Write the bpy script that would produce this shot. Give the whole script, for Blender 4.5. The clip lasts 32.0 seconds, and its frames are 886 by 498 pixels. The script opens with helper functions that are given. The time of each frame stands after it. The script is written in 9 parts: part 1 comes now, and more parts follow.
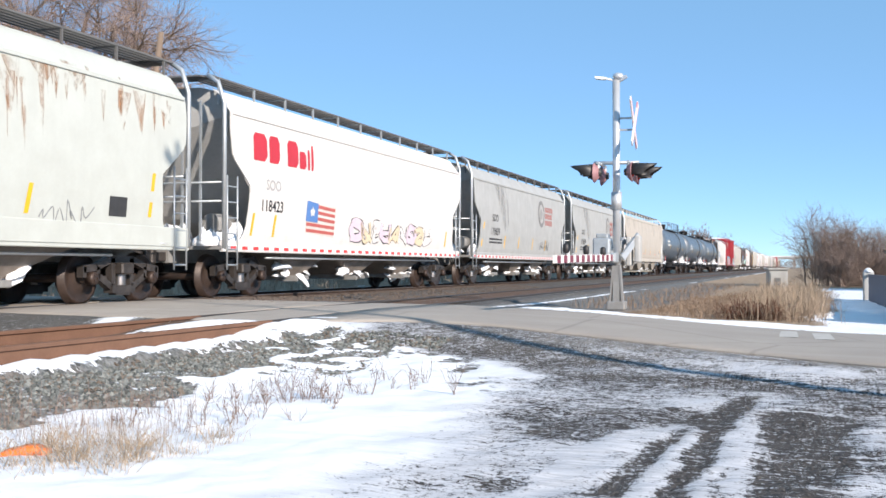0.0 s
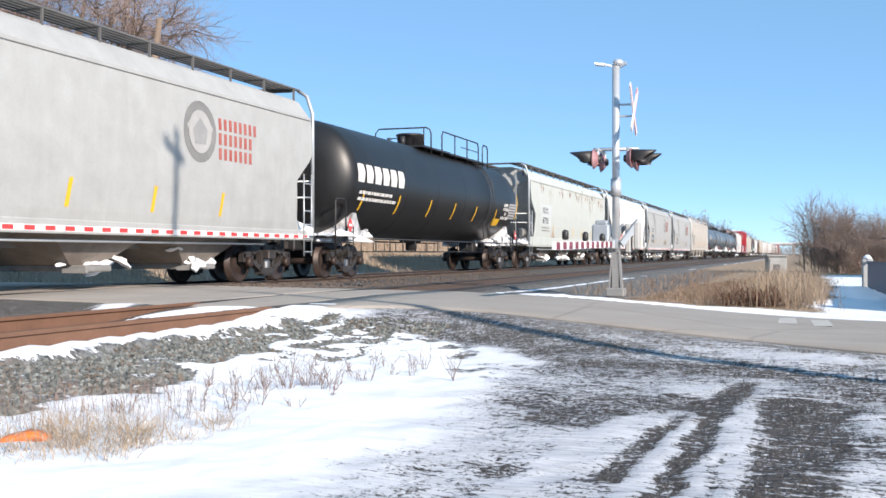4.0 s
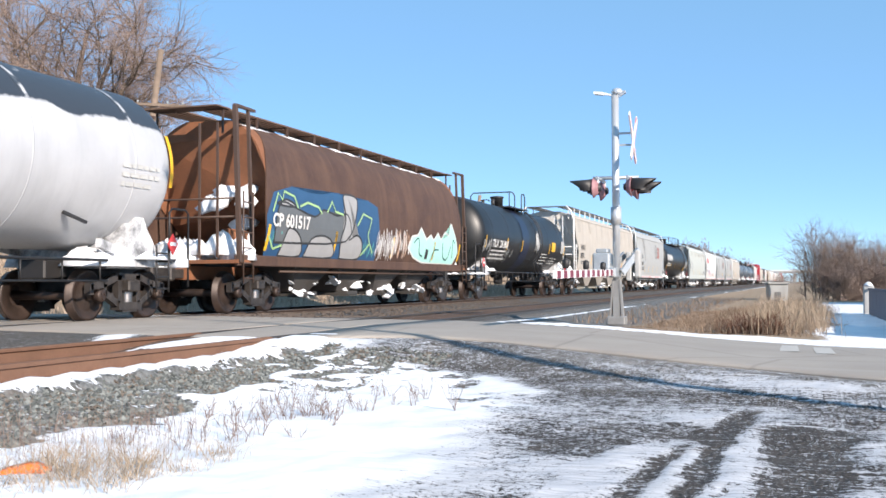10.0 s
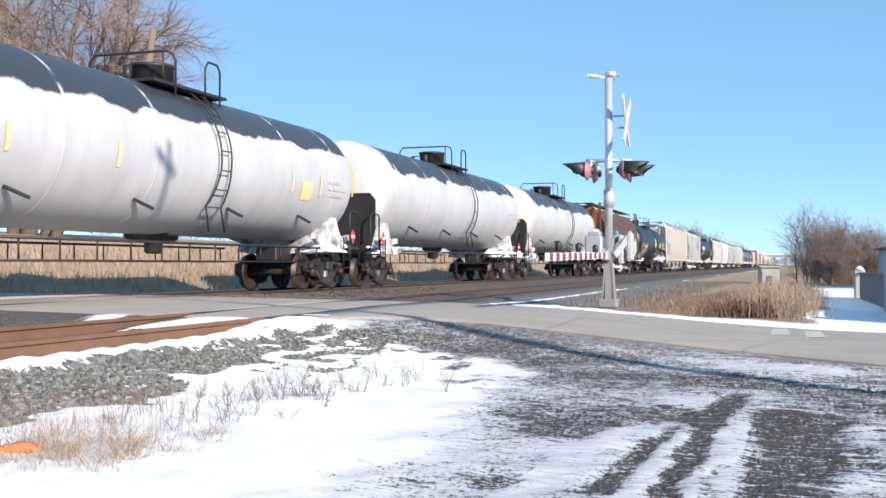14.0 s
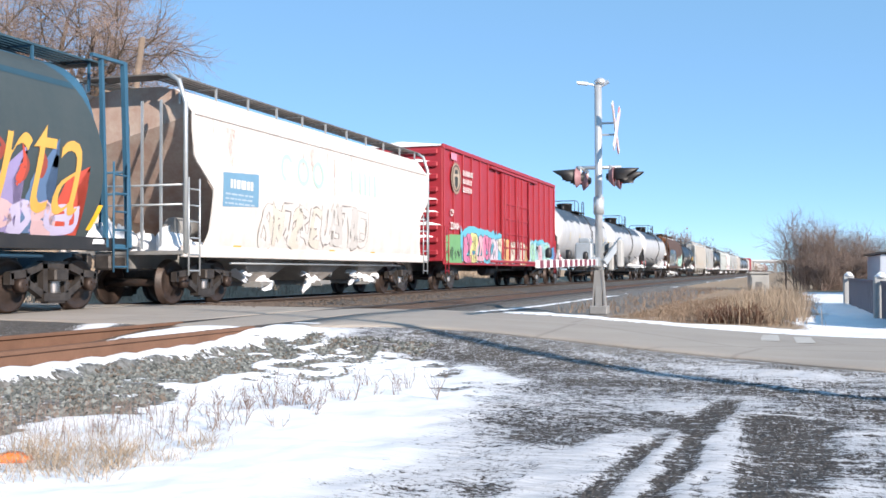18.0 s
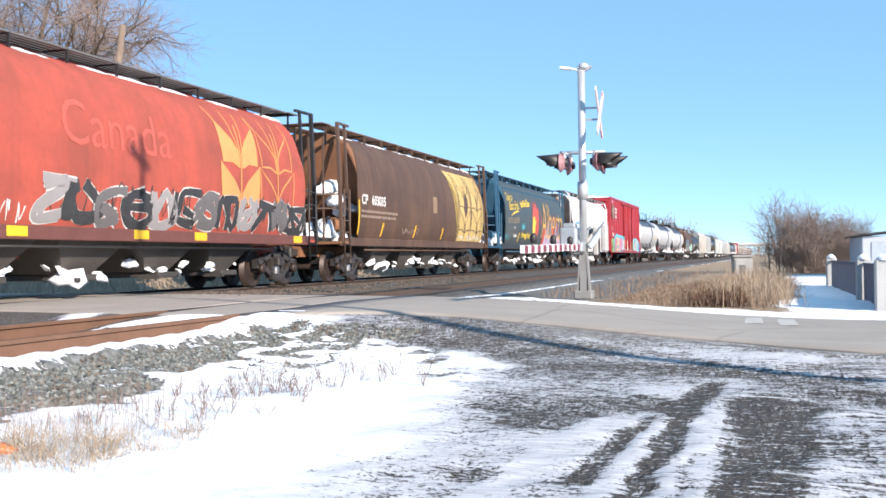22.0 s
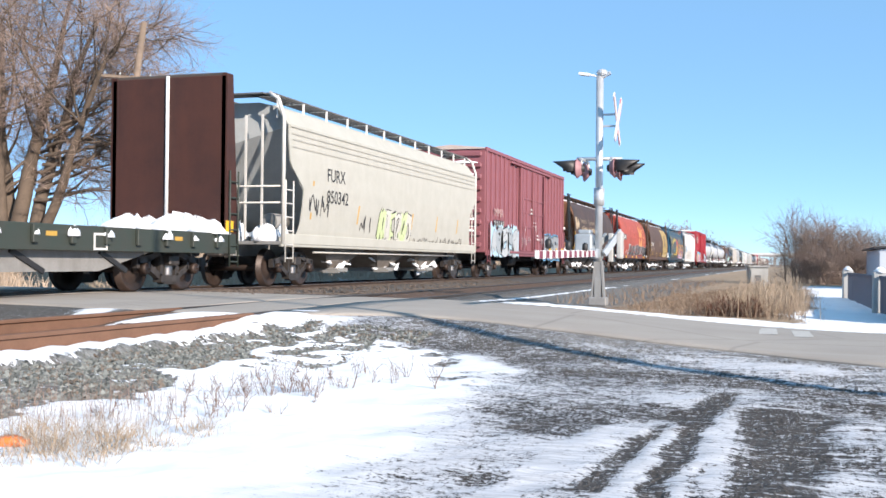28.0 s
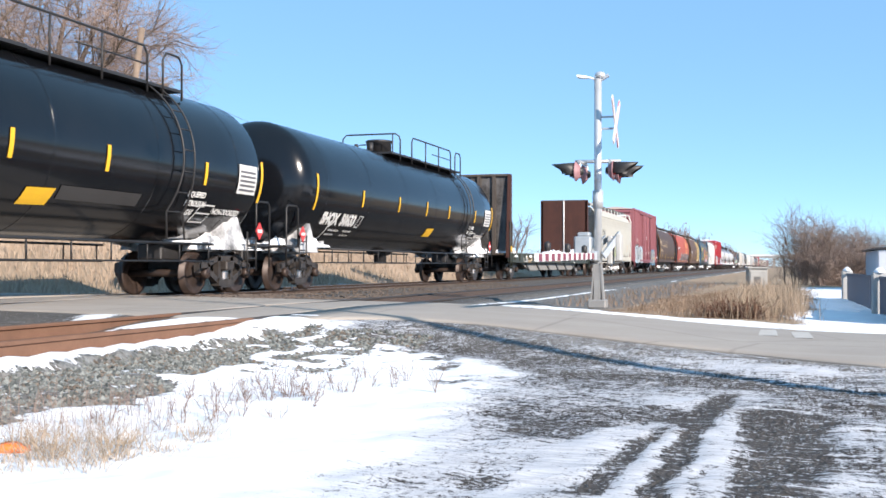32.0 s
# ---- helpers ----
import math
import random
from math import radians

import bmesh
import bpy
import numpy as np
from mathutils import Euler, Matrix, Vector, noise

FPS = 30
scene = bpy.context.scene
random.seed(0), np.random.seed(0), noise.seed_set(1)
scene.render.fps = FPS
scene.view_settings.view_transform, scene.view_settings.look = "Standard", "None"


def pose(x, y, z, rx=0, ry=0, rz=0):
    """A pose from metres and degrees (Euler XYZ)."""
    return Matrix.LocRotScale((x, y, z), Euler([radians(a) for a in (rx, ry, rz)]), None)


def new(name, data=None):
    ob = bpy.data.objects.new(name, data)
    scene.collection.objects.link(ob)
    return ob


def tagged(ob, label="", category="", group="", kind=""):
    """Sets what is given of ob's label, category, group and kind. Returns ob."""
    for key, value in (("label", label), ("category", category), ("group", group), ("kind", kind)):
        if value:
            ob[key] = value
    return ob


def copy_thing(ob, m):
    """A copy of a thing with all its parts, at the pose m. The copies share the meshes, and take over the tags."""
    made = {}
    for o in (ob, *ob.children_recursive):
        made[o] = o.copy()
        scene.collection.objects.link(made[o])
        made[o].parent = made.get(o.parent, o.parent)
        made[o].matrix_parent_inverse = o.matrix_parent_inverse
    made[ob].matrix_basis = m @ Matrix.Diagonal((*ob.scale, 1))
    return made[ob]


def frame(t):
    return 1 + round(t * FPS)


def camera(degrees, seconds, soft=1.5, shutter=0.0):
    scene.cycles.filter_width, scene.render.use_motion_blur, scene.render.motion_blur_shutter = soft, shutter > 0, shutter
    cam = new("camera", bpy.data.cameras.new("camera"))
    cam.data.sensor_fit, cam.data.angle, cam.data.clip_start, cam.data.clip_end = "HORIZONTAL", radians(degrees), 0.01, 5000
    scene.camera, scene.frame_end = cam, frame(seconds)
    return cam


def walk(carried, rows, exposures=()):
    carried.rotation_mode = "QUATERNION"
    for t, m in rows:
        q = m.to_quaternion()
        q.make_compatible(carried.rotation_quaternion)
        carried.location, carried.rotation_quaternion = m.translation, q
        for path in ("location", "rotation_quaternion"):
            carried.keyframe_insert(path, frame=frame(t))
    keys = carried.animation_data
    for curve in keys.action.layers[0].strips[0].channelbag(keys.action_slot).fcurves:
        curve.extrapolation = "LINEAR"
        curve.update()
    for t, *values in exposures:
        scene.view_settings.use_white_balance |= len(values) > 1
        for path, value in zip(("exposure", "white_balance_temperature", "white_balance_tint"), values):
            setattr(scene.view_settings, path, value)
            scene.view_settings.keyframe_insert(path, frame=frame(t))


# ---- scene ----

# ---- camera: a hand-held shot from one spot, one metre above the snow ----
cam = camera(46.0, 32.0, soft=1.6)
EYE = (0.0, 0.0, 0.655)
TURNS = [
        (0.0, 19.052, 0.999, -0.013), (0.5, 18.956, 1.023, 0.112), (1.0, 18.910, 0.745, 0.112), (1.5, 18.816, 0.594, -0.022),
        (2.0, 18.975, 0.463, -0.155), (2.5, 18.844, 0.357, -0.376), (4.5, 19.043, 0.265, 0.100), (5.0, 19.017, 0.736, 0.098),
        (5.5, 18.906, 1.018, 0.033), (6.0, 18.713, 1.007, 0.057), (6.5, 18.642, 0.885, -0.080), (7.0, 18.783, 0.977, -0.028),
        (7.5, 18.791, 1.248, 0.217), (8.0, 18.731, 1.526, 0.358), (8.5, 18.789, 1.810, 0.335), (9.0, 19.095, 2.023, 0.222),
        (9.5, 19.181, 1.974, 0.117), (10.0, 19.053, 1.862, 0.246), (10.5, 18.855, 1.471, 0.282), (11.0, 18.850, 1.219, 0.297),
        (11.5, 18.944, 1.318, 0.106), (12.0, 18.867, 1.567, -0.076), (12.5, 18.874, 1.530, -0.072), (13.0, 18.612, 1.391, -0.055),
        (13.5, 18.452, 1.107, -0.188), (14.0, 18.636, 0.863, -0.082), (14.5, 18.679, 0.660, -0.139), (16.5, 18.150, 0.418, -0.198),
        (17.0, 18.117, 0.606, -0.194), (17.5, 18.027, 0.722, -0.017), (18.0, 18.114, 1.275, 0.167), (18.5, 18.047, 1.551, 0.286),
        (19.0, 18.030, 1.684, 0.332), (19.5, 18.114, 1.640, 0.445), (20.0, 17.858, 1.266, 0.345), (20.5, 17.654, 1.136, 0.385),
        (21.0, 17.503, 0.728, 0.484), (21.5, 17.285, 0.546, 0.610), (22.0, 17.285, 0.512, 0.731), (22.5, 17.202, 0.500, 0.300),
        (23.0, 16.978, 0.543, -0.121), (23.5, 17.460, 0.817, -0.461), (24.0, 17.643, 0.709, -0.309), (24.5, 18.119, 0.596, -0.317),
        (25.0, 17.925, 0.344, -0.254), (25.5, 17.823, 0.111, -0.365), (27.5, 17.994, 0.387, -0.666), (28.0, 18.079, 0.692, -0.566),
        (28.5, 18.034, 0.629, -0.363), (29.0, 18.066, 0.549, -0.166), (29.5, 18.115, 0.521, -0.066), (30.0, 17.857, 0.632, -0.075),
        (30.5, 18.024, 0.722, -0.214), (31.0, 17.984, 0.973, -0.065), (31.5, 17.958, 0.884, -0.041), (32.0, 18.043, 0.885, -0.178)]
walk(cam, [(t, pose(*EYE, 90 + pitch, roll, yaw)) for t, yaw, pitch, roll in TURNS],
     [(0.0, 0.45, 6600, 12.5), (2.5, 0.45, 6600, 12.5), (5.0, 0.51, 6600, 12.5), (8.0, 0.52, 6600, 12.5), (12.0, 0.58, 6600, 12.5), (14.5, 0.54, 6600, 12.5), (17.0, 0.53, 6600, 12.5), (19.0, 0.56, 6600, 12.5), (21.0, 0.60, 6600, 12.5), (22.0, 0.71, 6600, 12.5), (24.0, 0.72, 6600, 12.5), (25.2, 0.62, 6600, 12.5), (28.0, 0.62, 6600, 12.5), (29.5, 0.60, 6600, 12.5), (32.0, 0.69, 6600, 12.5)])

# ---- light: low winter sun behind the camera's right shoulder, clear sky ----
SUN_EL = radians(25.0)
SHADE = Vector((-0.815, 0.580, 0.0)).normalized()      # the way the shadows fall on the ground
sun = new("sun", bpy.data.lights.new("sun", "SUN"))
sun.data.energy, sun.data.angle, sun.data.color = 5.1, radians(0.55), (1.0, 0.90, 0.79)
ray = Vector((SHADE.x * math.cos(SUN_EL), SHADE.y * math.cos(SUN_EL), -math.sin(SUN_EL)))
sun.matrix_world = Matrix.Translation((20, -15, 30)) @ ray.to_track_quat("-Z", "Y").to_matrix().to_4x4()
world = bpy.data.worlds.new("sky")
scene.world = world
world.use_nodes = True
wn, wl = world.node_tree.nodes, world.node_tree.links
sky = wn.new("ShaderNodeTexSky")
sky.sky_type, sky.sun_disc = "NISHITA", False
sky.sun_elevation, sky.sun_rotation = SUN_EL, math.atan2(-SHADE.x, -SHADE.y)
sky.air_density, sky.dust_density, sky.ozone_density, sky.altitude = 0.6, 0.0, 4.0, 1500
veil = wn.new("ShaderNodeMix")                 # even blue of a clear winter day over the sky's own gradient
veil.data_type = "RGBA"
veil.inputs[0].default_value = 0.62
veil.inputs[7].default_value = (1.05, 2.27, 3.4, 1)
wl.new(sky.outputs[0], veil.inputs[6])
wl.new(veil.outputs[2], wn["Background"].inputs[0])
wn["Background"].inputs[1].default_value = 0.178

# ---- materials ----
MATS = {}


def nodes_of(name):
    m = bpy.data.materials.new(name)
    m.use_nodes = True
    return m, m.node_tree.nodes, m.node_tree.links, m.node_tree.nodes["Principled BSDF"]


def noise_tex(n, l, coord, scale, detail=5, rough=0.6, stretch=None):
    t = n.new("ShaderNodeTexNoise")
    t.inputs["Scale"].default_value, t.inputs["Detail"].default_value, t.inputs["Roughness"].default_value = scale, detail, rough
    if stretch:
        mp = n.new("ShaderNodeMapping")
        mp.inputs["Scale"].default_value = stretch
        l.new(coord, mp.inputs[0])
        coord = mp.outputs[0]
    l.new(coord, t.inputs["Vector"])
    return t.outputs[0]


def ramp(n, l, fac, lo, hi, a=(0, 0, 0, 1), b=(1, 1, 1, 1)):
    r = n.new("ShaderNodeValToRGB")
    r.color_ramp.elements[0].position, r.color_ramp.elements[1].position = lo, hi
    r.color_ramp.elements[0].color, r.color_ramp.elements[1].color = a, b
    l.new(fac, r.inputs[0])
    return r.outputs[0]


def mixed(n, l, fac, a, b):
    m = n.new("ShaderNodeMix")
    m.data_type = "RGBA"
    for sock, val in ((m.inputs[0], fac), (m.inputs[6], a), (m.inputs[7], b)):
        if isinstance(val, (int, float)):
            sock.default_value = val
        elif isinstance(val, tuple):
            sock.default_value = (*val[:3], 1)
        else:
            l.new(val, sock)
    return m.outputs[2]


def maths(n, l, op, a, b=0.0, clamp=False):
    m = n.new("ShaderNodeMath")
    m.operation, m.use_clamp = op, clamp
    for sock, val in ((m.inputs[0], a), (m.inputs[1], b)):
        if isinstance(val, (int, float)):
            sock.default_value = val
        else:
            l.new(val, sock)
    return m.outputs[0]


def bumped(n, l, bsdf, height, strength, distance=0.02):
    b = n.new("ShaderNodeBump")
    b.inputs["Strength"].default_value, b.inputs["Distance"].default_value = strength, distance
    l.new(height, b.inputs["Height"])
    l.new(b.outputs[0], bsdf.inputs["Normal"])


def surface(name, base, dirt=None, amount=0.35, rough=0.6, metal=0.0, scale=2.0, streak=0.0, bump=0.1, grain=30.0, spec=0.5):
    """Weathered plain surface: two scales of variation, optional runs down the side, and grain relief."""
    if name in MATS:
        return MATS[name]
    m, n, l, b = nodes_of(name)
    co = n.new("ShaderNodeTexCoord").outputs["Object"]
    dirt = dirt or tuple(c * 0.55 for c in base)
    big = noise_tex(n, l, co, scale)
    fine = noise_tex(n, l, co, scale * 9, 6, 0.7)
    fac = maths(n, l, "MULTIPLY", ramp(n, l, big, 0.35, 0.72), amount)
    col = mixed(n, l, fac, base, dirt)
    col = mixed(n, l, maths(n, l, "MULTIPLY", ramp(n, l, fine, 0.4, 0.75), amount * 0.5), col, dirt)
    if streak:
        run = noise_tex(n, l, co, 1.0, 4, 0.6, (1.5, 2.6, 0.22))
        col = mixed(n, l, maths(n, l, "MULTIPLY", ramp(n, l, run, 0.48, 0.7), streak), col, dirt)
    l.new(col, b.inputs["Base Color"])
    b.inputs["Roughness"].default_value, b.inputs["Metallic"].default_value = rough, metal
    b.inputs["Specular IOR Level"].default_value = spec
    if bump:
        bumped(n, l, b, noise_tex(n, l, co, grain, 4), bump, 0.01)
    MATS[name] = m
    return m


SNOW = surface("snow", (0.88, 0.9, 0.93), (0.8, 0.83, 0.88), 0.5, 0.75, 0, 1.5, 0, 0.15, 9, 0.3)
STEEL = surface("worn_rail_steel", (0.45, 0.43, 0.42), (0.22, 0.16, 0.12), 0.5, 0.35, 0.9, 3, 0, 0.1)
RUST = surface("rusty_rail", (0.185, 0.102, 0.068), (0.105, 0.06, 0.042), 0.6, 0.85, 0.0, 3, 0, 0.3, 40, 0.2)
TIE = surface("creosoted_wood", (0.075, 0.06, 0.05), (0.03, 0.025, 0.02), 0.6, 0.9, 0, 3, 0, 0.5, 25, 0.2)
TRUCK = surface("grimy_cast_steel", (0.085, 0.073, 0.066), (0.024, 0.021, 0.02), 0.85, 0.5, 0.25, 5, 0.3, 0.4, 25, 0.5)
TRUCKRUST = surface("rusted_wheel_steel", (0.066, 0.043, 0.034), (0.022, 0.018, 0.016), 0.8, 0.5, 0.3, 4, 0, 0.3, 30, 0.5)
BLACK = surface("black_paint", (0.016, 0.016, 0.018), (0.04, 0.036, 0.033), 0.5, 0.5, 0, 2, 0.2, 0.08)
GALV = surface("galvanised_steel", (0.52, 0.55, 0.57), (0.33, 0.36, 0.38), 0.5, 0.45, 0.55, 5, 0.2, 0.1)
ALU = surface("aluminium_mast", (0.62, 0.64, 0.66), (0.4, 0.43, 0.46), 0.4, 0.4, 0.5, 4, 0.3, 0.08)
WHITE = surface("white_paint", (0.78, 0.78, 0.77), (0.5, 0.49, 0.47), 0.3, 0.55, 0, 3, 0.2, 0.06)
YELLOW = surface("yellow_reflector", (0.8, 0.45, 0.02), (0.5, 0.28, 0.03), 0.3, 0.5, 0, 4, 0, 0.03)
ORANGE = surface("orange_plastic", (0.85, 0.2, 0.03), (0.6, 0.13, 0.02), 0.3, 0.45, 0, 8, 0, 0.05)
REDSIGN = surface("red_sign_paint", (0.62, 0.05, 0.05), (0.4, 0.05, 0.05), 0.3, 0.5, 0, 5, 0, 0.04)
POLEWOOD = surface("weathered_pole_wood", (0.27, 0.205, 0.155), (0.13, 0.1, 0.08), 0.6, 0.9, 0, 3, 0.5, 0.6, 20, 0.2)
BARK = surface("willow_bark", (0.155, 0.118, 0.09), (0.075, 0.06, 0.05), 0.65, 0.95, 0, 2, 0.4, 0.8, 18, 0.15)
TWIG = surface("willow_twig", (0.40, 0.30, 0.25), (0.27, 0.20, 0.17), 0.5, 0.9, 0, 1, 0, 0, 18, 0.15)
SHRUB = surface("bare_shrub_twig", (0.265, 0.21, 0.185), (0.165, 0.13, 0.115), 0.6, 0.95, 0, 0.6, 0, 0, 18, 0.1)
HEDGE = surface("far_bare_wood", (0.25, 0.2, 0.18), (0.16, 0.13, 0.12), 0.6, 0.95, 0, 0.2, 0, 0, 10, 0.1)
STRAW = surface("dry_straw", (0.25, 0.183, 0.135), (0.15, 0.108, 0.08), 0.6, 0.9, 0, 0.8, 0, 0, 10, 0.15)
STRAWPALE = surface("pale_dry_grass", (0.39, 0.31, 0.23), (0.25, 0.19, 0.14), 0.6, 0.9, 0, 1.2, 0, 0, 10, 0.15)
WEED = surface("dead_weed_stem", (0.25, 0.185, 0.155), (0.15, 0.11, 0.095), 0.6, 0.95, 0, 3, 0, 0, 10, 0.1)
BLUEBOX = surface("dark_blue_panel", (0.06, 0.085, 0.13), (0.04, 0.05, 0.08), 0.4, 0.6, 0, 2, 0.2, 0.1)
CONC = surface("grey_concrete", (0.45, 0.45, 0.44), (0.3, 0.3, 0.29), 0.5, 0.85, 0, 3, 0.2, 0.3, 30, 0.2)


def stone_material():
    """Crushed stone: every piece its own grey, green-grey or brown."""
    m, n, l, b = nodes_of("ballast_stone")
    co = n.new("ShaderNodeTexCoord").outputs["Object"]
    own = n.new("ShaderNodeNewGeometry").outputs["Random Per Island"]
    col = mixed(n, l, own, (0.055, 0.062, 0.060), (0.27, 0.285, 0.27))
    brown = maths(n, l, "GREATER_THAN", maths(n, l, "FRACT", maths(n, l, "MULTIPLY", own, 7.3)), 0.82)
    col = mixed(n, l, maths(n, l, "MULTIPLY", brown, 0.7), col, (0.15, 0.105, 0.075))
    col = mixed(n, l, maths(n, l, "MULTIPLY", ramp(n, l, noise_tex(n, l, co, 40, 4, 0.7), 0.4, 0.7), 0.35), col, (0.08, 0.08, 0.075))
    l.new(col, b.inputs["Base Color"])
    b.inputs["Roughness"].default_value, b.inputs["Specular IOR Level"].default_value = 0.9, 0.2
    return m


STONE = stone_material()


class Geo:
    """Collects vertices and faces of one mesh."""

    def __init__(self):
        self.v, self.f, self.s = [], [], []

    def face(self, idx, smooth=False):
        self.f.append(tuple(idx))
        self.s.append(smooth)

    def box(self, x0, x1, y0, y1, z0, z1, c=0.0):
        if c <= 0:
            k = len(self.v)
            self.v += [(x, y, z) for z in (z0, z1) for y in (y0, y1) for x in (x0, x1)]
            for q in ((0, 2, 3, 1), (4, 5, 7, 6), (0, 1, 5, 4), (2, 6, 7, 3), (0, 4, 6, 2), (1, 3, 7, 5)):
                self.face([k + i for i in q])
            return self
        # chamfered round the four long upright edges and the top
        ring = lambda z, d: [(x0 + c + d, y0 + d, z), (x1 - c - d, y0 + d, z), (x1 - d, y0 + c + d, z), (x1 - d, y1 - c - d, z),
                             (x1 - c - d, y1 - d, z), (x0 + c + d, y1 - d, z), (x0 + d, y1 - c - d, z), (x0 + d, y0 + c + d, z)]
        return self.loft([ring(z0, c * 0.7), ring(z0 + c, 0), ring(z1 - c, 0), ring(z1, c * 0.7)])

    def obox(self, p0, p1, w, h, up=(0, 0, 1)):
        """A bar from p0 to p1, w wide and h high."""
        p0, p1 = Vector(p0), Vector(p1)
        d = (p1 - p0).normalized()
        s = d.cross(Vector(up))
        if s.length < 1e-4:
            s = d.cross(Vector((0, 1, 0)))
        s.normalize()
        u = s.cross(d)
        k = len(self.v)
        for p in (p0, p1):
            for a, b in ((-1, -1), (1, -1), (1, 1), (-1, 1)):
                self.v.append(tuple(p + s * (a * w / 2) + u * (b * h / 2)))
        for q in ((0, 1, 2, 3), (7, 6, 5, 4), (0, 4, 5, 1), (1, 5, 6, 2), (2, 6, 7, 3), (3, 7, 4, 0)):
            self.face([k + i for i in q])
        return self

    def loft(self, rings, caps=True, smooth=False, closed=True):
        k, n = len(self.v), len(rings[0])
        for r in rings:
            self.v += [tuple(p) for p in r]
        for j in range(len(rings) - 1):
            for i in range(n if closed else n - 1):
                a, b = k + j * n + i, k + j * n + (i + 1) % n
                self.face((a, b, b + n, a + n), smooth)
        if caps and closed:
            self.face(range(k + n - 1, k - 1, -1))
            self.face(range(k + (len(rings) - 1) * n, k + len(rings) * n))
        return self

    def tube(self, pts, r, seg=8, caps=True, smooth=True):
        pts = [Vector(p) for p in pts]
        rs = r if isinstance(r, (list, tuple)) else [r] * len(pts)
        rings, ref = [], None
        for i, p in enumerate(pts):
            d = (pts[min(i + 1, len(pts) - 1)] - pts[max(i - 1, 0)]).normalized()
            if ref is None:
                ref = d.cross(Vector((0, 0, 1)))
                if ref.length < 1e-3:
                    ref = d.cross(Vector((0, 1, 0)))
            ref = (ref - d * ref.dot(d)).normalized()
            w = d.cross(ref)
            rings.append([p + (ref * math.cos(a) + w * math.sin(a)) * rs[i] for a in (2 * math.pi * j / seg for j in range(seg))])
        return self.loft(rings, caps, smooth)

    def turned(self, prof, centre, axis="x", seg=24, smooth=True):
        """Turns a profile of (along, radius) about an axis through centre."""
        rings = []
        for a, r in prof:
            ring = []
            for j in range(seg):
                t = 2 * math.pi * j / seg
                c, s = r * math.cos(t), r * math.sin(t)
                o = {"x": (a, c, s), "y": (s, a, c), "z": (c, s, a)}[axis]
                ring.append((centre[0] + o[0], centre[1] + o[1], centre[2] + o[2]))
            rings.append(ring)
        return self.loft(rings, True, smooth)

    def mesh(self, name, mat):
        me = bpy.data.meshes.new(name)
        me.from_pydata(self.v, [], self.f)
        me.polygons.foreach_set("use_smooth", self.s)
        for m in (mat if isinstance(mat, (list, tuple)) else [mat]):
            me.materials.append(m)
        me.update()
        return me


def part(name, geo, material, parent, label="", at=None):
    """One mesh object under a thing or a part."""
    ob = new(name, geo if isinstance(geo, bpy.types.Mesh) else geo.mesh(name, material))
    if parent is not None:
        ob.parent = parent
    if at is not None:
        ob.matrix_basis = at
    return tagged(ob, label)


def thing(name, label, category, group="", at=None):
    ob = new(name)
    ob.empty_display_size = 0.3
    if at is not None:
        ob.matrix_basis = at
    return tagged(ob, label, category, group)


def fold_normals(ob):
    bm = bmesh.new()
    bm.from_mesh(ob.data)
    bmesh.ops.recalc_face_normals(bm, faces=bm.faces)
    bm.to_mesh(ob.data)
    bm.free()
    return ob

# ---- ground ----
def lattice(ix, iy, seed):
    h = (ix.astype(np.int64) * 374761393 + iy.astype(np.int64) * 668265263 + seed * 974634777) & 0xFFFFFFFF
    h = ((h ^ (h >> 13)) * 1274126177) & 0xFFFFFFFF
    return ((h ^ (h >> 16)) & 0xFFFF) / 65535.0


def vnoise(x, y, seed):
    x0, y0 = np.floor(x), np.floor(y)
    fx, fy = x - x0, y - y0
    fx, fy = fx * fx * (3 - 2 * fx), fy * fy * (3 - 2 * fy)
    a, b = lattice(x0, y0, seed), lattice(x0 + 1, y0, seed)
    c, d = lattice(x0, y0 + 1, seed), lattice(x0 + 1, y0 + 1, seed)
    return (a * (1 - fx) + b * fx) * (1 - fy) + (c * (1 - fx) + d * fx) * fy


def fbm(x, y, seed, octaves=4, gain=0.5):
    out, amp, tot = 0, 1.0, 0
    for k in range(octaves):
        out, tot = out + amp * vnoise(x * 2 ** k, y * 2 ** k, seed + k * 7), tot + amp
        amp *= gain
    return out / tot


def step(a, b, x):
    t = np.clip((x - a) / (b - a), 0, 1)
    return t * t * (3 - 2 * t)


MAIN, SIDING = -13.0, -7.0        # track centre lines; both run along y
ROAD_SLOPE = -0.26


def road_mid(x):
    return 13.1 + ROAD_SLOPE * np.maximum(x, -14.0)


def road_half(x):
    return 2.45 + 0.75 * step(-4.5, -6.5, x)


def road_near(x):
    """Width from the road's middle to its near edge, where loose gravel has crept over it."""
    return np.interp(x, [-6.6, -5.9, -5.0, -3.9, -0.4, 1.0], [3.2, 2.7, 2.0, 1.7, 2.12, 2.45])


def road_z(x):
    return -0.24 * step(-5.0, 1.0, x) - 0.06 * step(1.0, 9.0, x)


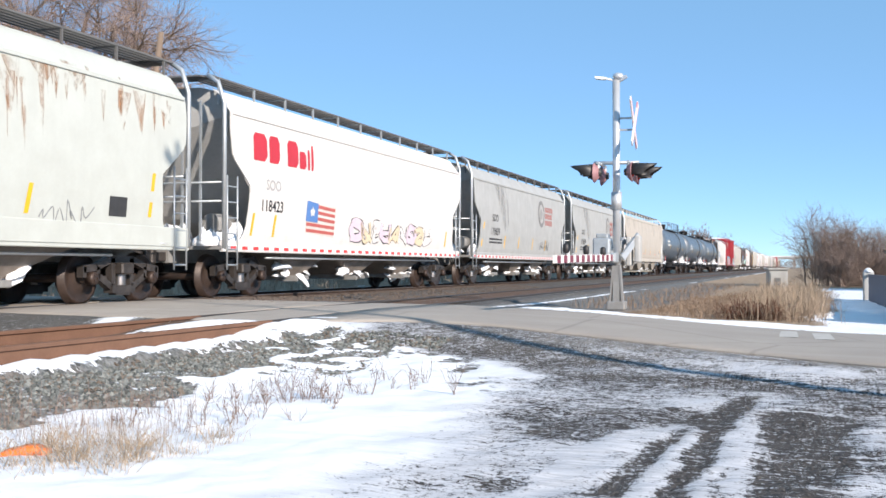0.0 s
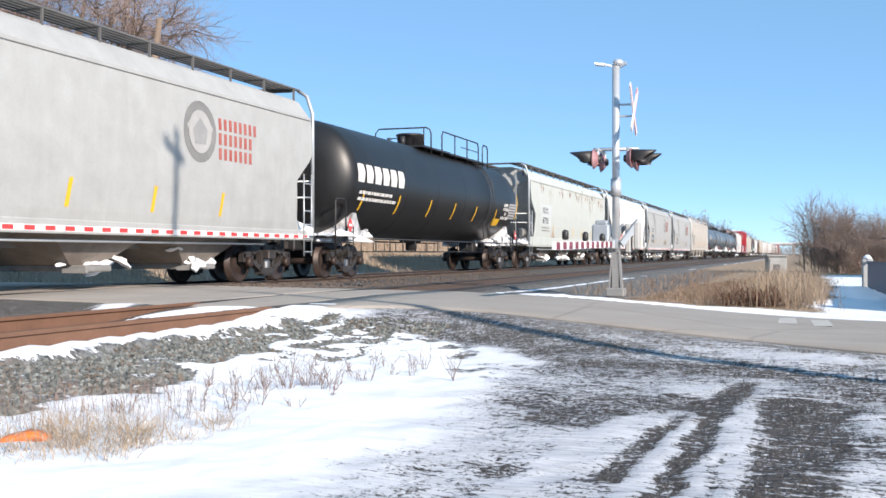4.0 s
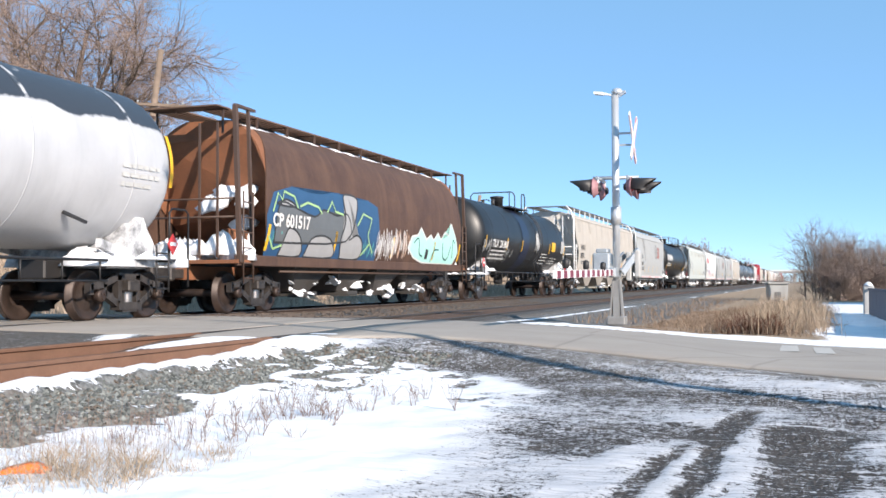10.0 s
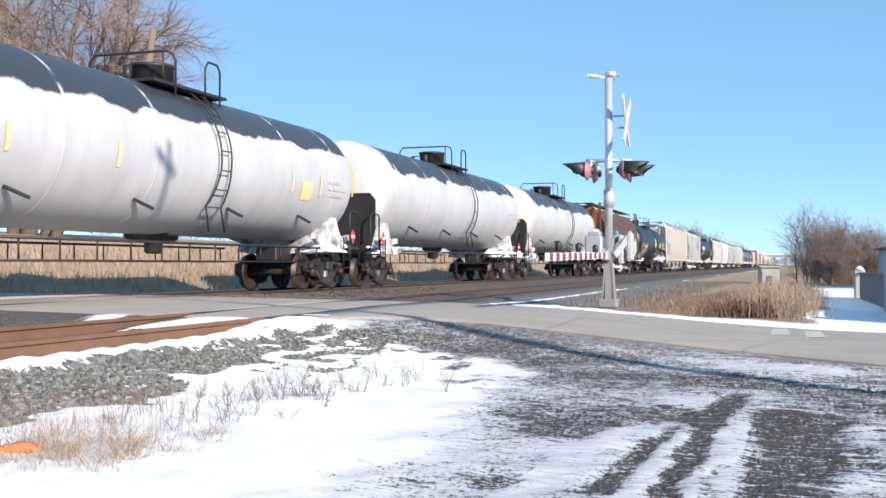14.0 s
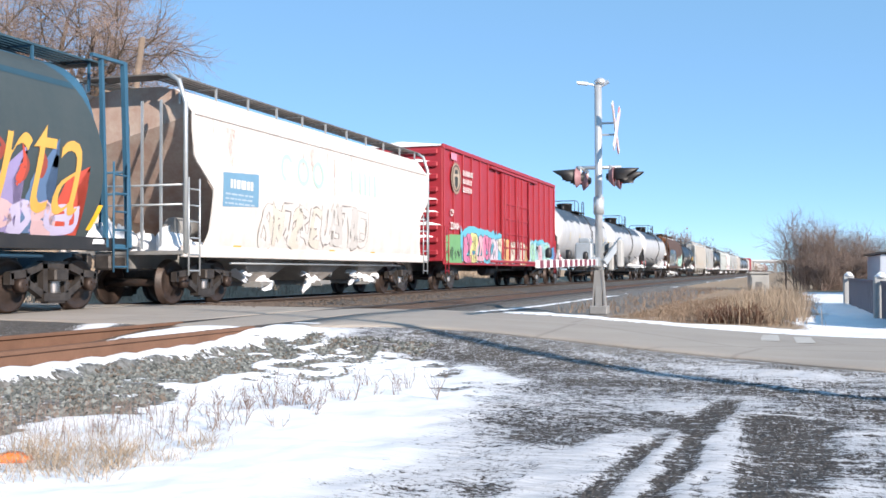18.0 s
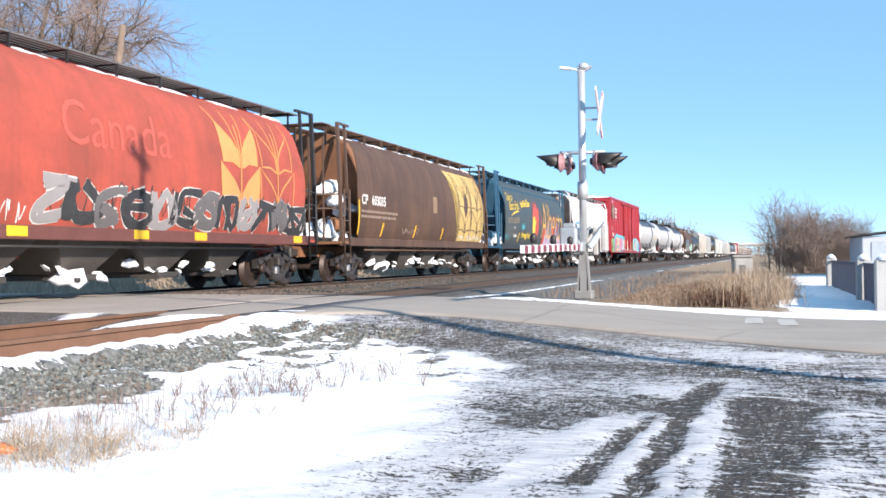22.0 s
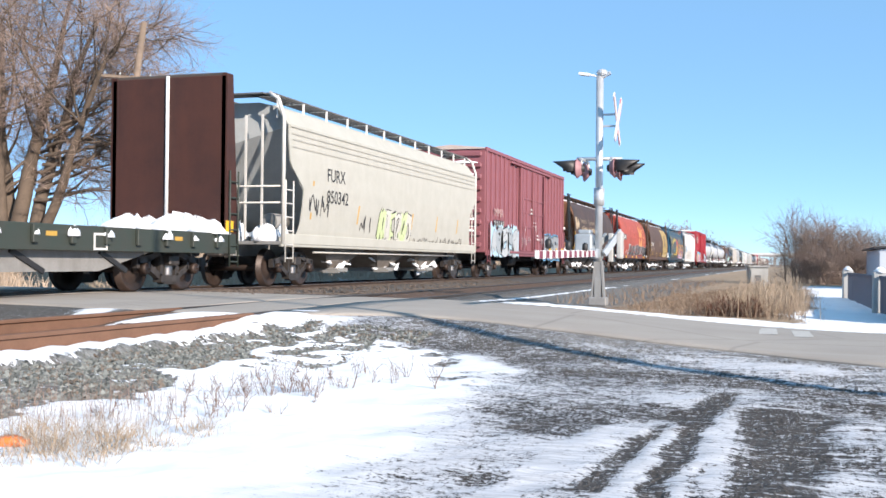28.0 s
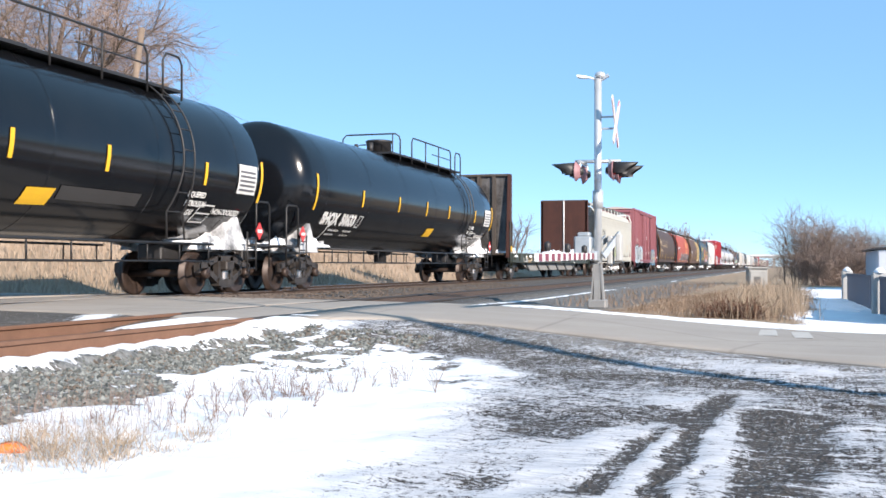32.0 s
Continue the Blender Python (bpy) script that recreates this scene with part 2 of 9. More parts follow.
def ground_z(x, y):
    x, y = np.asarray(x, float), np.asarray(y, float)
    z = np.full(np.broadcast(x, y).shape, -0.33)
    z = z + 0.13 * step(16.0, 18.5, y)
    z = z + 0.10 * step(-4.0, -5.35, x)                      # shoulder of the siding's ballast
    z = z - 0.10 * step(-8.6, -9.4, x) * step(-11.6, -10.6, x)
    z = z - 0.35 * step(-15.2, -16.6, x)
    packed = step(-5.58, -5.74, x) * step(-8.6, -8.3, x)         # snow and dirt packed over the siding's ties
    z = z + packed * (0.07 - 0.055 * step(-6.32, -6.42, x) * step(-7.7, -7.6, x) * step(10.4, 9.8, y))
    far = 1 - 0.55 * step(85.0, 170.0, y)
    z = z + 1.7 * step(-17.6, -25.0, x) * far
    z = z + 1.1 * step(-24.0, -40.0, x) * far
    e = np.where(y < road_mid(x), road_mid(x) - y - road_near(x), y - road_mid(x) - road_half(x))
    w = 1 - step(0.05, np.where(y < road_mid(x), 1.8, 5.5), e)
    z = z * (1 - w) + (road_z(x) - 0.045) * w
    fine = (fbm(x * 0.9, y * 0.9, 3) - 0.5) * 0.05 + (fbm(x * 5, y * 5, 9, 3) - 0.5) * 0.03 + (fbm(x * 1.7, y * 2.6, 5, 2) - 0.5) * 0.03
    calm = 1 - step(0.6, -0.2, e)
    near = step(60, 30, np.hypot(x, y))
    flat = 1 - step(-5.0, -5.5, x) * step(-16.2, -15.6, x)
    return z + fine * calm * near * np.maximum(flat, 0.35)


def spaced(spans):
    out = [spans[0][0]]
    for a, b, d in spans:
        n = max(1, int(round((b - a) / d)))
        out += list(a + (b - a) * (np.arange(1, n + 1) / n))
    return np.array(out)


gx = spaced([(-3000, -800, 550), (-800, -200, 150), (-200, -60, 20), (-60, -18, 2.0), (-18, -8, 0.25), (-8, -5.8, 0.1), (-5.8, 3.0, 0.04),
             (3.0, 8.0, 0.25), (8, 40, 2.0), (40, 200, 20), (200, 800, 150), (800, 3000, 550)])
gy = spaced([(-3000, -300, 450), (-300, -40, 40), (-40, 0, 2.5), (0, 3.0, 0.3), (3.0, 12.6, 0.045), (12.6, 22, 0.12), (22, 45, 0.6), (45, 120, 4), (120, 400, 28),
             (400, 1000, 100), (1000, 3200, 440)])
GX, GY = np.meshgrid(gx, gy)
GZ = ground_z(GX, GY)
near_side = GY < road_mid(GX)
EDGE = np.where(near_side, road_mid(GX) - GY - road_near(GX), GY - road_mid(GX) - road_half(GX))

# how much snow lies where: 1 covered, 0 bare
wear = fbm(GX * 3.5, GY * 3.5, 61)
blot = fbm(GX * 1.6, GY * 1.6, 31, 4)
patch = np.clip(0.5 + (blot - 0.5) * 3.0, 0, 1)
bound = np.interp(GY, [0, 4, 5, 6, 7.5, 8.4, 9.5, 10.3, 10.75, 11.1, 11.5, 12.6], [-1.9, -1.9, -1.75, -1.8, -2.0, -2.2, -2.4, -2.75, -3.4, -4.2, -4.8, -5.2])
WX, WY = GX + 0.10 * (fbm(GX * 5, GY * 5, 63) - 0.5), GY + 0.4 * (fbm(GX * 2.5, GY * 2.5, 65) - 0.5)
drive = step(-0.35, 0.3, GX - bound + (fbm(GX * 1.3, GY * 1.3, 21) - 0.5) * 0.9) * near_side


def lane(ys, xs, hw, y0, y1):
    """A wheel's line: middle and half width along y, from y0 to y1."""
    d = (WX - np.interp(WY, ys, xs)) / np.interp(WY, ys, hw)
    return np.exp(-d ** 4) * step(y0 - 0.15, y0 + 0.05, WY) * step(y1 + 0.25, y1 - 0.1, WY)


def blob(cx, cy, sx, sy, p=1.6):
    return np.exp(-(((WX - cx) / sx) ** 2 + ((WY - cy) / sy) ** 2) ** p)


# trodden drive: packed snow, bare tar in the wheel lines, mottled gravel towards the road
dsnow = 0.78 + (patch - 0.5) * 0.42
dsnow = dsnow - 0.33 * step(7.6, 8.5, WY) * step(-0.2, -0.9, WX) * (0.45 + 0.8 * patch)
for cx, cy, sx, sy, k in ((-1.25, 6.35, 0.34, 0.62, 1.0), (-1.55, 6.85, 0.42, 0.26, 0.8), (-0.95, 6.95, 0.4, 0.3, 0.85), (-1.8, 9.0, 0.7, 0.55, 0.75), (-0.75, 9.1, 0.75, 0.4, 0.8), (-3.2, 10.8, 1.1, 0.9, 0.5),
                          (-2.4, 10.9, 1.0, 0.7, 0.45), (-1.32, 4.62, 0.14, 0.17, 0.85), (-1.68, 4.45, 0.10, 0.2, 0.45), (0.3, 8.7, 0.5, 0.3, 0.6), (0.9, 7.6, 0.4, 0.3, 0.45)):
    dsnow = dsnow - 1.05 * k * blob(cx, cy, sx, sy) * (0.55 + 0.9 * step(0.3, 0.6, wear))
dsnow = np.maximum(dsnow, 0.20 + 0.25 * patch)
dsnow = dsnow - 0.16 * step(0.2, 0.5, WX)
clean = np.clip(lane([4, 6.4], [-1.17, -0.96], [0.10, 0.10], 3.0, 6.2) + lane([4, 6.6], [-0.68, -0.60], [0.055, 0.05], 3.0, 6.3)
                + lane([4, 7.4], [-0.37, -0.33], [0.1, 0.075], 3.0, 7.2) + 0.8 * blob(-0.72, 7.7, 0.3, 0.42) + 0.4 * blob(0.62, 6.3, 0.3, 0.7) + 0.7 * blob(-0.16, 7.9, 0.14, 0.5), 0, 1)
dsnow = dsnow + 0.45 * clean
lanes = np.clip(lane([4.6, 5.5, 6.0, 6.9, 7.5, 8.4], [-0.54, -0.50, -0.475, -0.56, -0.46, -0.37], [0.055, 0.085, 0.08, 0.125, 0.12, 0.085], 3.2, 8.3)
                + 0.9 * lane([4, 5.3, 5.9, 6.6], [-0.84, -0.78, -0.72, -0.64], [0.08, 0.08, 0.07, 0.06], 4.5, 6.3) + 0.9 * lane([4, 6], [-0.38, -0.355], [0.034, 0.026], 3.6, 5.2)
                + lane([4.5, 5.2, 6, 8.5], [-0.06, -0.03, 0.0, 0.05], [0.18, 0.22, 0.25, 0.27], 4.2, 7.2) + 0.55 * lane([6.5, 9], [0.02, 0.08], [0.3, 0.35], 6.9, 8.4)
                + 0.5 * lane([4, 9], [0.95, 0.9], [0.12, 0.16], 3.0, 7.2), 0, 1)
dsnow = dsnow - 1.15 * lanes * (0.75 + 0.7 * (wear - 0.25))
mott = step(0.50, 0.58, fbm(GX * 2.6, GY * 1.7, 73, 5, 0.72)) * step(7.4, 9.0, GY + 0.5 * (GX + 3.5)) * step(-5.6, -5.0, GX)
snow = (0.97 - 0.55 * mott) * (1 - drive) + dsnow * drive
# crushed stone on the siding's shoulder
front = np.interp(GY, [3, 5.1, 5.7, 6.1, 6.9, 7.5, 8.7, 9.8, 11.2], [-4.3, -4.36, -4.36, -4.1, -4.38, -4.58, -4.8, -5.0, -5.25])
rag = (fbm(GX * 1.6, GY * 1.6, 41) - 0.5)
stones = step(0.1, -0.1, GX - front + rag * 0.55) * step(-5.8, -5.62, GX + 0.2 * (fbm(GX * 2.2, GY * 2.2, 43) - 0.5)) * step(11.3, 10.9, GY)
lie = fbm(GX * 3.4, GY * 3.4, 51, 5, 0.75)
thin = 0.4 * step(9.2, 10.2, GY) + 0.9 * blob(-4.68, 7.15, 0.10, 0.3)
snow = snow - stones * (0.52 + 0.35 * step(0.40, 0.54, lie) - thin * step(0.6, 0.42, lie))
spill = np.clip(blob(-4.75, 9.7, 0.16, 0.5) + 1.4 * blob(-5.36, 11.1, 0.12, 0.42) + 1.4 * blob(-4.93, 11.25, 0.12, 0.4) + 0.9 * blob(-4.5, 11.4, 0.25, 0.4) + 0.6 * blob(-4.5, 8.3, 0.12, 0.4), 0, 1.4) * (1 - drive)
snow = snow - spill * (1 - stones) * (0.42 + 0.55 * step(0.36, 0.48, fbm(GX * 4.5, GY * 4.5, 71, 5, 0.7)))
# ridges of snow over the tie ends; thin tie shadows painted between as bare lines
crib = np.abs(((GY - 0.2) / 0.53 + 0.12 * (GX + 6)) % 1 - 0.5)
snow = snow - 0.5 * step(0.09, 0.03, crib) * step(-5.5, -5.6, GX) * step(-6.25, -6.1, GX) * step(0.42, 0.5, fbm(GX * 2, GY * 2, 47)) * near_side
snow = np.where((GX < -8.2) & near_side, -0.1 + 0.3 * np.clip((fbm(GX * 0.8, GY * 0.8, 81) - 0.5) * 4, 0, 1), snow)
gauge = (np.abs(GX - SIDING) < 0.72) & near_side
strip = np.exp(-((GX + 7.5) / 0.10) ** 4) * step(0.2, 0.3, crib)
snow = np.where(gauge, -0.3 + 1.2 * strip * step(0.35, 0.5, fbm(GX * 3, GY * 1.2, 111)), snow)
bank = 1.1 * np.exp(-((GX + 8.6 + 0.25 * (rag * 2)) / 0.36) ** 4 - ((GY - 11.1) / 0.95) ** 4) + np.exp(-((GX + 8.75) / 0.3) ** 4 - ((GY - 9.2) / 0.5) ** 4)
bank = np.maximum(bank, 1.1 * np.exp(-((GX + 6.98 + 0.5 * (11.1 - GY)) / 0.42) ** 4 - ((GY - 11.1) / 0.62) ** 4))
bank = np.clip(bank, 0, 1.2)
snow = np.maximum(snow, bank)
kerb = near_side * np.exp(-((EDGE - 0.25) / 0.42) ** 2) * step(-5.0, -3.6, GX)
snow = snow * (1 - 0.85 * kerb) + 0.85 * kerb * (0.16 + 0.5 * patch * step(-3.2, -1.6, GX))
ridge = near_side * np.exp(-((EDGE - 0.75 - 0.25 * (blot - 0.5)) / 0.2) ** 2) * step(-2.6, -1.6, GX)
snow = snow + 0.5 * ridge * step(0.4, 0.6, fbm(GX * 1.2, GY * 3.0, 67))
beyond = (~near_side)
verge = np.exp(-((EDGE - 0.45 - 0.3 * step(-2.5, 0.3, GX)) / (0.36 + 0.6 * step(-2.6, 0.5, GX))) ** 4) * step(-4.9, -4.2, GX)
right_snow = step(-0.6, 0.9, GX + (fbm(GX * 0.4, GY * 0.4, 91) - 0.5) * 2 - 0.02 * (GY - 20)) * step(47, 43, GY)
line = np.exp(-((GX + 5.15 + 0.3 * (fbm(GX * 0.3, GY * 0.12, 15) - 0.5)) / 0.13) ** 2) * step(0.44, 0.56, fbm(GX * 0.6, GY * 0.25, 13)) * 0.85
loose = 0.10 + 0.4 * (fbm(GX * 1.1, GY * 1.1, 97) - 0.5)
bs = np.maximum(loose * step(-2.6, -3.2, GX) * (GX > -5.6), 0)
bs = np.maximum(bs, np.maximum(np.maximum(verge * (0.55 + 0.9 * fbm(GX * 1.5, GY * 1.5, 99)), right_snow), line))
snow = np.where(beyond, bs, snow)
snow = np.where(GX < -15.5, 0.10 + 0.9 * np.clip((fbm(GX * 0.25, GY * 0.25, 101) - 0.55) * 4, 0, 1) * (GX > -19), snow)
straw = np.where(beyond, step(-3.4, -2.6, GX + (fbm(GX * 1.2, GY * 0.6, 95) - 0.5) * 0.8), 0.0)
straw = np.maximum(straw, step(-16.0, -17.5, GX))
straw = np.maximum(straw, step(45, 60, GY) * (GX > -5))
straw = np.maximum(straw, 0.8 * np.exp(-((GX + 3.7) / 0.6) ** 2 - ((GY - 4.3) / 0.9) ** 2))
asph = step(-0.9, 0.2, GX - bound + (fbm(GX * 1.3, GY * 1.3, 21) - 0.5) * 1.2) * near_side
asph = np.maximum(asph, 0.6 * ((GX < -8.0) | ((GX < -5.6) & beyond)) * (GX > -16.5)) * (1 - np.clip(bank, 0, 1))
rusty = np.where(np.abs(GX - SIDING) < 0.72, 1.0, 0.0)
sweep = step(-1.0, -0.45, GX)
dust = near_side * step(1.7, 0.5, EDGE) * step(-5.2, -4.0, GX) * (0.55 + 0.45 * step(-3.4, -2.2, GX))
ny, nx = GX.shape
ids = np.arange(nx * ny).reshape(ny, nx)
quads = np.stack([ids[:-1, :-1], ids[:-1, 1:], ids[1:, 1:], ids[1:, :-1]], -1).reshape(-1, 4)
# trodden and wind-blown relief of the snow cover
GZ = GZ + np.clip(snow, 0, 1) * (0.032 - 0.020 * asph) * step(15, 11, np.hypot(GX, GY)) * (EDGE > 0.12) * (np.abs(GX - SIDING) > 1.3)
GZ = GZ + 0.05 * np.clip(bank, 0, 1) + 0.045 * verge * beyond * (EDGE > 0.05)
GZ = GZ + 0.05 * step(-5.62, -5.75, GX) * step(-6.3, -6.12, GX) * near_side * (0.6 + 0.4 * np.cos(2 * np.pi * ((GY - 0.2) / 0.53 + 0.12 * (GX + 6))))
gm = bpy.data.meshes.new("ground")
gm.from_pydata(np.stack([GX, GY, GZ], -1).reshape(-1, 3).tolist(), [], quads.tolist())
gm.polygons.foreach_set("use_smooth", np.ones(len(quads), bool))
for name, arr in (("snow", snow), ("straw", straw), ("asphalt", asph), ("rusty", rusty), ("sweep", sweep), ("dust", dust)):
    gm.attributes.new(name, "FLOAT", "POINT").data.foreach_set("value", np.clip(arr, -0.5, 1.3).ravel().astype(np.float32))


def snow_at(x, y):
    i = np.clip(np.searchsorted(gx, x), 0, nx - 1)
    j = np.clip(np.searchsorted(gy, y), 0, ny - 1)
    return snow[j, i]


def ground_material():
    m, n, l, b = nodes_of("snowy_ground")
    co = n.new("ShaderNodeTexCoord").outputs["Object"]

    def attr(name):
        a = n.new("ShaderNodeAttribute")
        a.attribute_name = name
        return a.outputs["Fac"]

    vor = n.new("ShaderNodeTexVoronoi")
    vor.inputs["Scale"].default_value = 26
    l.new(co, vor.inputs["Vector"])
    stone = mixed(n, l, ramp(n, l, vor.outputs["Color"], 0.1, 0.9), (0.075, 0.078, 0.076), (0.25, 0.255, 0.25))
    stone = mixed(n, l, maths(n, l, "MULTIPLY", ramp(n, l, noise_tex(n, l, co, 3.0), 0.45, 0.75), 0.6), stone, (0.14, 0.105, 0.08))
    tar = mixed(n, l, ramp(n, l, noise_tex(n, l, co, 55, 4, 0.75), 0.36, 0.66), (0.016, 0.014, 0.013), (0.115, 0.101, 0.092))
    tar = mixed(n, l, maths(n, l, "MULTIPLY", ramp(n, l, noise_tex(n, l, co, 2.2), 0.45, 0.75), 0.5), tar, (0.122, 0.112, 0.103))
    hay = mixed(n, l, ramp(n, l, noise_tex(n, l, co, 14, 6, 0.75), 0.3, 0.75), (0.21, 0.14, 0.088), (0.48, 0.38, 0.27))
    hay = mixed(n, l, maths(n, l, "MULTIPLY", ramp(n, l, noise_tex(n, l, co, 0.35, 4), 0.4, 0.7), 0.45), hay, (0.40, 0.31, 0.23))
    col = mixed(n, l, attr("asphalt"), stone, tar)
    col = mixed(n, l, maths(n, l, "MULTIPLY", attr("dust"), ramp(n, l, noise_tex(n, l, co, 4, 5, 0.7), 0.3, 0.6)), col, (0.25, 0.235, 0.218))
    col = mixed(n, l, attr("straw"), col, hay)
    col = mixed(n, l, maths(n, l, "MULTIPLY", attr("rusty"), 0.85), col, mixed(n, l, noise_tex(n, l, co, 8, 5, 0.7), (0.07, 0.04, 0.026), (0.2, 0.12, 0.08)))
    # the snow's edge is broken up by grit and by the sweep of the wind and of tyres
    grit = maths(n, l, "SUBTRACT", noise_tex(n, l, co, 11, 6, 0.72), 0.5)
    speck = maths(n, l, "MULTIPLY", maths(n, l, "SUBTRACT", noise_tex(n, l, co, 38, 4, 0.85), 0.5), 4.4)
    rake = maths(n, l, "SUBTRACT", noise_tex(n, l, co, 6, 4, 0.7, (0.35, 3.4, 1.0)), 0.5)
    tread = maths(n, l, "SUBTRACT", noise_tex(n, l, co, 5, 2, 0.6, (9.0, 0.5, 1.0)), 0.5)
    cover = maths(n, l, "ADD", attr("snow"), maths(n, l, "MULTIPLY", grit, 1.5))
    clod = maths(n, l, "MULTIPLY", maths(n, l, "SUBTRACT", noise_tex(n, l, co, 9, 6, 0.85, (0.9, 1.5, 1.0)), 0.5), 3.4)
    combed = maths(n, l, "ADD", maths(n, l, "MULTIPLY", rake, 3.2), maths(n, l, "MULTIPLY", tread, 1.1))
    sweep = maths(n, l, "MULTIPLY", combed, maths(n, l, "ADD", maths(n, l, "MULTIPLY", attr("sweep"), 0.8), 0.2))
    cover = maths(n, l, "ADD", cover, maths(n, l, "MULTIPLY", maths(n, l, "ADD", maths(n, l, "ADD", sweep, clod), speck), attr("asphalt")))
    mask = ramp(n, l, cover, 0.48, 0.56)
    white = mixed(n, l, ramp(n, l, noise_tex(n, l, co, 1.2, 5), 0.35, 0.7), (0.88, 0.895, 0.92), (0.78, 0.80, 0.845))
    dirty = mixed(n, l, ramp(n, l, noise_tex(n, l, co, 5, 5, 0.7, (0.7, 7.0, 1.0)), 0.4, 0.75), (0.62, 0.625, 0.65), (0.36, 0.365, 0.38))
    white = mixed(n, l, attr("asphalt"), white, dirty)
    l.new(mixed(n, l, mask, col, white), b.inputs["Base Color"])
    b.inputs["Roughness"].default_value = 0.85
    b.inputs["Specular IOR Level"].default_value = 0.2
    bare = maths(n, l, "SUBTRACT", 1.0, mask)
    h = maths(n, l, "MULTIPLY", maths(n, l, "ADD", vor.outputs["Distance"], noise_tex(n, l, co, 40, 3)), maths(n, l, "MULTIPLY", bare, 0.8))
    h = maths(n, l, "ADD", h, maths(n, l, "MULTIPLY", mask, 0.5))
    h = maths(n, l, "ADD", h, maths(n, l, "MULTIPLY", noise_tex(n, l, co, 7, 4, 0.6, (1.0, 1.6, 1.0)), 0.34))
    h = maths(n, l, "ADD", h, maths(n, l, "MULTIPLY", noise_tex(n, l, co, 45, 3, 0.7), 0.14))
    bumped(n, l, b, h, 0.65, 0.03)
    return m


gm.materials.append(ground_material())
tagged(new("ground", gm), "snow-covered verge with gravel, dry grass and bare drive", "ground", kind="structure")


# ---- road and level crossing ----
def asphalt_material():
    m, n, l, b = nodes_of("worn_asphalt")
    co = n.new("ShaderNodeTexCoord").outputs["Object"]
    base = mixed(n, l, ramp(n, l, noise_tex(n, l, co, 0.7, 5), 0.3, 0.75), (0.40, 0.356, 0.308), (0.325, 0.287, 0.248))
    base = mixed(n, l, maths(n, l, "MULTIPLY", ramp(n, l, noise_tex(n, l, co, 90, 3), 0.35, 0.7), 0.4), base, (0.25, 0.24, 0.23))
    lane = noise_tex(n, l, co, 1.0, 4, 0.6, (0.25, 2.2, 1))
    base = mixed(n, l, maths(n, l, "MULTIPLY", ramp(n, l, lane, 0.5, 0.75), 0.4), base, (0.435, 0.398, 0.356))
    vor = n.new("ShaderNodeTexVoronoi")
    vor.feature = "DISTANCE_TO_EDGE"
    vor.inputs["Scale"].default_value = 0.45
    warp = n.new("ShaderNodeMapping")
    l.new(mixed(n, l, 0.12, co, n.new("ShaderNodeTexNoise").outputs[1]), warp.inputs[0])
    l.new(warp.outputs[0], vor.inputs["Vector"])
    crack = ramp(n, l, vor.outputs["Distance"], 0.004, 0.012, (1, 1, 1, 1), (0, 0, 0, 1))
    base = mixed(n, l, maths(n, l, "MULTIPLY", crack, 0.22), base, (0.06, 0.058, 0.055))
    l.new(base, b.inputs["Base Color"])
    b.inputs["Roughness"].default_value, b.inputs["Specular IOR Level"].default_value = 0.8, 0.3
    bumped(n, l, b, noise_tex(n, l, co, 120, 3), 0.3, 0.006)
    return m


ASPHALT = asphalt_material()


def road_strip(x0, x1, half=None, top=0.0, nxs=40, thick=0.25):
    g = Geo()
    for i in range(nxs + 1):
        x = x0 + (x1 - x0) * i / nxs
        w = half if half else float(road_half(x))
        wob = 0.10 * (vnoise(np.array(x * 0.9), np.array(0.5), 77) - 0.5) + 0.08 * (vnoise(np.array(x * 3.1), np.array(0.5), 78) - 0.5)
        near = w if half else float(road_near(x))
        wob2 = 0.10 * (vnoise(np.array(x * 0.9), np.array(3.5), 79) - 0.5) + 0.08 * (vnoise(np.array(x * 3.1), np.array(3.5), 80) - 0.5)
        c, z = float(road_mid(x)), float(road_z(x)) + top
        ys = [c - near + wob, c - near + 0.15 + wob, c - near * 0.5, c, c + w * 0.5, c + w - 0.15 + wob2, c + w + wob2]
        zs = [z - 0.03, z - 0.005, z + 0.012, z + 0.025, z + 0.012, z - 0.005, z - 0.03]
        g.v += [(x, ys[0], z - thick)] + [(x, yy, zz) for yy, zz in zip(ys, zs)] + [(x, ys[-1], z - thick)]
    n = 9
    for i in range(nxs):
        for j in range(n - 1):
            a = i * n + j
            g.face((a, a + n, a + n + 1, a + 1), 1 <= j <= 6)
    g.face(range(n - 1, -1, -1))
    g.face(range(nxs * n, nxs * n + n))
    return g


road = tagged(new("road", road_strip(-6.195, 90.0, nxs=150).mesh("road", ASPHALT)), "pale worn two-lane asphalt road over the tracks", "road", kind="structure")
for name, a, b in (("crossing_panel", -7.65, -6.335), ("crossing_apron", -12.19, -7.805), ("crossing_panel", -13.65, -12.335), ("road_beyond", -70, -13.81)):
    fold_normals(part(name, road_strip(a, b, half=3.2, top=-0.012, nxs=24), ASPHALT, road))
fold_normals(road)


def road_top(x, y):
    """Height of the road's cambered surface."""
    c, w = float(road_mid(x)), float(road_half(x))
    return float(road_z(x)) + float(np.interp(abs(y - c), [0, w * 0.5, w - 0.15, w], [0.025, 0.012, -0.005, -0.03]))


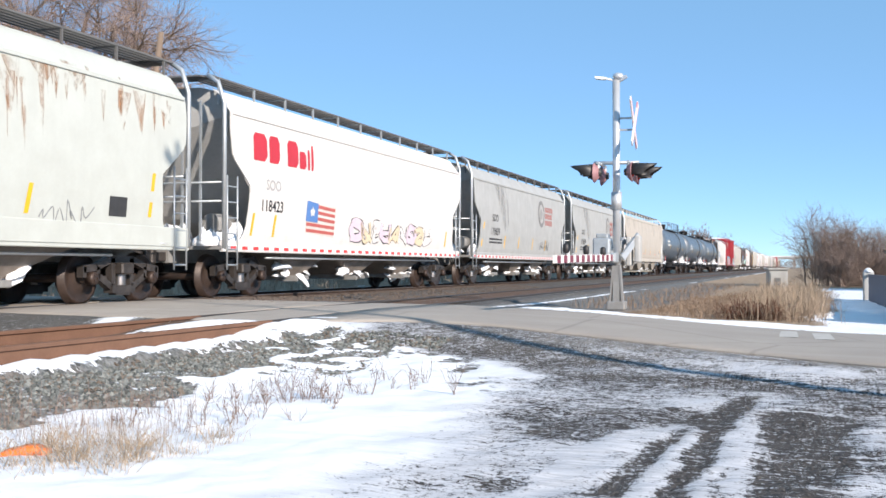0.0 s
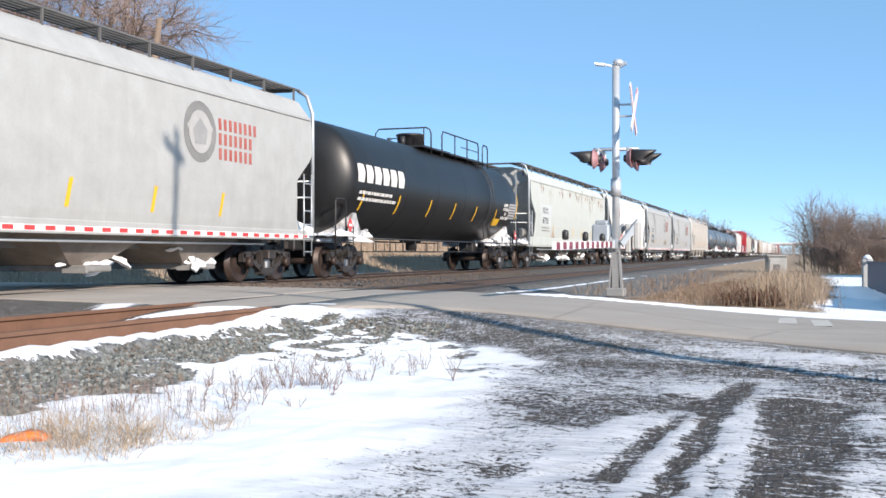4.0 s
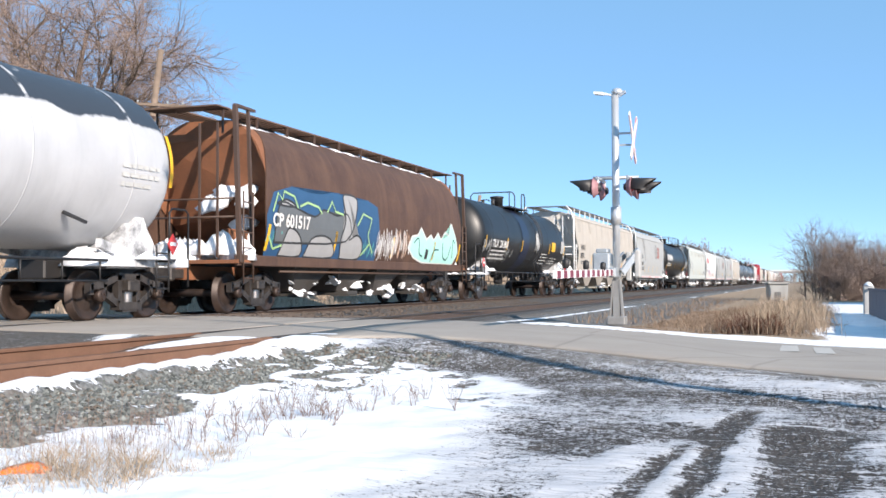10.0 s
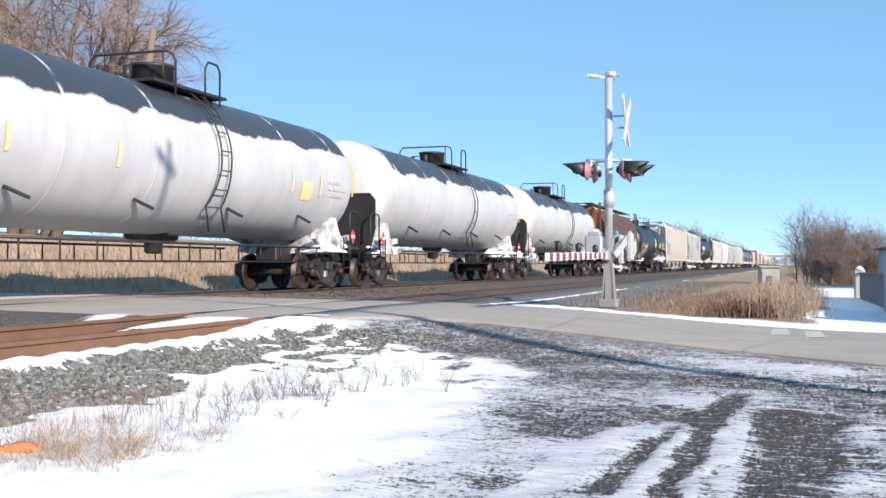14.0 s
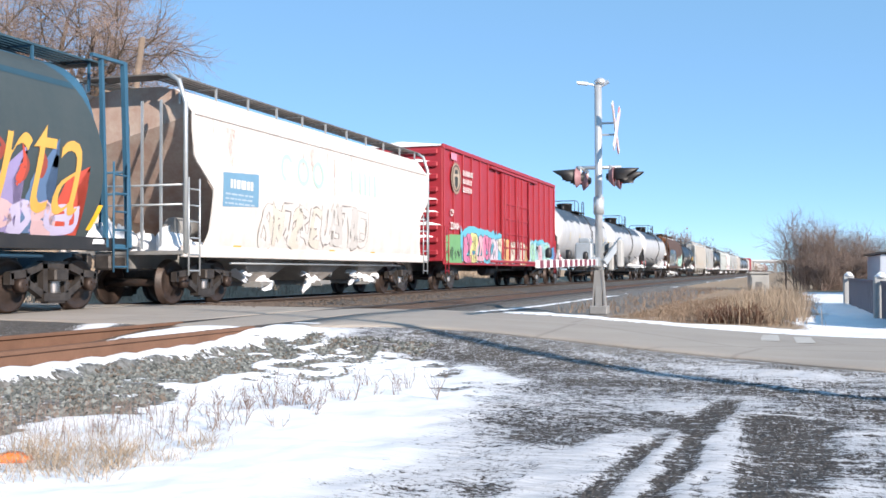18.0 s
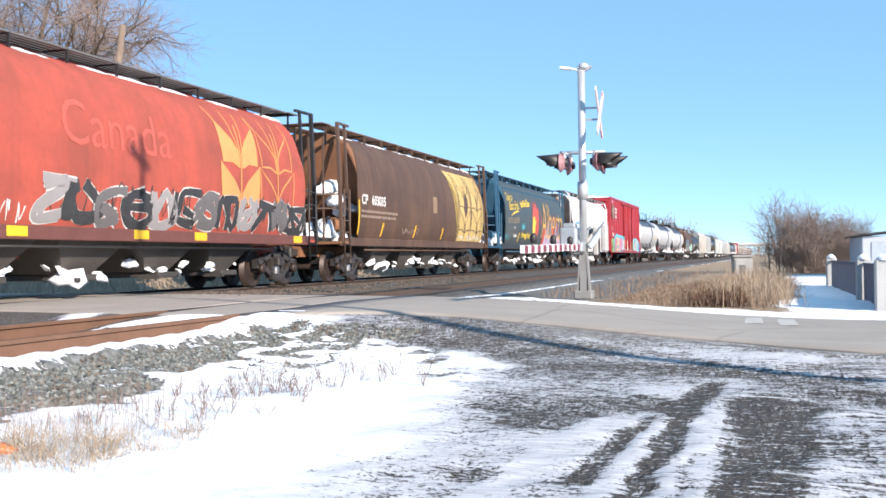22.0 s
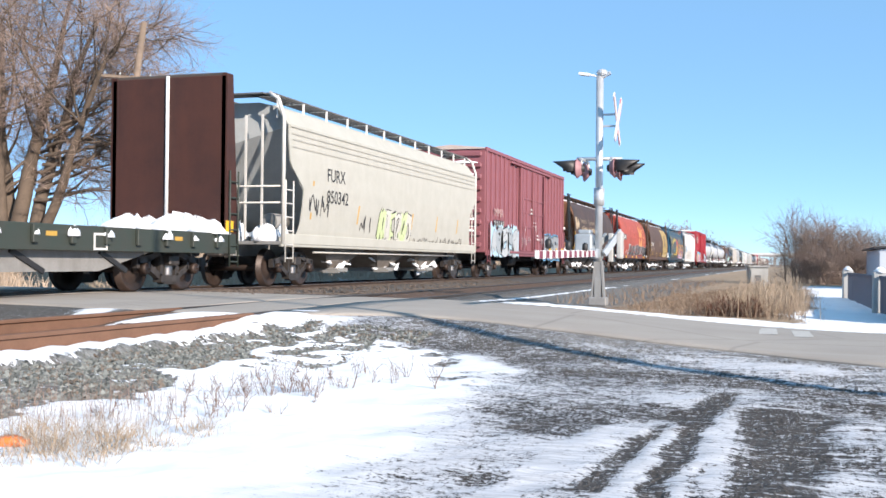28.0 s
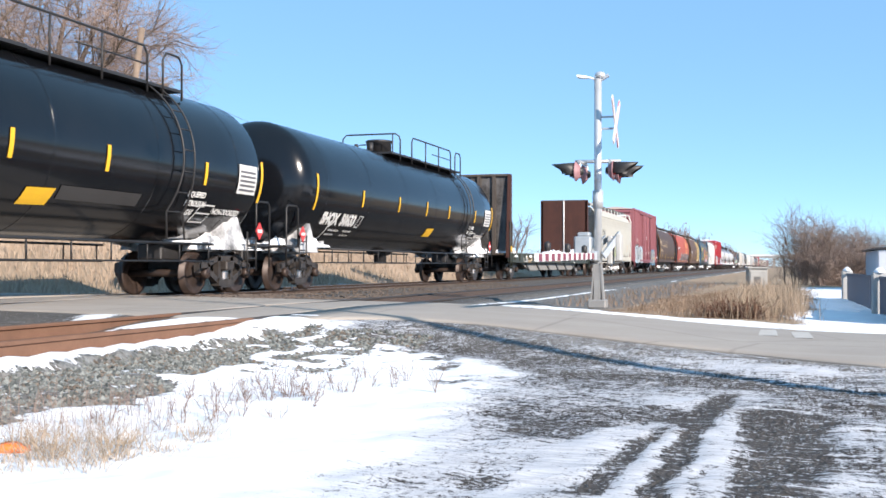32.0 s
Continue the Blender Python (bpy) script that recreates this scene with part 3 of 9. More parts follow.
def stop_line():
    g = Geo()
    for x in (-0.17, 0.24):
        y0 = float(road_mid(x)) + 0.15
        k = len(g.v)
        for j in range(6):
            y = y0 + 1.5 * j / 5
            g.v += [(x - 0.11 - 0.03 * j / 5, y, road_top(x, y) + 0.006), (x + 0.11 - 0.03 * j / 5, y, road_top(x, y) + 0.006)]
        for j in range(5):
            a = k + 2 * j
            g.face((a, a + 1, a + 3, a + 2))
    return g


# ---- tracks ----
def rail_geo(x, y0, y1, z=0.0):
    half = [(0.07, -0.172), (0.07, -0.158), (0.012, -0.142), (0.009, -0.05), (0.036, -0.036), (0.037, -0.008), (0.028, 0.0)]
    prof = half + [(-a, b) for a, b in reversed(half)]
    return Geo().loft([[(x + a, y, z + b) for a, b in prof] for y in (y0, y1)])


def track(name, cx, label, mat, head, ties):
    t = tagged(new(name), label, "railway track", kind="structure")
    worn = surface("dark_crossing_rail", (0.06, 0.05, 0.045), (0.03, 0.026, 0.024), 0.5, 0.6, 0.3, 3, 0, 0.1)
    for s in (-1, 1):
        x = cx + s * 0.755
        c = float(road_mid(x))
        a, b = c - 3.2 + 0.4 * (s < 0), c + 3.2
        for y0, y1, m in ((-60, a, mat), (a, b, worn), (b, 1400, mat if head else worn)):
            rail = fold_normals(part("rail", rail_geo(x, y0, y1), m, t))
            if head:
                part("running_surface", Geo().box(x - 0.03, x + 0.03, y0, y1, -0.002, 0.004), head, rail)
    tie = Geo().box(-1.28, 1.28, -0.115, 0.115, -0.34, -0.168, 0.012).mesh("tie", TIE)
    plate = Geo().box(-0.1, 0.1, -0.09, 0.09, -0.17, -0.156).mesh("tie_plate", RUST)
    rnd = random.Random(4)
    for y in ties:
        o = part("tie", tie, None, t, at=pose(cx + rnd.uniform(-0.04, 0.04), y + rnd.uniform(-0.03, 0.03), rnd.uniform(-0.012, 0.004), 0, 0, rnd.uniform(-1.5, 1.5)))
        for s in (-1, 1):
            part("tie_plate", plate, None, o, at=pose(s * 0.755, 0, 0))
    return t


track("siding_track", SIDING, "rusty siding rails in snow and gravel beside the main line", RUST, None,
      [0.2 + 0.53 * i for i in range(21)] + [17.4 + 0.53 * i for i in range(30)])
track("main_track", MAIN, "main line rails with bright heads on dark ballast", surface("dark_rail_side", (0.075, 0.052, 0.042), (0.035, 0.027, 0.023), 0.6, 0.8, 0, 3, 0, 0.2, 40, 0.2), STEEL,
      [17.8 + 0.53 * i for i in range(40)])


def stones(name, label, n, place, size, seed, mat=STONE, bare=True):
    """Loose stones, joined into one mesh."""
    rnd = random.Random(seed)
    g = Geo()
    base = [(1, 0, 0), (-1, 0, 0), (0, 1, 0), (0, -1, 0), (0, 0, 1), (0, 0, -1)]
    tri = [(0, 2, 4), (2, 1, 4), (1, 3, 4), (3, 0, 4), (2, 0, 5), (1, 2, 5), (3, 1, 5), (0, 3, 5)]
    pts = np.array([place(rnd) for _ in range(n)])
    if bare:
        pts = pts[snow_at(pts[:, 0], pts[:, 1]) + 1.1 * (fbm(pts[:, 0] * 5, pts[:, 1] * 5, 19) - 0.5) < 0.56]
    zz = ground_z(pts[:, 0], pts[:, 1])
    for (x, y), z in zip(pts, zz):
        s = size * rnd.uniform(0.5, 1.35)
        a, t = rnd.uniform(0, 6.28), rnd.uniform(-0.6, 0.6)
        k = len(g.v)
        ca, sa = math.cos(a), math.sin(a)
        for bx, by, bz in base:
            bx, by, bz = (bx + rnd.uniform(-0.35, 0.35)) * s, (by + rnd.uniform(-0.35, 0.35)) * s * 0.8, (bz + rnd.uniform(-0.3, 0.3)) * s * 0.7
            bz += bx * t * 0.6
            g.v.append((x + bx * ca - by * sa, y + bx * sa + by * ca, z + bz + s * 0.25))
        for q in tri:
            g.face([k + i for i in q])
    return tagged(new(name, g.mesh(name, mat)), label, "gravel", kind="stuff")


stones("ballast_stones", "crushed grey stone on the shoulder of the siding", 15000,
       lambda r: (r.uniform(-5.95, -3.9), r.uniform(3.2, 11.6)), 0.027, 5)
stones("loose_gravel", "loose dark gravel scattered along the road edge", 5000,
       lambda r: (lambda x: (x, float(road_mid(x)) - 2.6 - abs(r.gauss(0, 1.3))))(r.uniform(-4.6, 1.2)), 0.012, 6, surface("dark_gravel_stone", (0.13, 0.125, 0.12), (0.07, 0.068, 0.066), 0.6, 0.9, 0, 5, 0, 0.3, 40, 0.2))
stones("main_line_ballast", "dark crushed stone under the main line rails", 3800,
       lambda r: (r.uniform(-12.2, -9.6), 17.2 + 26 * r.random() ** 1.5), 0.035, 7,
       surface("brown_ballast_stone", (0.142, 0.114, 0.096), (0.066, 0.053, 0.045), 0.6, 0.9, 0, 5, 0, 0.4, 40, 0.2))

in_drive = lambda r: (lambda y: (float(np.interp(y, [4, 7.5, 9.1, 10.3], [-1.7, -2.3, -3.2, -4.2])) + (r.random() ** 0.9) * 3.6, y))(4.2 + 6.3 * r.random() ** 1.3)
stones("scattered_grit", "dark grit scattered over the trodden snow", 5000, in_drive, 0.007, 9, MATS["dark_gravel_stone"], False)


# ---- crossing signal ----
MAROON = surface("faded_maroon_band", (0.2, 0.035, 0.06), (0.12, 0.03, 0.04), 0.4, 0.5, 0, 6, 0, 0.04)
def signal_mast():
    t = thing("crossing_signal", "silver railway crossing signal mast with lowered striped gate", "railway signal", at=pose(-3.3, 19.5, -0.02))
    g = Geo()
    for s in (-1, 1):
        g.obox((s * 0.115, 0, 0.0), (s * 0.06, 0, 0.72), 0.03, 0.16, (0, 1, 0))
    g.loft([[(-.06, -.07, .04), (.06, -.07, .04), (.06, .07, .04), (-.06, .07, .04)], [(-.07, -.07, .7), (.07, -.07, .7), (.07, .07, .7), (-.07, .07, .7)]])
    g.box(-0.17, 0.17, -0.16, 0.16, -0.12, 0.04, 0.02)
    fold_normals(part("base", g, surface("weathered_cast_base", (0.34, 0.34, 0.335), (0.2, 0.19, 0.18), 0.5, 0.55, 0.3, 4, 0.3, 0.1), t, "grey flared cast base"))
    part("pole", Geo().tube([(0, 0, 0.6), (0, 0, 4.2)], 0.07, 16), ALU, t)
    part("collar", Geo().turned([(1.75, 0.085), (1.75, 0.1), (2.08, 0.1), (2.08, 0.085)], (0, 0, 0), "z", 16), ALU, t)
    # bell and bracket on top
    g = Geo().turned([(4.18, 0.02), (4.2, 0.09), (4.25, 0.11), (4.3, 0.08), (4.32, 0.02)], (0.04, 0, 0), "z", 16)
    g.obox((0.0, 0, 4.14), (0.2, -0.02, 4.24), 0.05, 0.06)
    part("bell", g, ALU, t)
    g = Geo().obox((0, 0, 4.17), (-0.2, -0.05, 4.22), 0.05, 0.03)
    g.loft([[(-.2, -.1, 4.19), (-.2, .02, 4.19), (-.2, .02, 4.24), (-.2, -.1, 4.24)], [(-.38, -.13, 4.22), (-.38, .05, 4.22), (-.38, .05, 4.26), (-.38, -.13, 4.26)]])
    fold_normals(part("top_bracket", g, WHITE, t))
    # crossbuck on two stub arms
    for z in (3.46, 3.24):
        part("crossbuck_arm", Geo().obox((0.05, 0, z), (0.31, 0, z), 0.04, 0.035), GALV, t)
    for s in (-1, 1):
        o = part("crossbuck_board", Geo().obox((0.335 + s * 0.012, -0.38, 3.36 - s * 0.42), (0.335 + s * 0.012, 0.38, 3.36 + s * 0.42), 0.12, 0.02, (1, 0, 0)).mesh("crossbuck_board", WHITE), None, t, "white board edged in red")
        for e in (-1, 1):
            d = Vector((0, 0.76, s * 0.84)).normalized().cross(Vector((1, 0, 0))) * e * 0.048
            part("red_edge", Geo().obox((0.335 + s * 0.012 + d.x, -0.36 + d.y, 3.36 - s * 0.40 + d.z), (0.335 + s * 0.012 + d.x, 0.36 + d.y, 3.36 + s * 0.40 + d.z), 0.022, 0.026, (1, 0, 0)), surface("faded_pink_edge", (0.6, 0.25, 0.27), None, 0.3), o)
    # lamps: a pair to each side
    lens = surface("dark_red_lens", (0.35, 0.02, 0.02), (0.2, 0.01, 0.01), 0.3, 0.15, 0, 9, 0, 0)
    disc = surface("faded_lamp_disc", (0.36, 0.2, 0.21), (0.18, 0.06, 0.07), 0.5, 0.6, 0, 9, 0, 0)
    part("lamp_arm", Geo().tube([(-0.42, -0.05, 2.63), (0.42, 0.05, 2.63)], 0.035, 10), GALV, t)
    for side in (-1, 1):
        part("lamp_bar", Geo().tube([(side * 0.28, -0.42, 2.6), (side * 0.28, 0.42, 2.6)], 0.03, 8), GALV, t)
        for dy in (-0.37, 0.37):
            c = (side * 0.32, dy, 2.42)
            o = part("lamp_housing", Geo().turned([(-0.12 * side, 0.02), (-0.11 * side, 0.06), (-0.04 * side, 0.085), (0.01 * side, 0.085)], c, "x", 16), BLACK, t)
            part("background_disc", Geo().turned([(-0.075 * side, 0.02), (-0.06 * side, 0.1), (0.02 * side, 0.18), (0.035 * side, 0.185), (0.035 * side, 0.02)], c, "x", 24), disc, o, "faded round lamp background")
            part("lens", Geo().turned([(0.036 * side, 0.1), (0.06 * side, 0.08), (0.07 * side, 0.01)], c, "x", 16), lens, o)
            g, n = Geo(), 14
            for i in range(n + 1):
                a = math.pi * (-0.12 + 1.24 * i / n)
                for lx, r in ((0.035, 0.165), (0.48 * (0.55 + 0.45 * max(0.0, math.sin(a))), 0.145), (0.48 * (0.55 + 0.45 * max(0.0, math.sin(a))), 0.135), (0.035, 0.155)):
                    g.v.append((c[0] + side * lx, c[1] + r * math.cos(a), c[2] + r * math.sin(a)))
            for i in range(n):
                for j in range(4):
                    a, b = i * 4 + j, i * 4 + (j + 1) % 4
                    g.face((a, b, b + 4, a + 4), True)
            fold_normals(part("hood", g, BLACK, o, "long black lamp hood"))
            part("hanger", Geo().tube([(side * 0.28, dy, 2.6), (side * 0.26, dy, 2.45)], 0.025, 8), GALV, o)
    # gate mechanism
    g = Geo().box(-0.42, -0.1, -0.2, 0.2, 0.85, 1.22, 0.03)
    g.box(-0.36, -0.14, -0.16, 0.16, 1.22, 1.3, 0.02)
    part("gate_motor", g, GALV, t, "grey gate machine housing")
    g = Geo().obox((0.12, -0.1, 0.85), (0.38, 0.25, 1.28), 0.05, 0.12)
    g.obox((-0.12, -0.1, 0.85), (0.1, 0.3, 1.2), 0.05, 0.12)
    part("counterweight_arm", g, GALV, t)
    for x in (0.2, 0.36):
        part("counterweight", Geo().box(x - 0.05, x + 0.05, 0.12, 0.42, 0.62 + x * 0.4, 1.2 + x * 0.2, 0.02), CONC, t)
    g = Geo().box(-0.06, 0.06, -0.5, 0.2, 0.76, 0.94, 0.02)
    arm = part("gate_arm", g, GALV, t, "red and white striped gate arm")
    for i in range(11):
        y = -0.45 - i * 0.43
        z = 0.79 - i * 0.006
        part("white_band", Geo().box(-0.02, 0.02, y - 0.43, y, z, z + 0.115), WHITE, arm)
        part("red_band", Geo().box(-0.026, 0.026, y - 0.32, y - 0.1, z + 0.004, z + 0.111), MAROON, arm)
    for y in (-1.4, -2.9, -4.4):
        part("gate_lamp", Geo().turned([(0, 0.03), (0.02, 0.05), (0.12, 0.05), (0.15, 0.02)], (0, y, 0.88), "z", 10), BLACK, arm)
    return t


signal_mast()


# ---- utility poles ----
def utility_pole(name, label, base, top, r, arms, group=""):
    base, top = Vector(base), Vector(top)
    t = thing(name, label, "utility pole", group, Matrix.Translation(base))
    up = top - base
    part("pole", Geo().tube([Vector((0, 0, -0.3)), up * 0.5, up], [r, r * 0.85, r * 0.68], 12), POLEWOOD, t)
    for frac, a, half in arms:
        c = up * frac
        a = Vector(a).normalized()
        off = a.cross(Vector((0, 0, 1))).normalized() * (r * 0.8 + 0.05)
        arm = part("crossarm", Geo().obox(c + off - a * half, c + off + a * half, 0.1, 0.11), POLEWOOD, t)
        for k in (-0.9, -0.45, 0.45, 0.9):
            part("insulator", Geo().turned([(0.05, 0.02), (0.1, 0.04), (0.16, 0.035), (0.19, 0.015)], c + off + a * half * k, "z", 8), GALV, arm)
    return t


utility_pole("utility_pole", "tall wooden utility pole beside the drive", (4.3, 6.17, -0.3), (4.3, 6.17, 12.05), 0.088, [(0.965, (0.95, 0.3, 0), 0.32)])


# ---- freight cars ----
# A car's own space: x across (plus towards the road's near side), y forward, z up from the rail heads.
def flat_map(x):
    return lambda z: x


def curve_map(pts):
    zs, xs = [p[1] for p in pts], [p[0] for p in pts]
    return lambda z: float(np.interp(z, zs, xs))


def shaped(polys, xmap, off=0.006, cut=0.0):
    """Flat outlines in (y, z), laid on a car's side."""
    bm = bmesh.new()
    for poly in polys:
        bm.faces.new([bm.verts.new((0, y, z)) for y, z in poly])
    return laid(bm, xmap, off, cut)


def laid(bm, xmap, off, cut):
    bmesh.ops.triangulate(bm, faces=bm.faces[:])
    if cut:
        zs = [v.co.z for v in bm.verts]
        z = math.floor(min(zs) / cut) * cut + cut
        while z < max(zs):
            bmesh.ops.bisect_plane(bm, geom=bm.verts[:] + bm.edges[:] + bm.faces[:], plane_co=(0, 0, z), plane_no=(0, 0, 1))
            z += cut
    for v in bm.verts:
        v.co.x = xmap(v.co.z) + off
    for f in bm.faces:
        f.normal_update()
        if f.normal.x < 0:
            f.normal_flip()
    me = bpy.data.meshes.new("decal")
    bm.to_mesh(me)
    bm.free()
    return me


def decal(name, polys, mat, parent, xmap, off=0.006, cut=0.0, label=""):
    me = shaped(polys, xmap, off, cut)
    me.materials.append(mat)
    return part(name, me, None, parent, label)


def lettering(text, y, z, size, mat, parent, xmap, off=0.008, cut=0.0, bold=0.0, slant=0.0, stretch=1.0, rise=0.0):
    cu = bpy.data.curves.new("lettering", "FONT")
    cu.body, cu.size, cu.offset, cu.shear, cu.resolution_u = text, size, bold, slant, 3
    cu.fill_mode = "FRONT"
    tmp = bpy.data.objects.new("lettering", cu)
    me = bpy.data.meshes.new_from_object(tmp)
    bm = bmesh.new()
    bm.from_mesh(me)
    for v in bm.verts:
        u, w = v.co.x * stretch, v.co.y
        v.co = (0, y + u, z + w + rise * u)
    out = laid(bm, xmap, off, cut)
    out.materials.append(mat)
    bpy.data.objects.remove(tmp)
    bpy.data.curves.remove(cu)
    bpy.data.meshes.remove(me)
    return part("lettering", out, None, parent)


def bars(y, z, w, h, rows, mat, parent, xmap, off=0.007, gap=0.55, seed=1, name="small_print", cut=0.0):
    """Writing too small to read: rows of plain bars."""
    rnd, polys = random.Random(seed), []
    for r in range(rows):
        yy, zz = y, z - r * h / max(rows, 1)
        while yy < y + w * rnd.uniform(0.75, 1.0):
            b = min(rnd.uniform(0.07, 0.24) * min(w, 1.1), y + w - yy)
            hh = h / max(rows, 1) * gap
            polys.append([(yy, zz), (yy + b, zz), (yy + b, zz + hh), (yy, zz + hh)])
            yy += b + 0.035 * min(w, 1.1)
    return tagged(decal(name, polys, mat, parent, xmap, off, cut), kind="stuff")


def name_rows(y, z, counts, size, step_down, mat, parent, xmap, off=0.007):
    """A name as rows of upright bars, one to a letter."""
    for r, n in enumerate(counts):
        z0 = z - r * step_down
        row = [[(y + k * size * 0.86, z0), (y + k * size * 0.86 + size * 0.46, z0), (y + k * size * 0.86 + size * 0.46, z0 + size), (y + k * size * 0.86, z0 + size)] for k in range(n)]
        tagged(decal("name_row", row, mat, parent, xmap, off), kind="stuff")


def stroke(points, w):
    """A brush line as one outline."""
    left, right = [], []
    for i, p in enumerate(points):
        a, b = points[max(i - 1, 0)], points[min(i + 1, len(points) - 1)]
        dx, dy = b[0] - a[0], b[1] - a[1]
        d = math.hypot(dx, dy) or 1
        ww = (w[i] if isinstance(w, (list, tuple)) else w) / 2
        left.append((p[0] - dy / d * ww, p[1] + dx / d * ww))
        right.append((p[0] + dy / d * ww, p[1] - dx / d * ww))
    return [[left[i], left[i + 1], right[i + 1], right[i]] for i in range(len(points) - 1)]


def smooth_line(p, k=4):
    """A soft curve through points."""
    out = []
    for i in range(len(p) - 1):
        a, b, c, d = p[max(i - 1, 0)], p[i], p[i + 1], p[min(i + 2, len(p) - 1)]
        for j in range(k):
            t = j / k
            out.append(tuple(0.5 * (2 * b[q] + (c[q] - a[q]) * t + (2 * a[q] - 5 * b[q] + 4 * c[q] - d[q]) * t * t + (3 * b[q] - a[q] - 3 * c[q] + d[q]) * t ** 3) for q in (0, 1)))
    return out + [p[-1]]


# brush moves of a sprayed shape, in a unit square
MOVES = ([[(0.1, 0), (0.15, 1.0)], [(0.1, 0.95), (0.85, 0.8), (0.2, 0.5)], [(0.2, 0.5), (0.9, 0.0)]],
         [[(0.9, 0.85), (0.35, 1.0), (0.15, 0.7), (0.8, 0.4), (0.75, 0.05), (0.1, 0.1)]],
         [[(0.05, 0.0), (0.5, 1.0), (0.95, 0.0)], [(0.25, 0.35), (0.75, 0.3)]],
         [[(0.15, 1.0), (0.1, 0.2), (0.5, 0.0), (0.9, 0.25), (0.85, 1.0)]],
         [[(0.9, 0.9), (0.3, 0.95), (0.1, 0.45), (0.35, 0.03), (0.95, 0.1)], [(0.2, 0.5), (0.8, 0.52)]],
         [[(0.1, 0.0), (0.15, 1.0), (0.8, 0.05), (0.9, 1.0)]],
         [[(0.0, 0.95), (0.95, 1.0)], [(0.5, 0.95), (0.45, 0.0)]],
         [[(0.5, 0.98), (0.1, 0.6), (0.4, 0.02), (0.9, 0.4), (0.5, 0.98)]])


def merged_decal(name, pieces, mat, parent, xmap, cut):
    """Overlapping strokes as one sheet, each a hair above the last."""
    v, f = [], []
    for k, polys in enumerate(pieces):
        me = shaped(polys, xmap, 0.006 + 0.0007 * k, cut)
        n = len(v)
        v += [tuple(q.co) for q in me.vertices]
        f += [[n + i for i in q.vertices] for q in me.polygons]
        bpy.data.meshes.remove(me)
    me = bpy.data.meshes.new(name)
    me.from_pydata(v, [], f)
    me.materials.append(mat)
    return part(name, me, None, parent)


def graffiti(y0, y1, z0, z1, fills, line, parent, xmap, seed, n=6, cut=0.0, back=None, lw=0.05):
    """A sprayed tag: fat leaning shapes over their outlines, one part for each shape."""
    rnd = random.Random(seed)
    w, h = (y1 - y0) / n, z1 - z0
    if back:
        top, low, m = [], [], n * 5
        for i in range(m + 1):
            y = y0 - 0.25 + (y1 - y0 + 0.5) * i / m
            top.append((y, z1 + rnd.uniform(-0.16, 0.2) * h * (0.4 if i in (0, m) else 1)))
            low.append((y, z0 + rnd.uniform(-0.04, 0.1) * h))
        decal("spray_background", [[top[i], top[i + 1], low[i + 1], low[i]][::-1] for i in range(m)], back, parent, xmap, 0.004, cut)
    for i in range(n):
        lean, sx, up = rnd.uniform(-0.22, 0.3), rnd.uniform(1.1, 1.6), rnd.uniform(-0.06, 0.08)
        flip = rnd.random() < 0.35
        thick = min(0.30 * w, 0.2 * h) * rnd.uniform(0.8, 1.2)
        soft = []
        for mv in [rnd.choice(rnd.choice(MOVES)) for _ in range(3)]:
            p = []
            for a, b in mv:
                a, b = (1 - a if flip else a) + rnd.uniform(-0.16, 0.16), b + rnd.uniform(-0.14, 0.14)
                b = min(1.0, max(0.0, b))
                p.append((y0 + w * (i + 0.5 + (a - 0.5) * sx * 0.85 + lean * (b - 0.5)), z0 + thick / 2 + (h - thick) * min(1.05, max(0.0, b + up))))
            soft.append(smooth_line(p))
        merged_decal("sprayed_outline", [stroke(q, thick + 2 * lw * 0.8) for q in soft], line, parent, xmap, cut)
        g = [stroke(q, [thick * (0.75 + 0.5 * abs(math.sin(k * 0.4 + i))) for k in range(len(q))]) for q in soft]
        ob = merged_decal("sprayed_letter", g, fills[i % len(fills)], parent, xmap, cut)
        for q in ob.data.vertices:
            q.co.x += 0.005


def sprayed_word(text, y0, y1, z0, z1, fill, line, parent, xmap, cut=0.0, fat=0.05, lw=0.05, slant=0.0, edge=None):
    """A readable sprayed word: fat letters on their own outlines, each a part."""
    pitch = (y1 - y0) / len(text)
    for k, ch in enumerate(text):
        lift = 0.05 * math.sin(k * 2.3)
        layers = [(line, fat + lw, 0.008, "sprayed_outline"), (fill, fat, 0.014, "sprayed_letter")]
        if edge:
            layers.insert(0, (edge, fat + 2.2 * lw, 0.004, "sprayed_edge"))
        for mat, bold, off, name in layers:
            ob = lettering(ch, y0 + pitch * k, z0 + lift, (z1 - z0) / 0.73, mat, parent, xmap, off, cut, bold, slant, 1.0)
            ys = [v.co.y for v in ob.data.vertices]
            mid, span = (min(ys) + max(ys)) / 2, max(ys) - min(ys)
            for v in ob.data.vertices:
                v.co.y = y0 + pitch * (k + 0.5) + (v.co.y - mid) * (pitch * 0.98 + 2 * (bold - fat)) / span
            ob.name = name


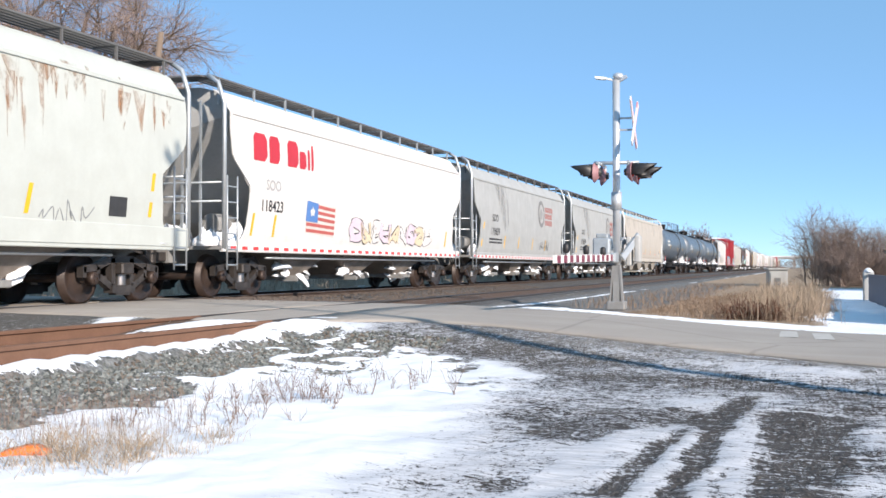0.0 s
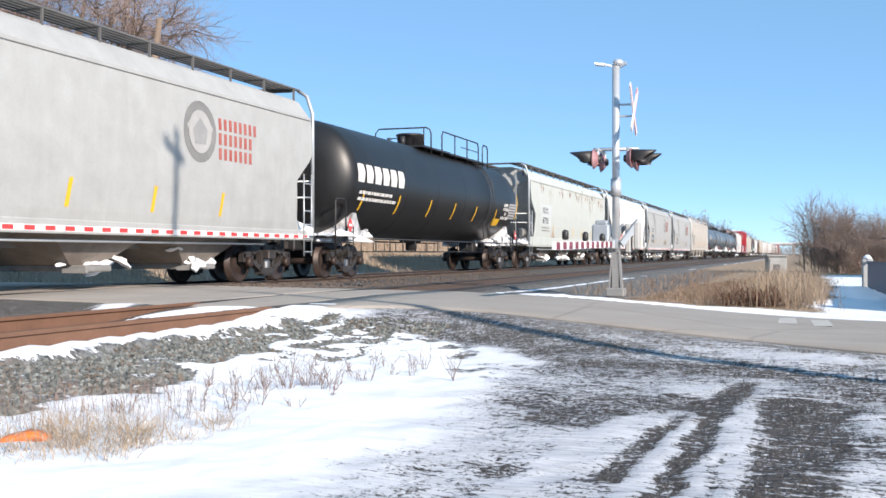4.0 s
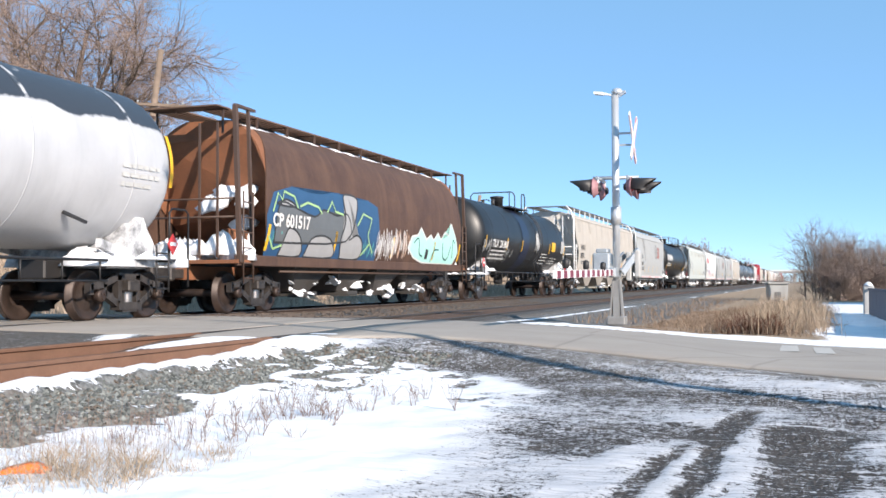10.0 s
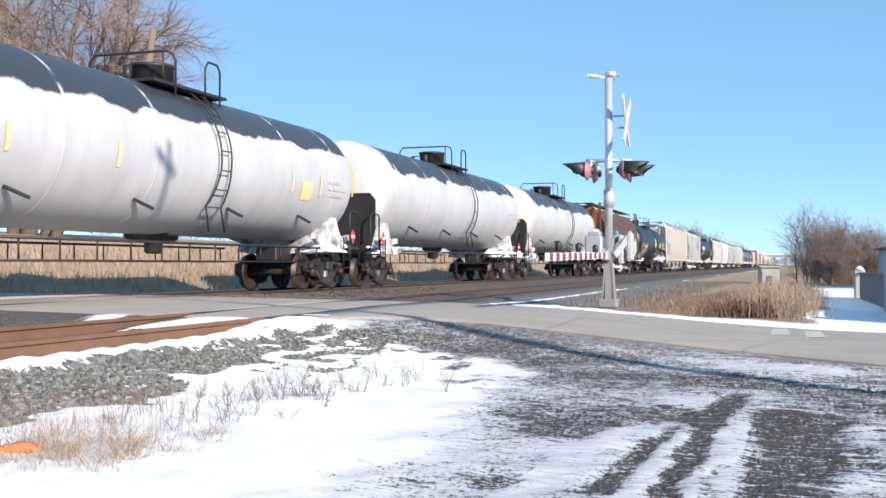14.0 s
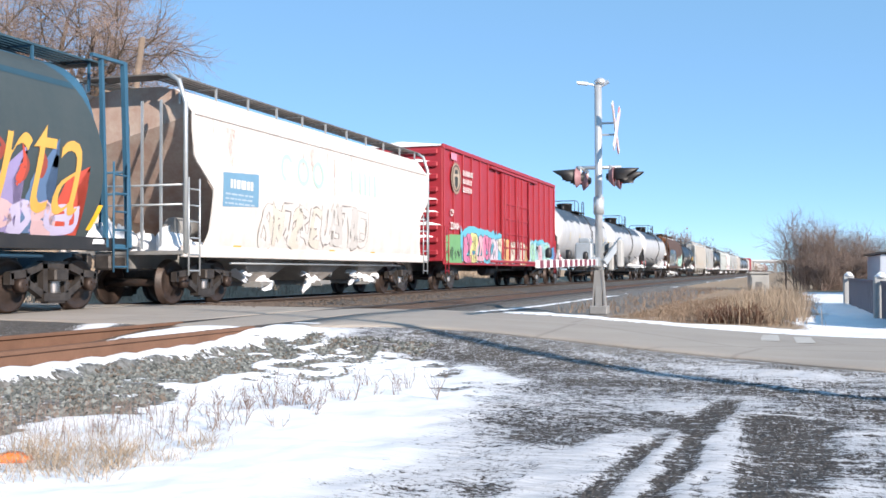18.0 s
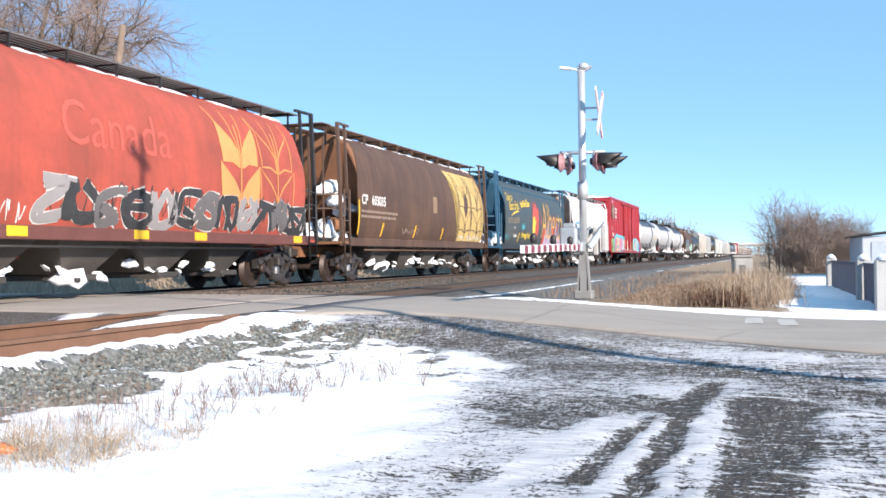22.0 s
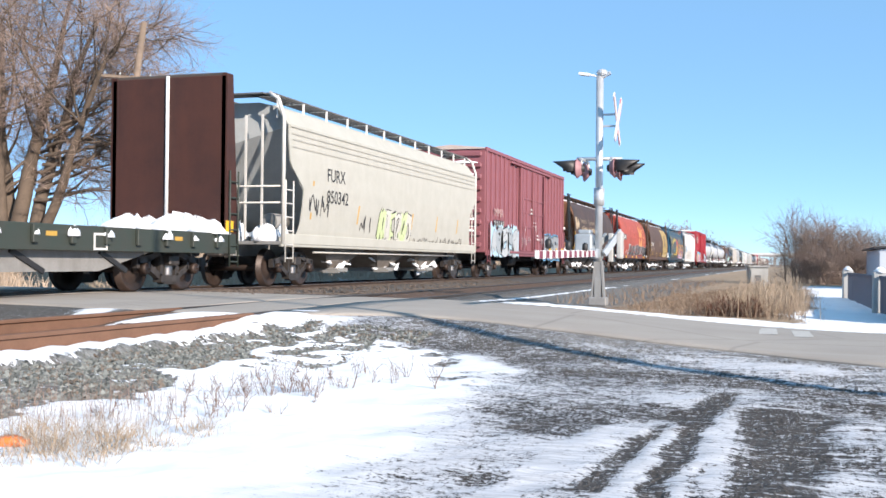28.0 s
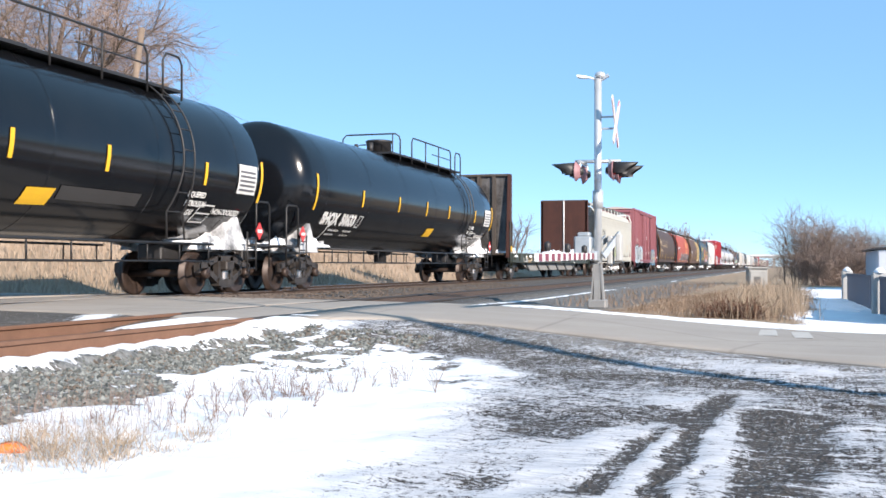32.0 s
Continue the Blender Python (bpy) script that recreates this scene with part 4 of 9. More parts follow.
def scribble(y0, y1, z0, z1, mat, parent, xmap, seed, n=5, lw=0.035, cut=0.0):
    """A quick hand-sprayed scrawl of spikes and loops."""
    rnd, pieces = random.Random(seed), []
    w, h = (y1 - y0) / n, z1 - z0
    i = 0
    while i < n:
        m = min(n - i, rnd.randint(1, 3))
        p, y = [], y0 + w * i
        for k in range(m * 4):
            zf = rnd.uniform(0.6, 1.0) if k % 2 else rnd.uniform(0.0, 0.45)
            p.append((y + rnd.uniform(-0.3, 0.3) * w, z0 + h * zf))
            y += w * rnd.uniform(0.05, 0.42)
        q = smooth_line(p)
        pieces.append(stroke(q, [lw * rnd.uniform(0.6, 1.2) for _ in q]))
        i += m
    return merged_decal("sprayed_scrawl", pieces, mat, parent, xmap, cut)


def snow_lump(g, c, s, seed, rings=4, seg=11):
    """A ragged clod of caked snow."""
    rnd = random.Random(seed * 7919 + len(g.v))
    ph = [rnd.uniform(0, 6.28) for _ in range(4)]
    rr = []
    for j in range(rings + 1):
        t = math.pi / 2 * j / rings
        ring = []
        for i in range(seg):
            a = 2 * math.pi * i / seg
            w = 1 + 0.26 * math.sin(2 * a + ph[0]) + 0.2 * math.sin(3 * a + ph[1]) + rnd.uniform(-0.2, 0.2)
            r = max(0.02, math.cos(t)) * w
            ring.append((c[0] + math.cos(a) * s[0] * r, c[1] + math.sin(a) * s[1] * r, c[2] + math.sin(t) * s[2] * (1 + 0.25 * math.sin(a * 2 + ph[2]) + rnd.uniform(-0.15, 0.15))))
        rr.append(ring)
    g.loft(rr, True, True)
    return g


def turn_last(g, n0, c, rx, ry):
    """Tilts what was added to g since n0 about the point c."""
    m = Euler((radians(rx), radians(ry), 0)).to_matrix()
    c = Vector(c)
    g.v[n0:] = [tuple(m @ (Vector(p) - c) + c) for p in g.v[n0:]]


# trucks: the same cast pieces under every car
WHEEL_R = 0.457


def truck_meshes():
    g = Geo()
    for s in (-1, 1):
        prof = [(0.815, 0.2), (0.72, 0.22), (0.70, 0.37), (0.69, 0.42), (0.69, 0.49), (0.715, 0.49), (0.725, 0.462), (0.83, WHEEL_R), (0.835, 0.41), (0.815, 0.37), (0.79, 0.25), (0.86, 0.18), (0.86, 0.09)]
        g.turned([(s * a, r) for a, r in prof], (0, 0, 0), "x", 32)
    g.tube([(-1.08, 0, 0), (1.08, 0, 0)], 0.085, 12)
    for s in (-1, 1):
        g.turned([(s * 1.0, 0.06), (s * 1.0, 0.12), (s * 1.12, 0.12), (s * 1.15, 0.1), (s * 1.15, 0.02)], (0, 0, 0), "x", 14)
        for k in range(3):
            a = k * 2.094
            g.box(min(s * 1.15, s * 1.165), max(s * 1.15, s * 1.165), 0.055 * math.cos(a) - 0.016, 0.055 * math.cos(a) + 0.016, 0.055 * math.sin(a) - 0.016, 0.055 * math.sin(a) + 0.016)
    wheel = g.mesh("wheelset", TRUCKRUST)
    g = Geo()
    T = 0.13
    bar = lambda a, b, h, t=T: g.obox((0, a[0], a[1]), (0, b[0], b[1]), t, h)
    for s in (-1, 1):
        bar((s * 1.10, 0.62), (s * 0.72, 0.66), 0.13)
        bar((s * 0.74, 0.655), (s * 0.30, 0.80), 0.12)
        bar((s * 1.08, 0.66), (s * 1.08, 0.47), 0.10)
        bar((s * 0.70, 0.66), (s * 0.70, 0.44), 0.09)
        bar((s * 0.70, 0.50), (s * 0.27, 0.27), 0.12)
        bar((s * 0.27, 0.82), (s * 0.27, 0.22), 0.11)
    bar((-0.34, 0.80), (0.34, 0.80), 0.13)
    bar((-0.34, 0.25), (0.34, 0.25), 0.14, 0.2)
    bar((-0.22, 0.17), (0.22, 0.17), 0.06, 0.16)
    frame_mesh = g.mesh("side_frame", TRUCK)
    g = Geo().box(-1.2, 1.2, -0.18, 0.18, 0.52, 0.74, 0.03)
    g.box(-0.9, 0.9, -0.12, 0.12, 0.45, 0.56, 0.02)
    g.turned([(0.7, 0.2), (0.92, 0.2)], (0, 0, 0), "z", 16)
    for s in (-1, 1):
        g.box(-1.0, 1.0, s * 0.42 - 0.04, s * 0.42 + 0.04, 0.38, 0.5)
    bolster = g.mesh("truck", TRUCK)
    prof = [(0.31, 0.05)]
    for k in range(6):
        prof += [(0.325 + k * 0.038, 0.13), (0.344 + k * 0.038, 0.085)]
    spring = Geo().turned(prof, (0, 0, 0), "z", 14).mesh("spring", STEEL)
    return wheel, frame_mesh, bolster, spring


WHEELSET, SIDEFRAME, BOLSTER, SPRINGS = truck_meshes()


def trucks(car, centre, sprung=STEEL):
    for s in (-1, 1):
        t = part("truck", BOLSTER, None, car, "grimy cast steel two-axle truck", pose(0, s * centre, 0))
        for k in (-1, 1):
            part("side_frame", SIDEFRAME, None, t, at=pose(k * 1.0, 0, 0))
            part("spring", SPRINGS, None, t, at=pose(k * 1.0, 0, 0))
            part("wheelset", WHEELSET, None, t, at=pose(0, k * 0.889, WHEEL_R))


def coupler_mesh():
    g = Geo().box(-0.12, 0.12, -0.5, 0.3, 0.78, 0.98, 0.02)
    g.box(-0.2, 0.2, 0.22, 0.42, 0.72, 1.04, 0.04)
    g.tube([(0.25, -0.2, 0.9), (0.3, 0.2, 0.55), (0.15, 0.45, 0.5)], 0.025, 6)
    return g.mesh("coupler", TRUCK)


COUPLER = coupler_mesh()


def couplers(car, half):
    for s in (-1, 1):
        part("coupler", COUPLER, None, car, at=pose(0, s * (half + 0.2), 0, 0, 0, 0 if s > 0 else 180))


PS = [(1.46, 1.15), (1.50, 1.38), (1.55, 1.95), (1.575, 2.55), (1.57, 3.2), (1.545, 3.75), (1.53, 3.96), (1.49, 4.0), (1.22, 4.38), (1.08, 4.46)]
FLOW = [(1.44, 1.25), (1.50, 1.45), (1.56, 2.0), (1.585, 2.6), (1.575, 3.25), (1.545, 3.8), (1.51, 4.08), (1.45, 4.17), (1.25, 4.29), (1.1, 4.36)]
CYL = [(1.42, 1.22), (1.47, 1.36), (1.51, 1.5), (1.545, 1.68), (1.57, 1.86), (1.59, 2.08), (1.6, 2.35), (1.6, 2.62), (1.59, 2.85), (1.565, 3.08), (1.525, 3.3), (1.465, 3.52), (1.385, 3.73), (1.28, 3.92), (1.15, 4.08), (1.0, 4.2), (0.85, 4.3)]


def body_shell(car, L, prof, mat, e_top, e_bot, z_knee, inner):
    """The bin: end sheets upright above the knee and sloping in below it."""
    ring = prof + [(0.55, prof[-1][1] + 0.12), (-0.55, prof[-1][1] + 0.12)] + [(-a, b) for a, b in reversed(prof)]
    ring = [(a * 0.985, b) for a, b in ring]
    cut = lambda z: e_top if z > z_knee else e_top + (e_bot - e_top) * (z_knee - z) / (z_knee - prof[0][1])
    g = Geo().loft([[(a, s * (L / 2 - cut(b)), b) for a, b in ring] for s in (-1, 1)])
    return fold_normals(part("bin", g, inner, car))


def side_sheet(car, L, prof, mat, cut, sides=(1, -1), dense=26, label=""):
    """Outer sheet of a bin's side, with its cut-back ends."""
    xm = curve_map(prof)
    out = []
    z0, z1 = prof[0][1], prof[-1][1]
    zs = sorted(set([round(z0 + (z1 - z0) * i / dense, 4) for i in range(dense + 1)] + [b for _, b in prof]))
    for s in sides:
        g = Geo()
        g.loft([[(s * (xm(z) + 0.012), y, z) for y in (-(L / 2 - cut(z)), -2.0, 2.0, L / 2 - cut(z))] for z in zs], False, True, False)
        edge = [(-(L / 2 - cut(z)), z) for z in zs] + [(L / 2 - cut(z), z) for z in reversed(zs)]
        g.loft([[(s * (xm(z) + d), y, z) for y, z in edge] for d in (0.012, -0.02)], False)
        out.append(fold_normals(part("side_sheet", g, mat, car, label)))
    return out[0]


def running_boards(car, L, xs, z, mat, posts, post_mat, step_y=1.45, span=None, low=None):
    for x in xs:
        g = Geo()
        for k in range(5):
            xx = x - 0.28 + 0.14 * k
            g.box(xx - 0.045, xx + 0.045, -L / 2 + 0.1, L / 2 - 0.1, z, z + 0.035)
        part("running_board", g, mat, car, "grated roof walkway")
    if posts:
        n = int((L - 0.6) / step_y)
        pm = Geo().obox((0, 0, low), (0.0, 0, z + 0.03), 0.05, 0.03, (0, 1, 0))
        pm.obox((0, 0, z + 0.0), (-0.5, 0, z + 0.0), 0.05, 0.04, (0, 0, 1))
        me = pm.mesh("walkway_bracket", post_mat)
        for i in range(n + 1):
            y = -L / 2 + 0.4 + (L - 0.8) * i / n
            part("walkway_bracket", me, None, car, at=pose(max(xs) + 0.3, y, 0))
            part("walkway_bracket", me, None, car, at=pose(min(xs) - 0.3, y, 0, 0, 0, 180))


def ladder(car, x, y, z0, z1, w, mat, n=6, name="ladder", r=0.022):
    g = Geo()
    g.tube([(x, y - w / 2, z0), (x, y - w / 2, z1)], r, 6)
    g.tube([(x, y + w / 2, z0), (x, y + w / 2, z1)], r, 6)
    for i in range(n):
        z = z0 + (z1 - z0) * (i + 0.3) / n
        g.tube([(x, y - w / 2, z), (x, y + w / 2, z)], r * 0.8, 5, smooth=False)
    return part(name, g, mat, car)


def bays(car, n, L, e, prof, mat, gate_mat, z_bot=0.33, snowy=True, seed=1, foot=0.75):
    """Sloping outlets below the bin, with their gates."""
    z0, x0 = prof[0][1] + 0.05, prof[0][0] - 0.06
    span = (L - 2 * e) / n
    for i in range(n):
        c = -L / 2 + e + span * (i + 0.5)
        g = Geo().loft([[(-x0, c - span * 0.48, z0), (x0, c - span * 0.48, z0), (x0, c + span * 0.48, z0), (-x0, c + span * 0.48, z0)],
                        [(-foot, c - 0.42, z_bot + 0.12), (foot, c - 0.42, z_bot + 0.12), (foot, c + 0.42, z_bot + 0.12), (-foot, c + 0.42, z_bot + 0.12)]])
        bay = fold_normals(part("outlet_bay", g, mat, car))
        g = Geo().box(-1.15, 1.15, c - 0.36, c + 0.36, z_bot, z_bot + 0.12, 0.02)
        g.box(0.75, 1.25, c - 0.5, c - 0.44, z_bot - 0.02, z_bot + 0.06)
        part("outlet_gate", g, gate_mat, bay)
        if snowy:
            rnd, cake = random.Random(seed * 31 + i), Geo()
            for k in range(rnd.randint(6, 10)):           # clods on the gate, thin sheets up the slopes
                on_gate = rnd.random() < 0.6
                p = (rnd.uniform(0.7, 1.2), c + rnd.uniform(-0.6, 0.6), z_bot + rnd.uniform(0.02, 0.14)) if on_gate else (rnd.uniform(0.8, 1.0), c + rnd.choice((-1, 1)) * rnd.uniform(0.5, 0.95), z_bot + rnd.uniform(0.15, 0.4))
                n0 = len(cake.v)
                size = rnd.uniform(0.07, 0.22)
                snow_lump(cake, p, (size * rnd.uniform(0.6, 1.1), size * rnd.uniform(0.8, 1.7), size * rnd.uniform(0.3, 0.7)), seed + i + k * 7, 3, 9)
                turn_last(cake, n0, p, rnd.uniform(-40, 40), rnd.uniform(-10, 55))
            tagged(part("caked_snow", cake, SNOW, bay, "caked white snow"), kind="stuff")


def hopper(name, label, L, prof, paint, inner, nbays, cut, e_top, e_bot, knee, board_mat, post_mat, trim, walk_z=4.7, xs=(-0.85, 0.85),
           sill_mat=None, ends="post", belly=None, seed=1, sill=True, gate=None, posts=True, end_mat=None):
    car = thing(name, label, "freight car", "cars of the train")
    body_shell(car, L, prof, paint, e_top, e_bot, knee, end_mat or inner)
    side = side_sheet(car, L, prof, paint, cut)
    z0 = prof[0][1]
    if sill:
        for s in (-1, 1):
            part("side_sill", Geo().box(min(s * (prof[0][0] - 0.06), s * (prof[0][0] + 0.05)), max(s * (prof[0][0] - 0.06), s * (prof[0][0] + 0.05)), -L / 2 + 0.02, L / 2 - 0.02, z0 - 0.17, z0 + 0.07, 0.015), sill_mat or paint, car)
    if prof is not CYL:
        k = max(range(len(prof) - 3), key=lambda q: prof[q][1])
        for s in (-1, 1):
            a, b = sorted((s * (prof[k][0] - 0.02), s * (prof[k][0] + 0.045)))
            part("eave_rail", Geo().box(a, b, -L / 2 + 0.3, L / 2 - 0.3, prof[k][1] - 0.05, prof[k][1] + 0.02, 0.008), paint, car)
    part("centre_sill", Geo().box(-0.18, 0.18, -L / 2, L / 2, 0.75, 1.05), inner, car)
    ztop = prof[-1][1]
    n = 5
    for i in range(n):
        c = -L / 2 + 1.4 + (L - 2.8) * (i + 0.5) / n
        part("roof_hatch", Geo().box(-0.35, 0.35, c - 1.05, c + 1.05, ztop + 0.08, ztop + 0.22, 0.03), paint, car)
    running_boards(car, L, xs, walk_z, board_mat, posts, post_mat, low=ztop - 0.3)
    for s in (-1, 1):
        g = Geo().box(-1.48, 1.48, s * L / 2 - 0.55 if s > 0 else -L / 2 - 0.02, L / 2 + 0.02 if s > 0 else -L / 2 + 0.55, z0 - 0.12, z0 - 0.04)
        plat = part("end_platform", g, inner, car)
        rnd = random.Random(seed + s)
        g = Geo()
        for k in range(15):
            w = rnd.uniform(0.14, 0.38)
            snow_lump(g, (rnd.uniform(-1.1, 1.3), s * (L / 2 - rnd.uniform(0.15, 1.35)), z0 - 0.05 + rnd.choice((0, 0, 0.12))), (w, w * rnd.uniform(0.7, 1.1), rnd.uniform(0.1, 0.5)), seed * 5 + k + s, 3, 9)
        tagged(part("drifted_snow", g, SNOW, plat, "snow packed on the end platform"), kind="stuff")
        part("roof_end", Geo().box(-0.95, 0.95, min(s * (L / 2 - 0.55), s * (L / 2 + 0.02)), max(s * (L / 2 - 0.55), s * (L / 2 + 0.02)), walk_z, walk_z + 0.03), board_mat, car)
        for k in (-1, 1):
            y = s * (L / 2 - 0.06)
            if ends == "post":
                g = Geo().tube([(k * 1.5, y, z0 - 0.1), (k * 1.5, y, ztop - 0.35), (k * 1.35, y, ztop + 0.1), (k * 1.1, y, walk_z + 0.02)], 0.05, 8)
            else:
                g = Geo().obox((k * 1.48, y, z0 - 0.1), (k * 1.36, y, walk_z + 0.02), 0.1, 0.09)
                g.obox((k * 1.44, y - s * 0.62, z0 - 0.1), (k * 1.32, y - s * 0.62, walk_z + 0.0), 0.07, 0.07)
                g.obox((k * 1.36, y, walk_z), (k * 1.32, y - s * 0.9, walk_z), 0.08, 0.06)
            part("end_post", g, trim, car)
            ladder(car, k * 1.52, y - s * 0.3, z0 - 0.55, z0 + 1.45, 0.42, trim, 6)
        part("end_ladder", Geo().obox((0.9, s * (L / 2 - 0.1), z0), (0.9, s * (L / 2 - 0.1), 4.2), 0.05, 0.04).obox((0.45, s * (L / 2 - 0.1), z0), (0.45, s * (L / 2 - 0.1), 4.2), 0.05, 0.04), trim, car)
        g = Geo()
        for z in (z0 + 0.9, z0 + 1.3):
            g.tube([(-1.48, s * (L / 2 - 0.08), z), (1.48, s * (L / 2 - 0.08), z)], 0.025, 6)
        part("end_rail", g, trim, car)
    part("brake_cylinder", Geo().tube([(0.9, -L / 2 + 0.5, z0 + 0.45), (0.9, -L / 2 + 1.2, z0 + 0.45)], 0.22, 12), inner, car)
    part("valve_box", Geo().box(0.3, 0.7, L / 2 - 1.0, L / 2 - 0.6, z0, z0 + 0.5, 0.03), inner, car)
    bays(car, nbays, L, e_bot - 0.3, prof, belly or paint, gate or inner, seed=seed, foot=1.28 if prof is FLOW else 0.85)
    g = Geo().tube([(1.3, -L / 2 + 2.2, z0 - 0.28), (1.3, L / 2 - 2.2, z0 - 0.28)], 0.03, 6)
    part("brake_pipe", g, trim, car)
    trucks(car, L / 2 - 1.55)
    couplers(car, L / 2)
    return car, side


def stripes(side, ys, z0, z1, xm, mat=None, lean=0.08, w=0.1, cut=0.0):
    for y in ys:
        decal("reflector_strip", [[(y, z0), (y + w, z0), (y + w + lean, z1), (y + lean, z1)]], mat or YELLOW, side, xm, 0.007, cut)


def ps_cut(z):
    return float(np.interp(z, [1.15, 1.5, 2.4, 3.0, 3.6, 4.4], [0.72, 0.95, 1.06, 0.28, 0.22, 0.3]))


def cyl_cut(z):
    return 1.0 + 0.55 * ((z - 2.5) / 1.6) ** 2 * (1 if z > 2.5 else 0.9)


def nudge(color, k):
    return tuple(min(1, c * k) for c in color)


def painted(name, base, dirt, **kw):
    return surface(name, base, dirt, **kw)


# DARK_IN: grey steel with the shade under and behind the bins in its colour
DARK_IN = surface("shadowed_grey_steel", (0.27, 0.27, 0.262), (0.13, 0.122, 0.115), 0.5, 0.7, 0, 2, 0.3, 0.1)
BOARD = surface("dull_steel_walkway", (0.16, 0.16, 0.16), (0.08, 0.075, 0.07), 0.5, 0.7, 0.2, 3, 0, 0.1)
BOARDRUST = surface("rusty_walkway", (0.15, 0.09, 0.06), (0.08, 0.05, 0.035), 0.6, 0.8, 0, 3, 0, 0.2)
INK = surface("black_stencil_paint", (0.03, 0.03, 0.032), (0.07, 0.07, 0.07), 0.4, 0.6, 0, 6, 0, 0)
PALE = surface("white_stencil_paint", (0.7, 0.69, 0.66), (0.45, 0.43, 0.4), 0.4, 0.6, 0, 6, 0.2, 0)
TAN = surface("tan_stencil_paint", (0.55, 0.42, 0.27), (0.35, 0.25, 0.15), 0.5, 0.6, 0, 5, 0.2, 0)


def spray(name, c):
    return surface("spray_" + name, c, nudge(c, 0.7), 0.35, 0.5, 0, 3, 0.1, 0)


# --- grey and white three-bay hoppers
PALE_END = surface("pale_end_sheet", (0.46, 0.465, 0.455), (0.25, 0.24, 0.23), 0.45, 0.65, 0, 1.6, 0.3, 0.1)
GRIMY = surface("grimy_outlet_sheet", (0.25, 0.215, 0.185), (0.11, 0.09, 0.075), 0.6, 0.7, 0, 1.6, 0.4, 0.1)


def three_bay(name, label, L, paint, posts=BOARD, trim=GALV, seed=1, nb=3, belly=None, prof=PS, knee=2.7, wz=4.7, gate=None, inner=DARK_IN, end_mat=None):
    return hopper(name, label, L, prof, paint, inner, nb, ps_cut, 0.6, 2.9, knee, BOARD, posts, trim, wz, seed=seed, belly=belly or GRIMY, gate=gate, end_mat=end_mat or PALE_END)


def strip_tape(side, L, z, xm):
    """Red and white reflective tape along the sill."""
    y, red = -L / 2 + 0.3, []
    while y < L / 2 - 0.3:
        red.append([(y, z), (y + 0.24, z), (y + 0.24, z + 0.075), (y, z + 0.075)])
        y += 0.48
    decal("reflective_tape", [[(-L / 2 + 0.2, z - 0.012), (L / 2 - 0.2, z - 0.012), (L / 2 - 0.2, z + 0.09), (-L / 2 + 0.2, z + 0.09)]], WHITE, side, flat_map(1.512), 0.003)
    decal("reflective_tape", red, REDSIGN, side, flat_map(1.512), 0.006)


CARS = []          # (car, y of its middle at the start)
XPS = curve_map([(a + 0.012, b) for a, b in PS])
XCYL = curve_map([(a + 0.012, b) for a, b in CYL])
XFLOW = curve_map([(a + 0.012, b) for a, b in FLOW])


def car_cp_white():
    L = 16.0
    paint = painted("chalky_white_car_paint", (0.69, 0.668, 0.642), (0.52, 0.49, 0.455), amount=0.35, rough=0.6, streak=0.18)
    car, side = three_bay("covered_hopper", "white covered hopper car with red lettering and graffiti", L, paint, GALV, GALV, 3, gate=DARK_IN)
    red = spray("red", (0.52, 0.03, 0.045))
    # the railway's name in plain red shapes
    for y, w, h in ((-6.85, 0.62, 0.62), (-6.13, 0.5, 0.62), (-5.25, 0.55, 0.62), (-4.64, 0.36, 0.42), (-4.2, 0.12, 0.5), (-4.0, 0.12, 0.62)):
        z = 3.02
        decal("red_letter_shape", [[(y, z), (y + w * 0.8, z), (y + w, z + h * 0.2), (y + w, z + h * 0.8), (y + w * 0.8, z + h), (y + w * 0.15, z + h), (y, z + h * 0.85)]], red, side, XPS, 0.008, 0.2)
    lettering("SOO", -6.28, 2.4, 0.34, surface("faded_grey_stencil", (0.42, 0.42, 0.42), None, 0.5), side, XPS, bold=0.005)
    lettering("118423", -6.5, 1.92, 0.36, INK, side, XPS, bold=0.006)
    blue = spray("flag_blue", (0.1, 0.22, 0.5))
    decal("flag_field", [[(-4.25, 1.5), (-2.6, 1.42), (-2.5, 2.2), (-4.2, 2.28)]], spray("flag_pale", (0.7, 0.6, 0.55)), side, XPS, 0.006)
    decal("flag_canton", [[(-4.25, 1.78), (-3.6, 1.76), (-3.58, 2.24), (-4.2, 2.28)]], blue, side, XPS, 0.012)
    decal("flag_stripes", [[(-4.2 if k < 2 else -3.58, 1.52 + k * 0.15), (-2.6, 1.47 + k * 0.15), (-2.58, 1.55 + k * 0.15), (-4.2 if k < 2 else -3.58, 1.6 + k * 0.15)] for k in range(5)], spray("flag_red", (0.5, 0.12, 0.1)), side, XPS, 0.009)
    decal("flag_star", [[(-3.9 + 0.13 * math.cos(a) * (1 if i % 2 else 0.45), 2.02 + 0.15 * math.sin(a) * (1 if i % 2 else 0.45)) for i, a in ((i, math.pi * i / 5 - 0.3) for i in range(10))]], PALE, side, XPS, 0.015)
    graffiti(-1.5, 4.7, 1.32, 1.95, [spray("lilac", (0.7, 0.58, 0.66)), spray("buff", (0.72, 0.6, 0.42)), spray("pale", (0.75, 0.72, 0.7))], INK, side, XPS, 11, 9, lw=0.035)
    stripes(side, (-6.9, -5.9, 6.2), 1.35, 1.85, XPS)
    strip_tape(side, L, 1.03, XPS)
    return car


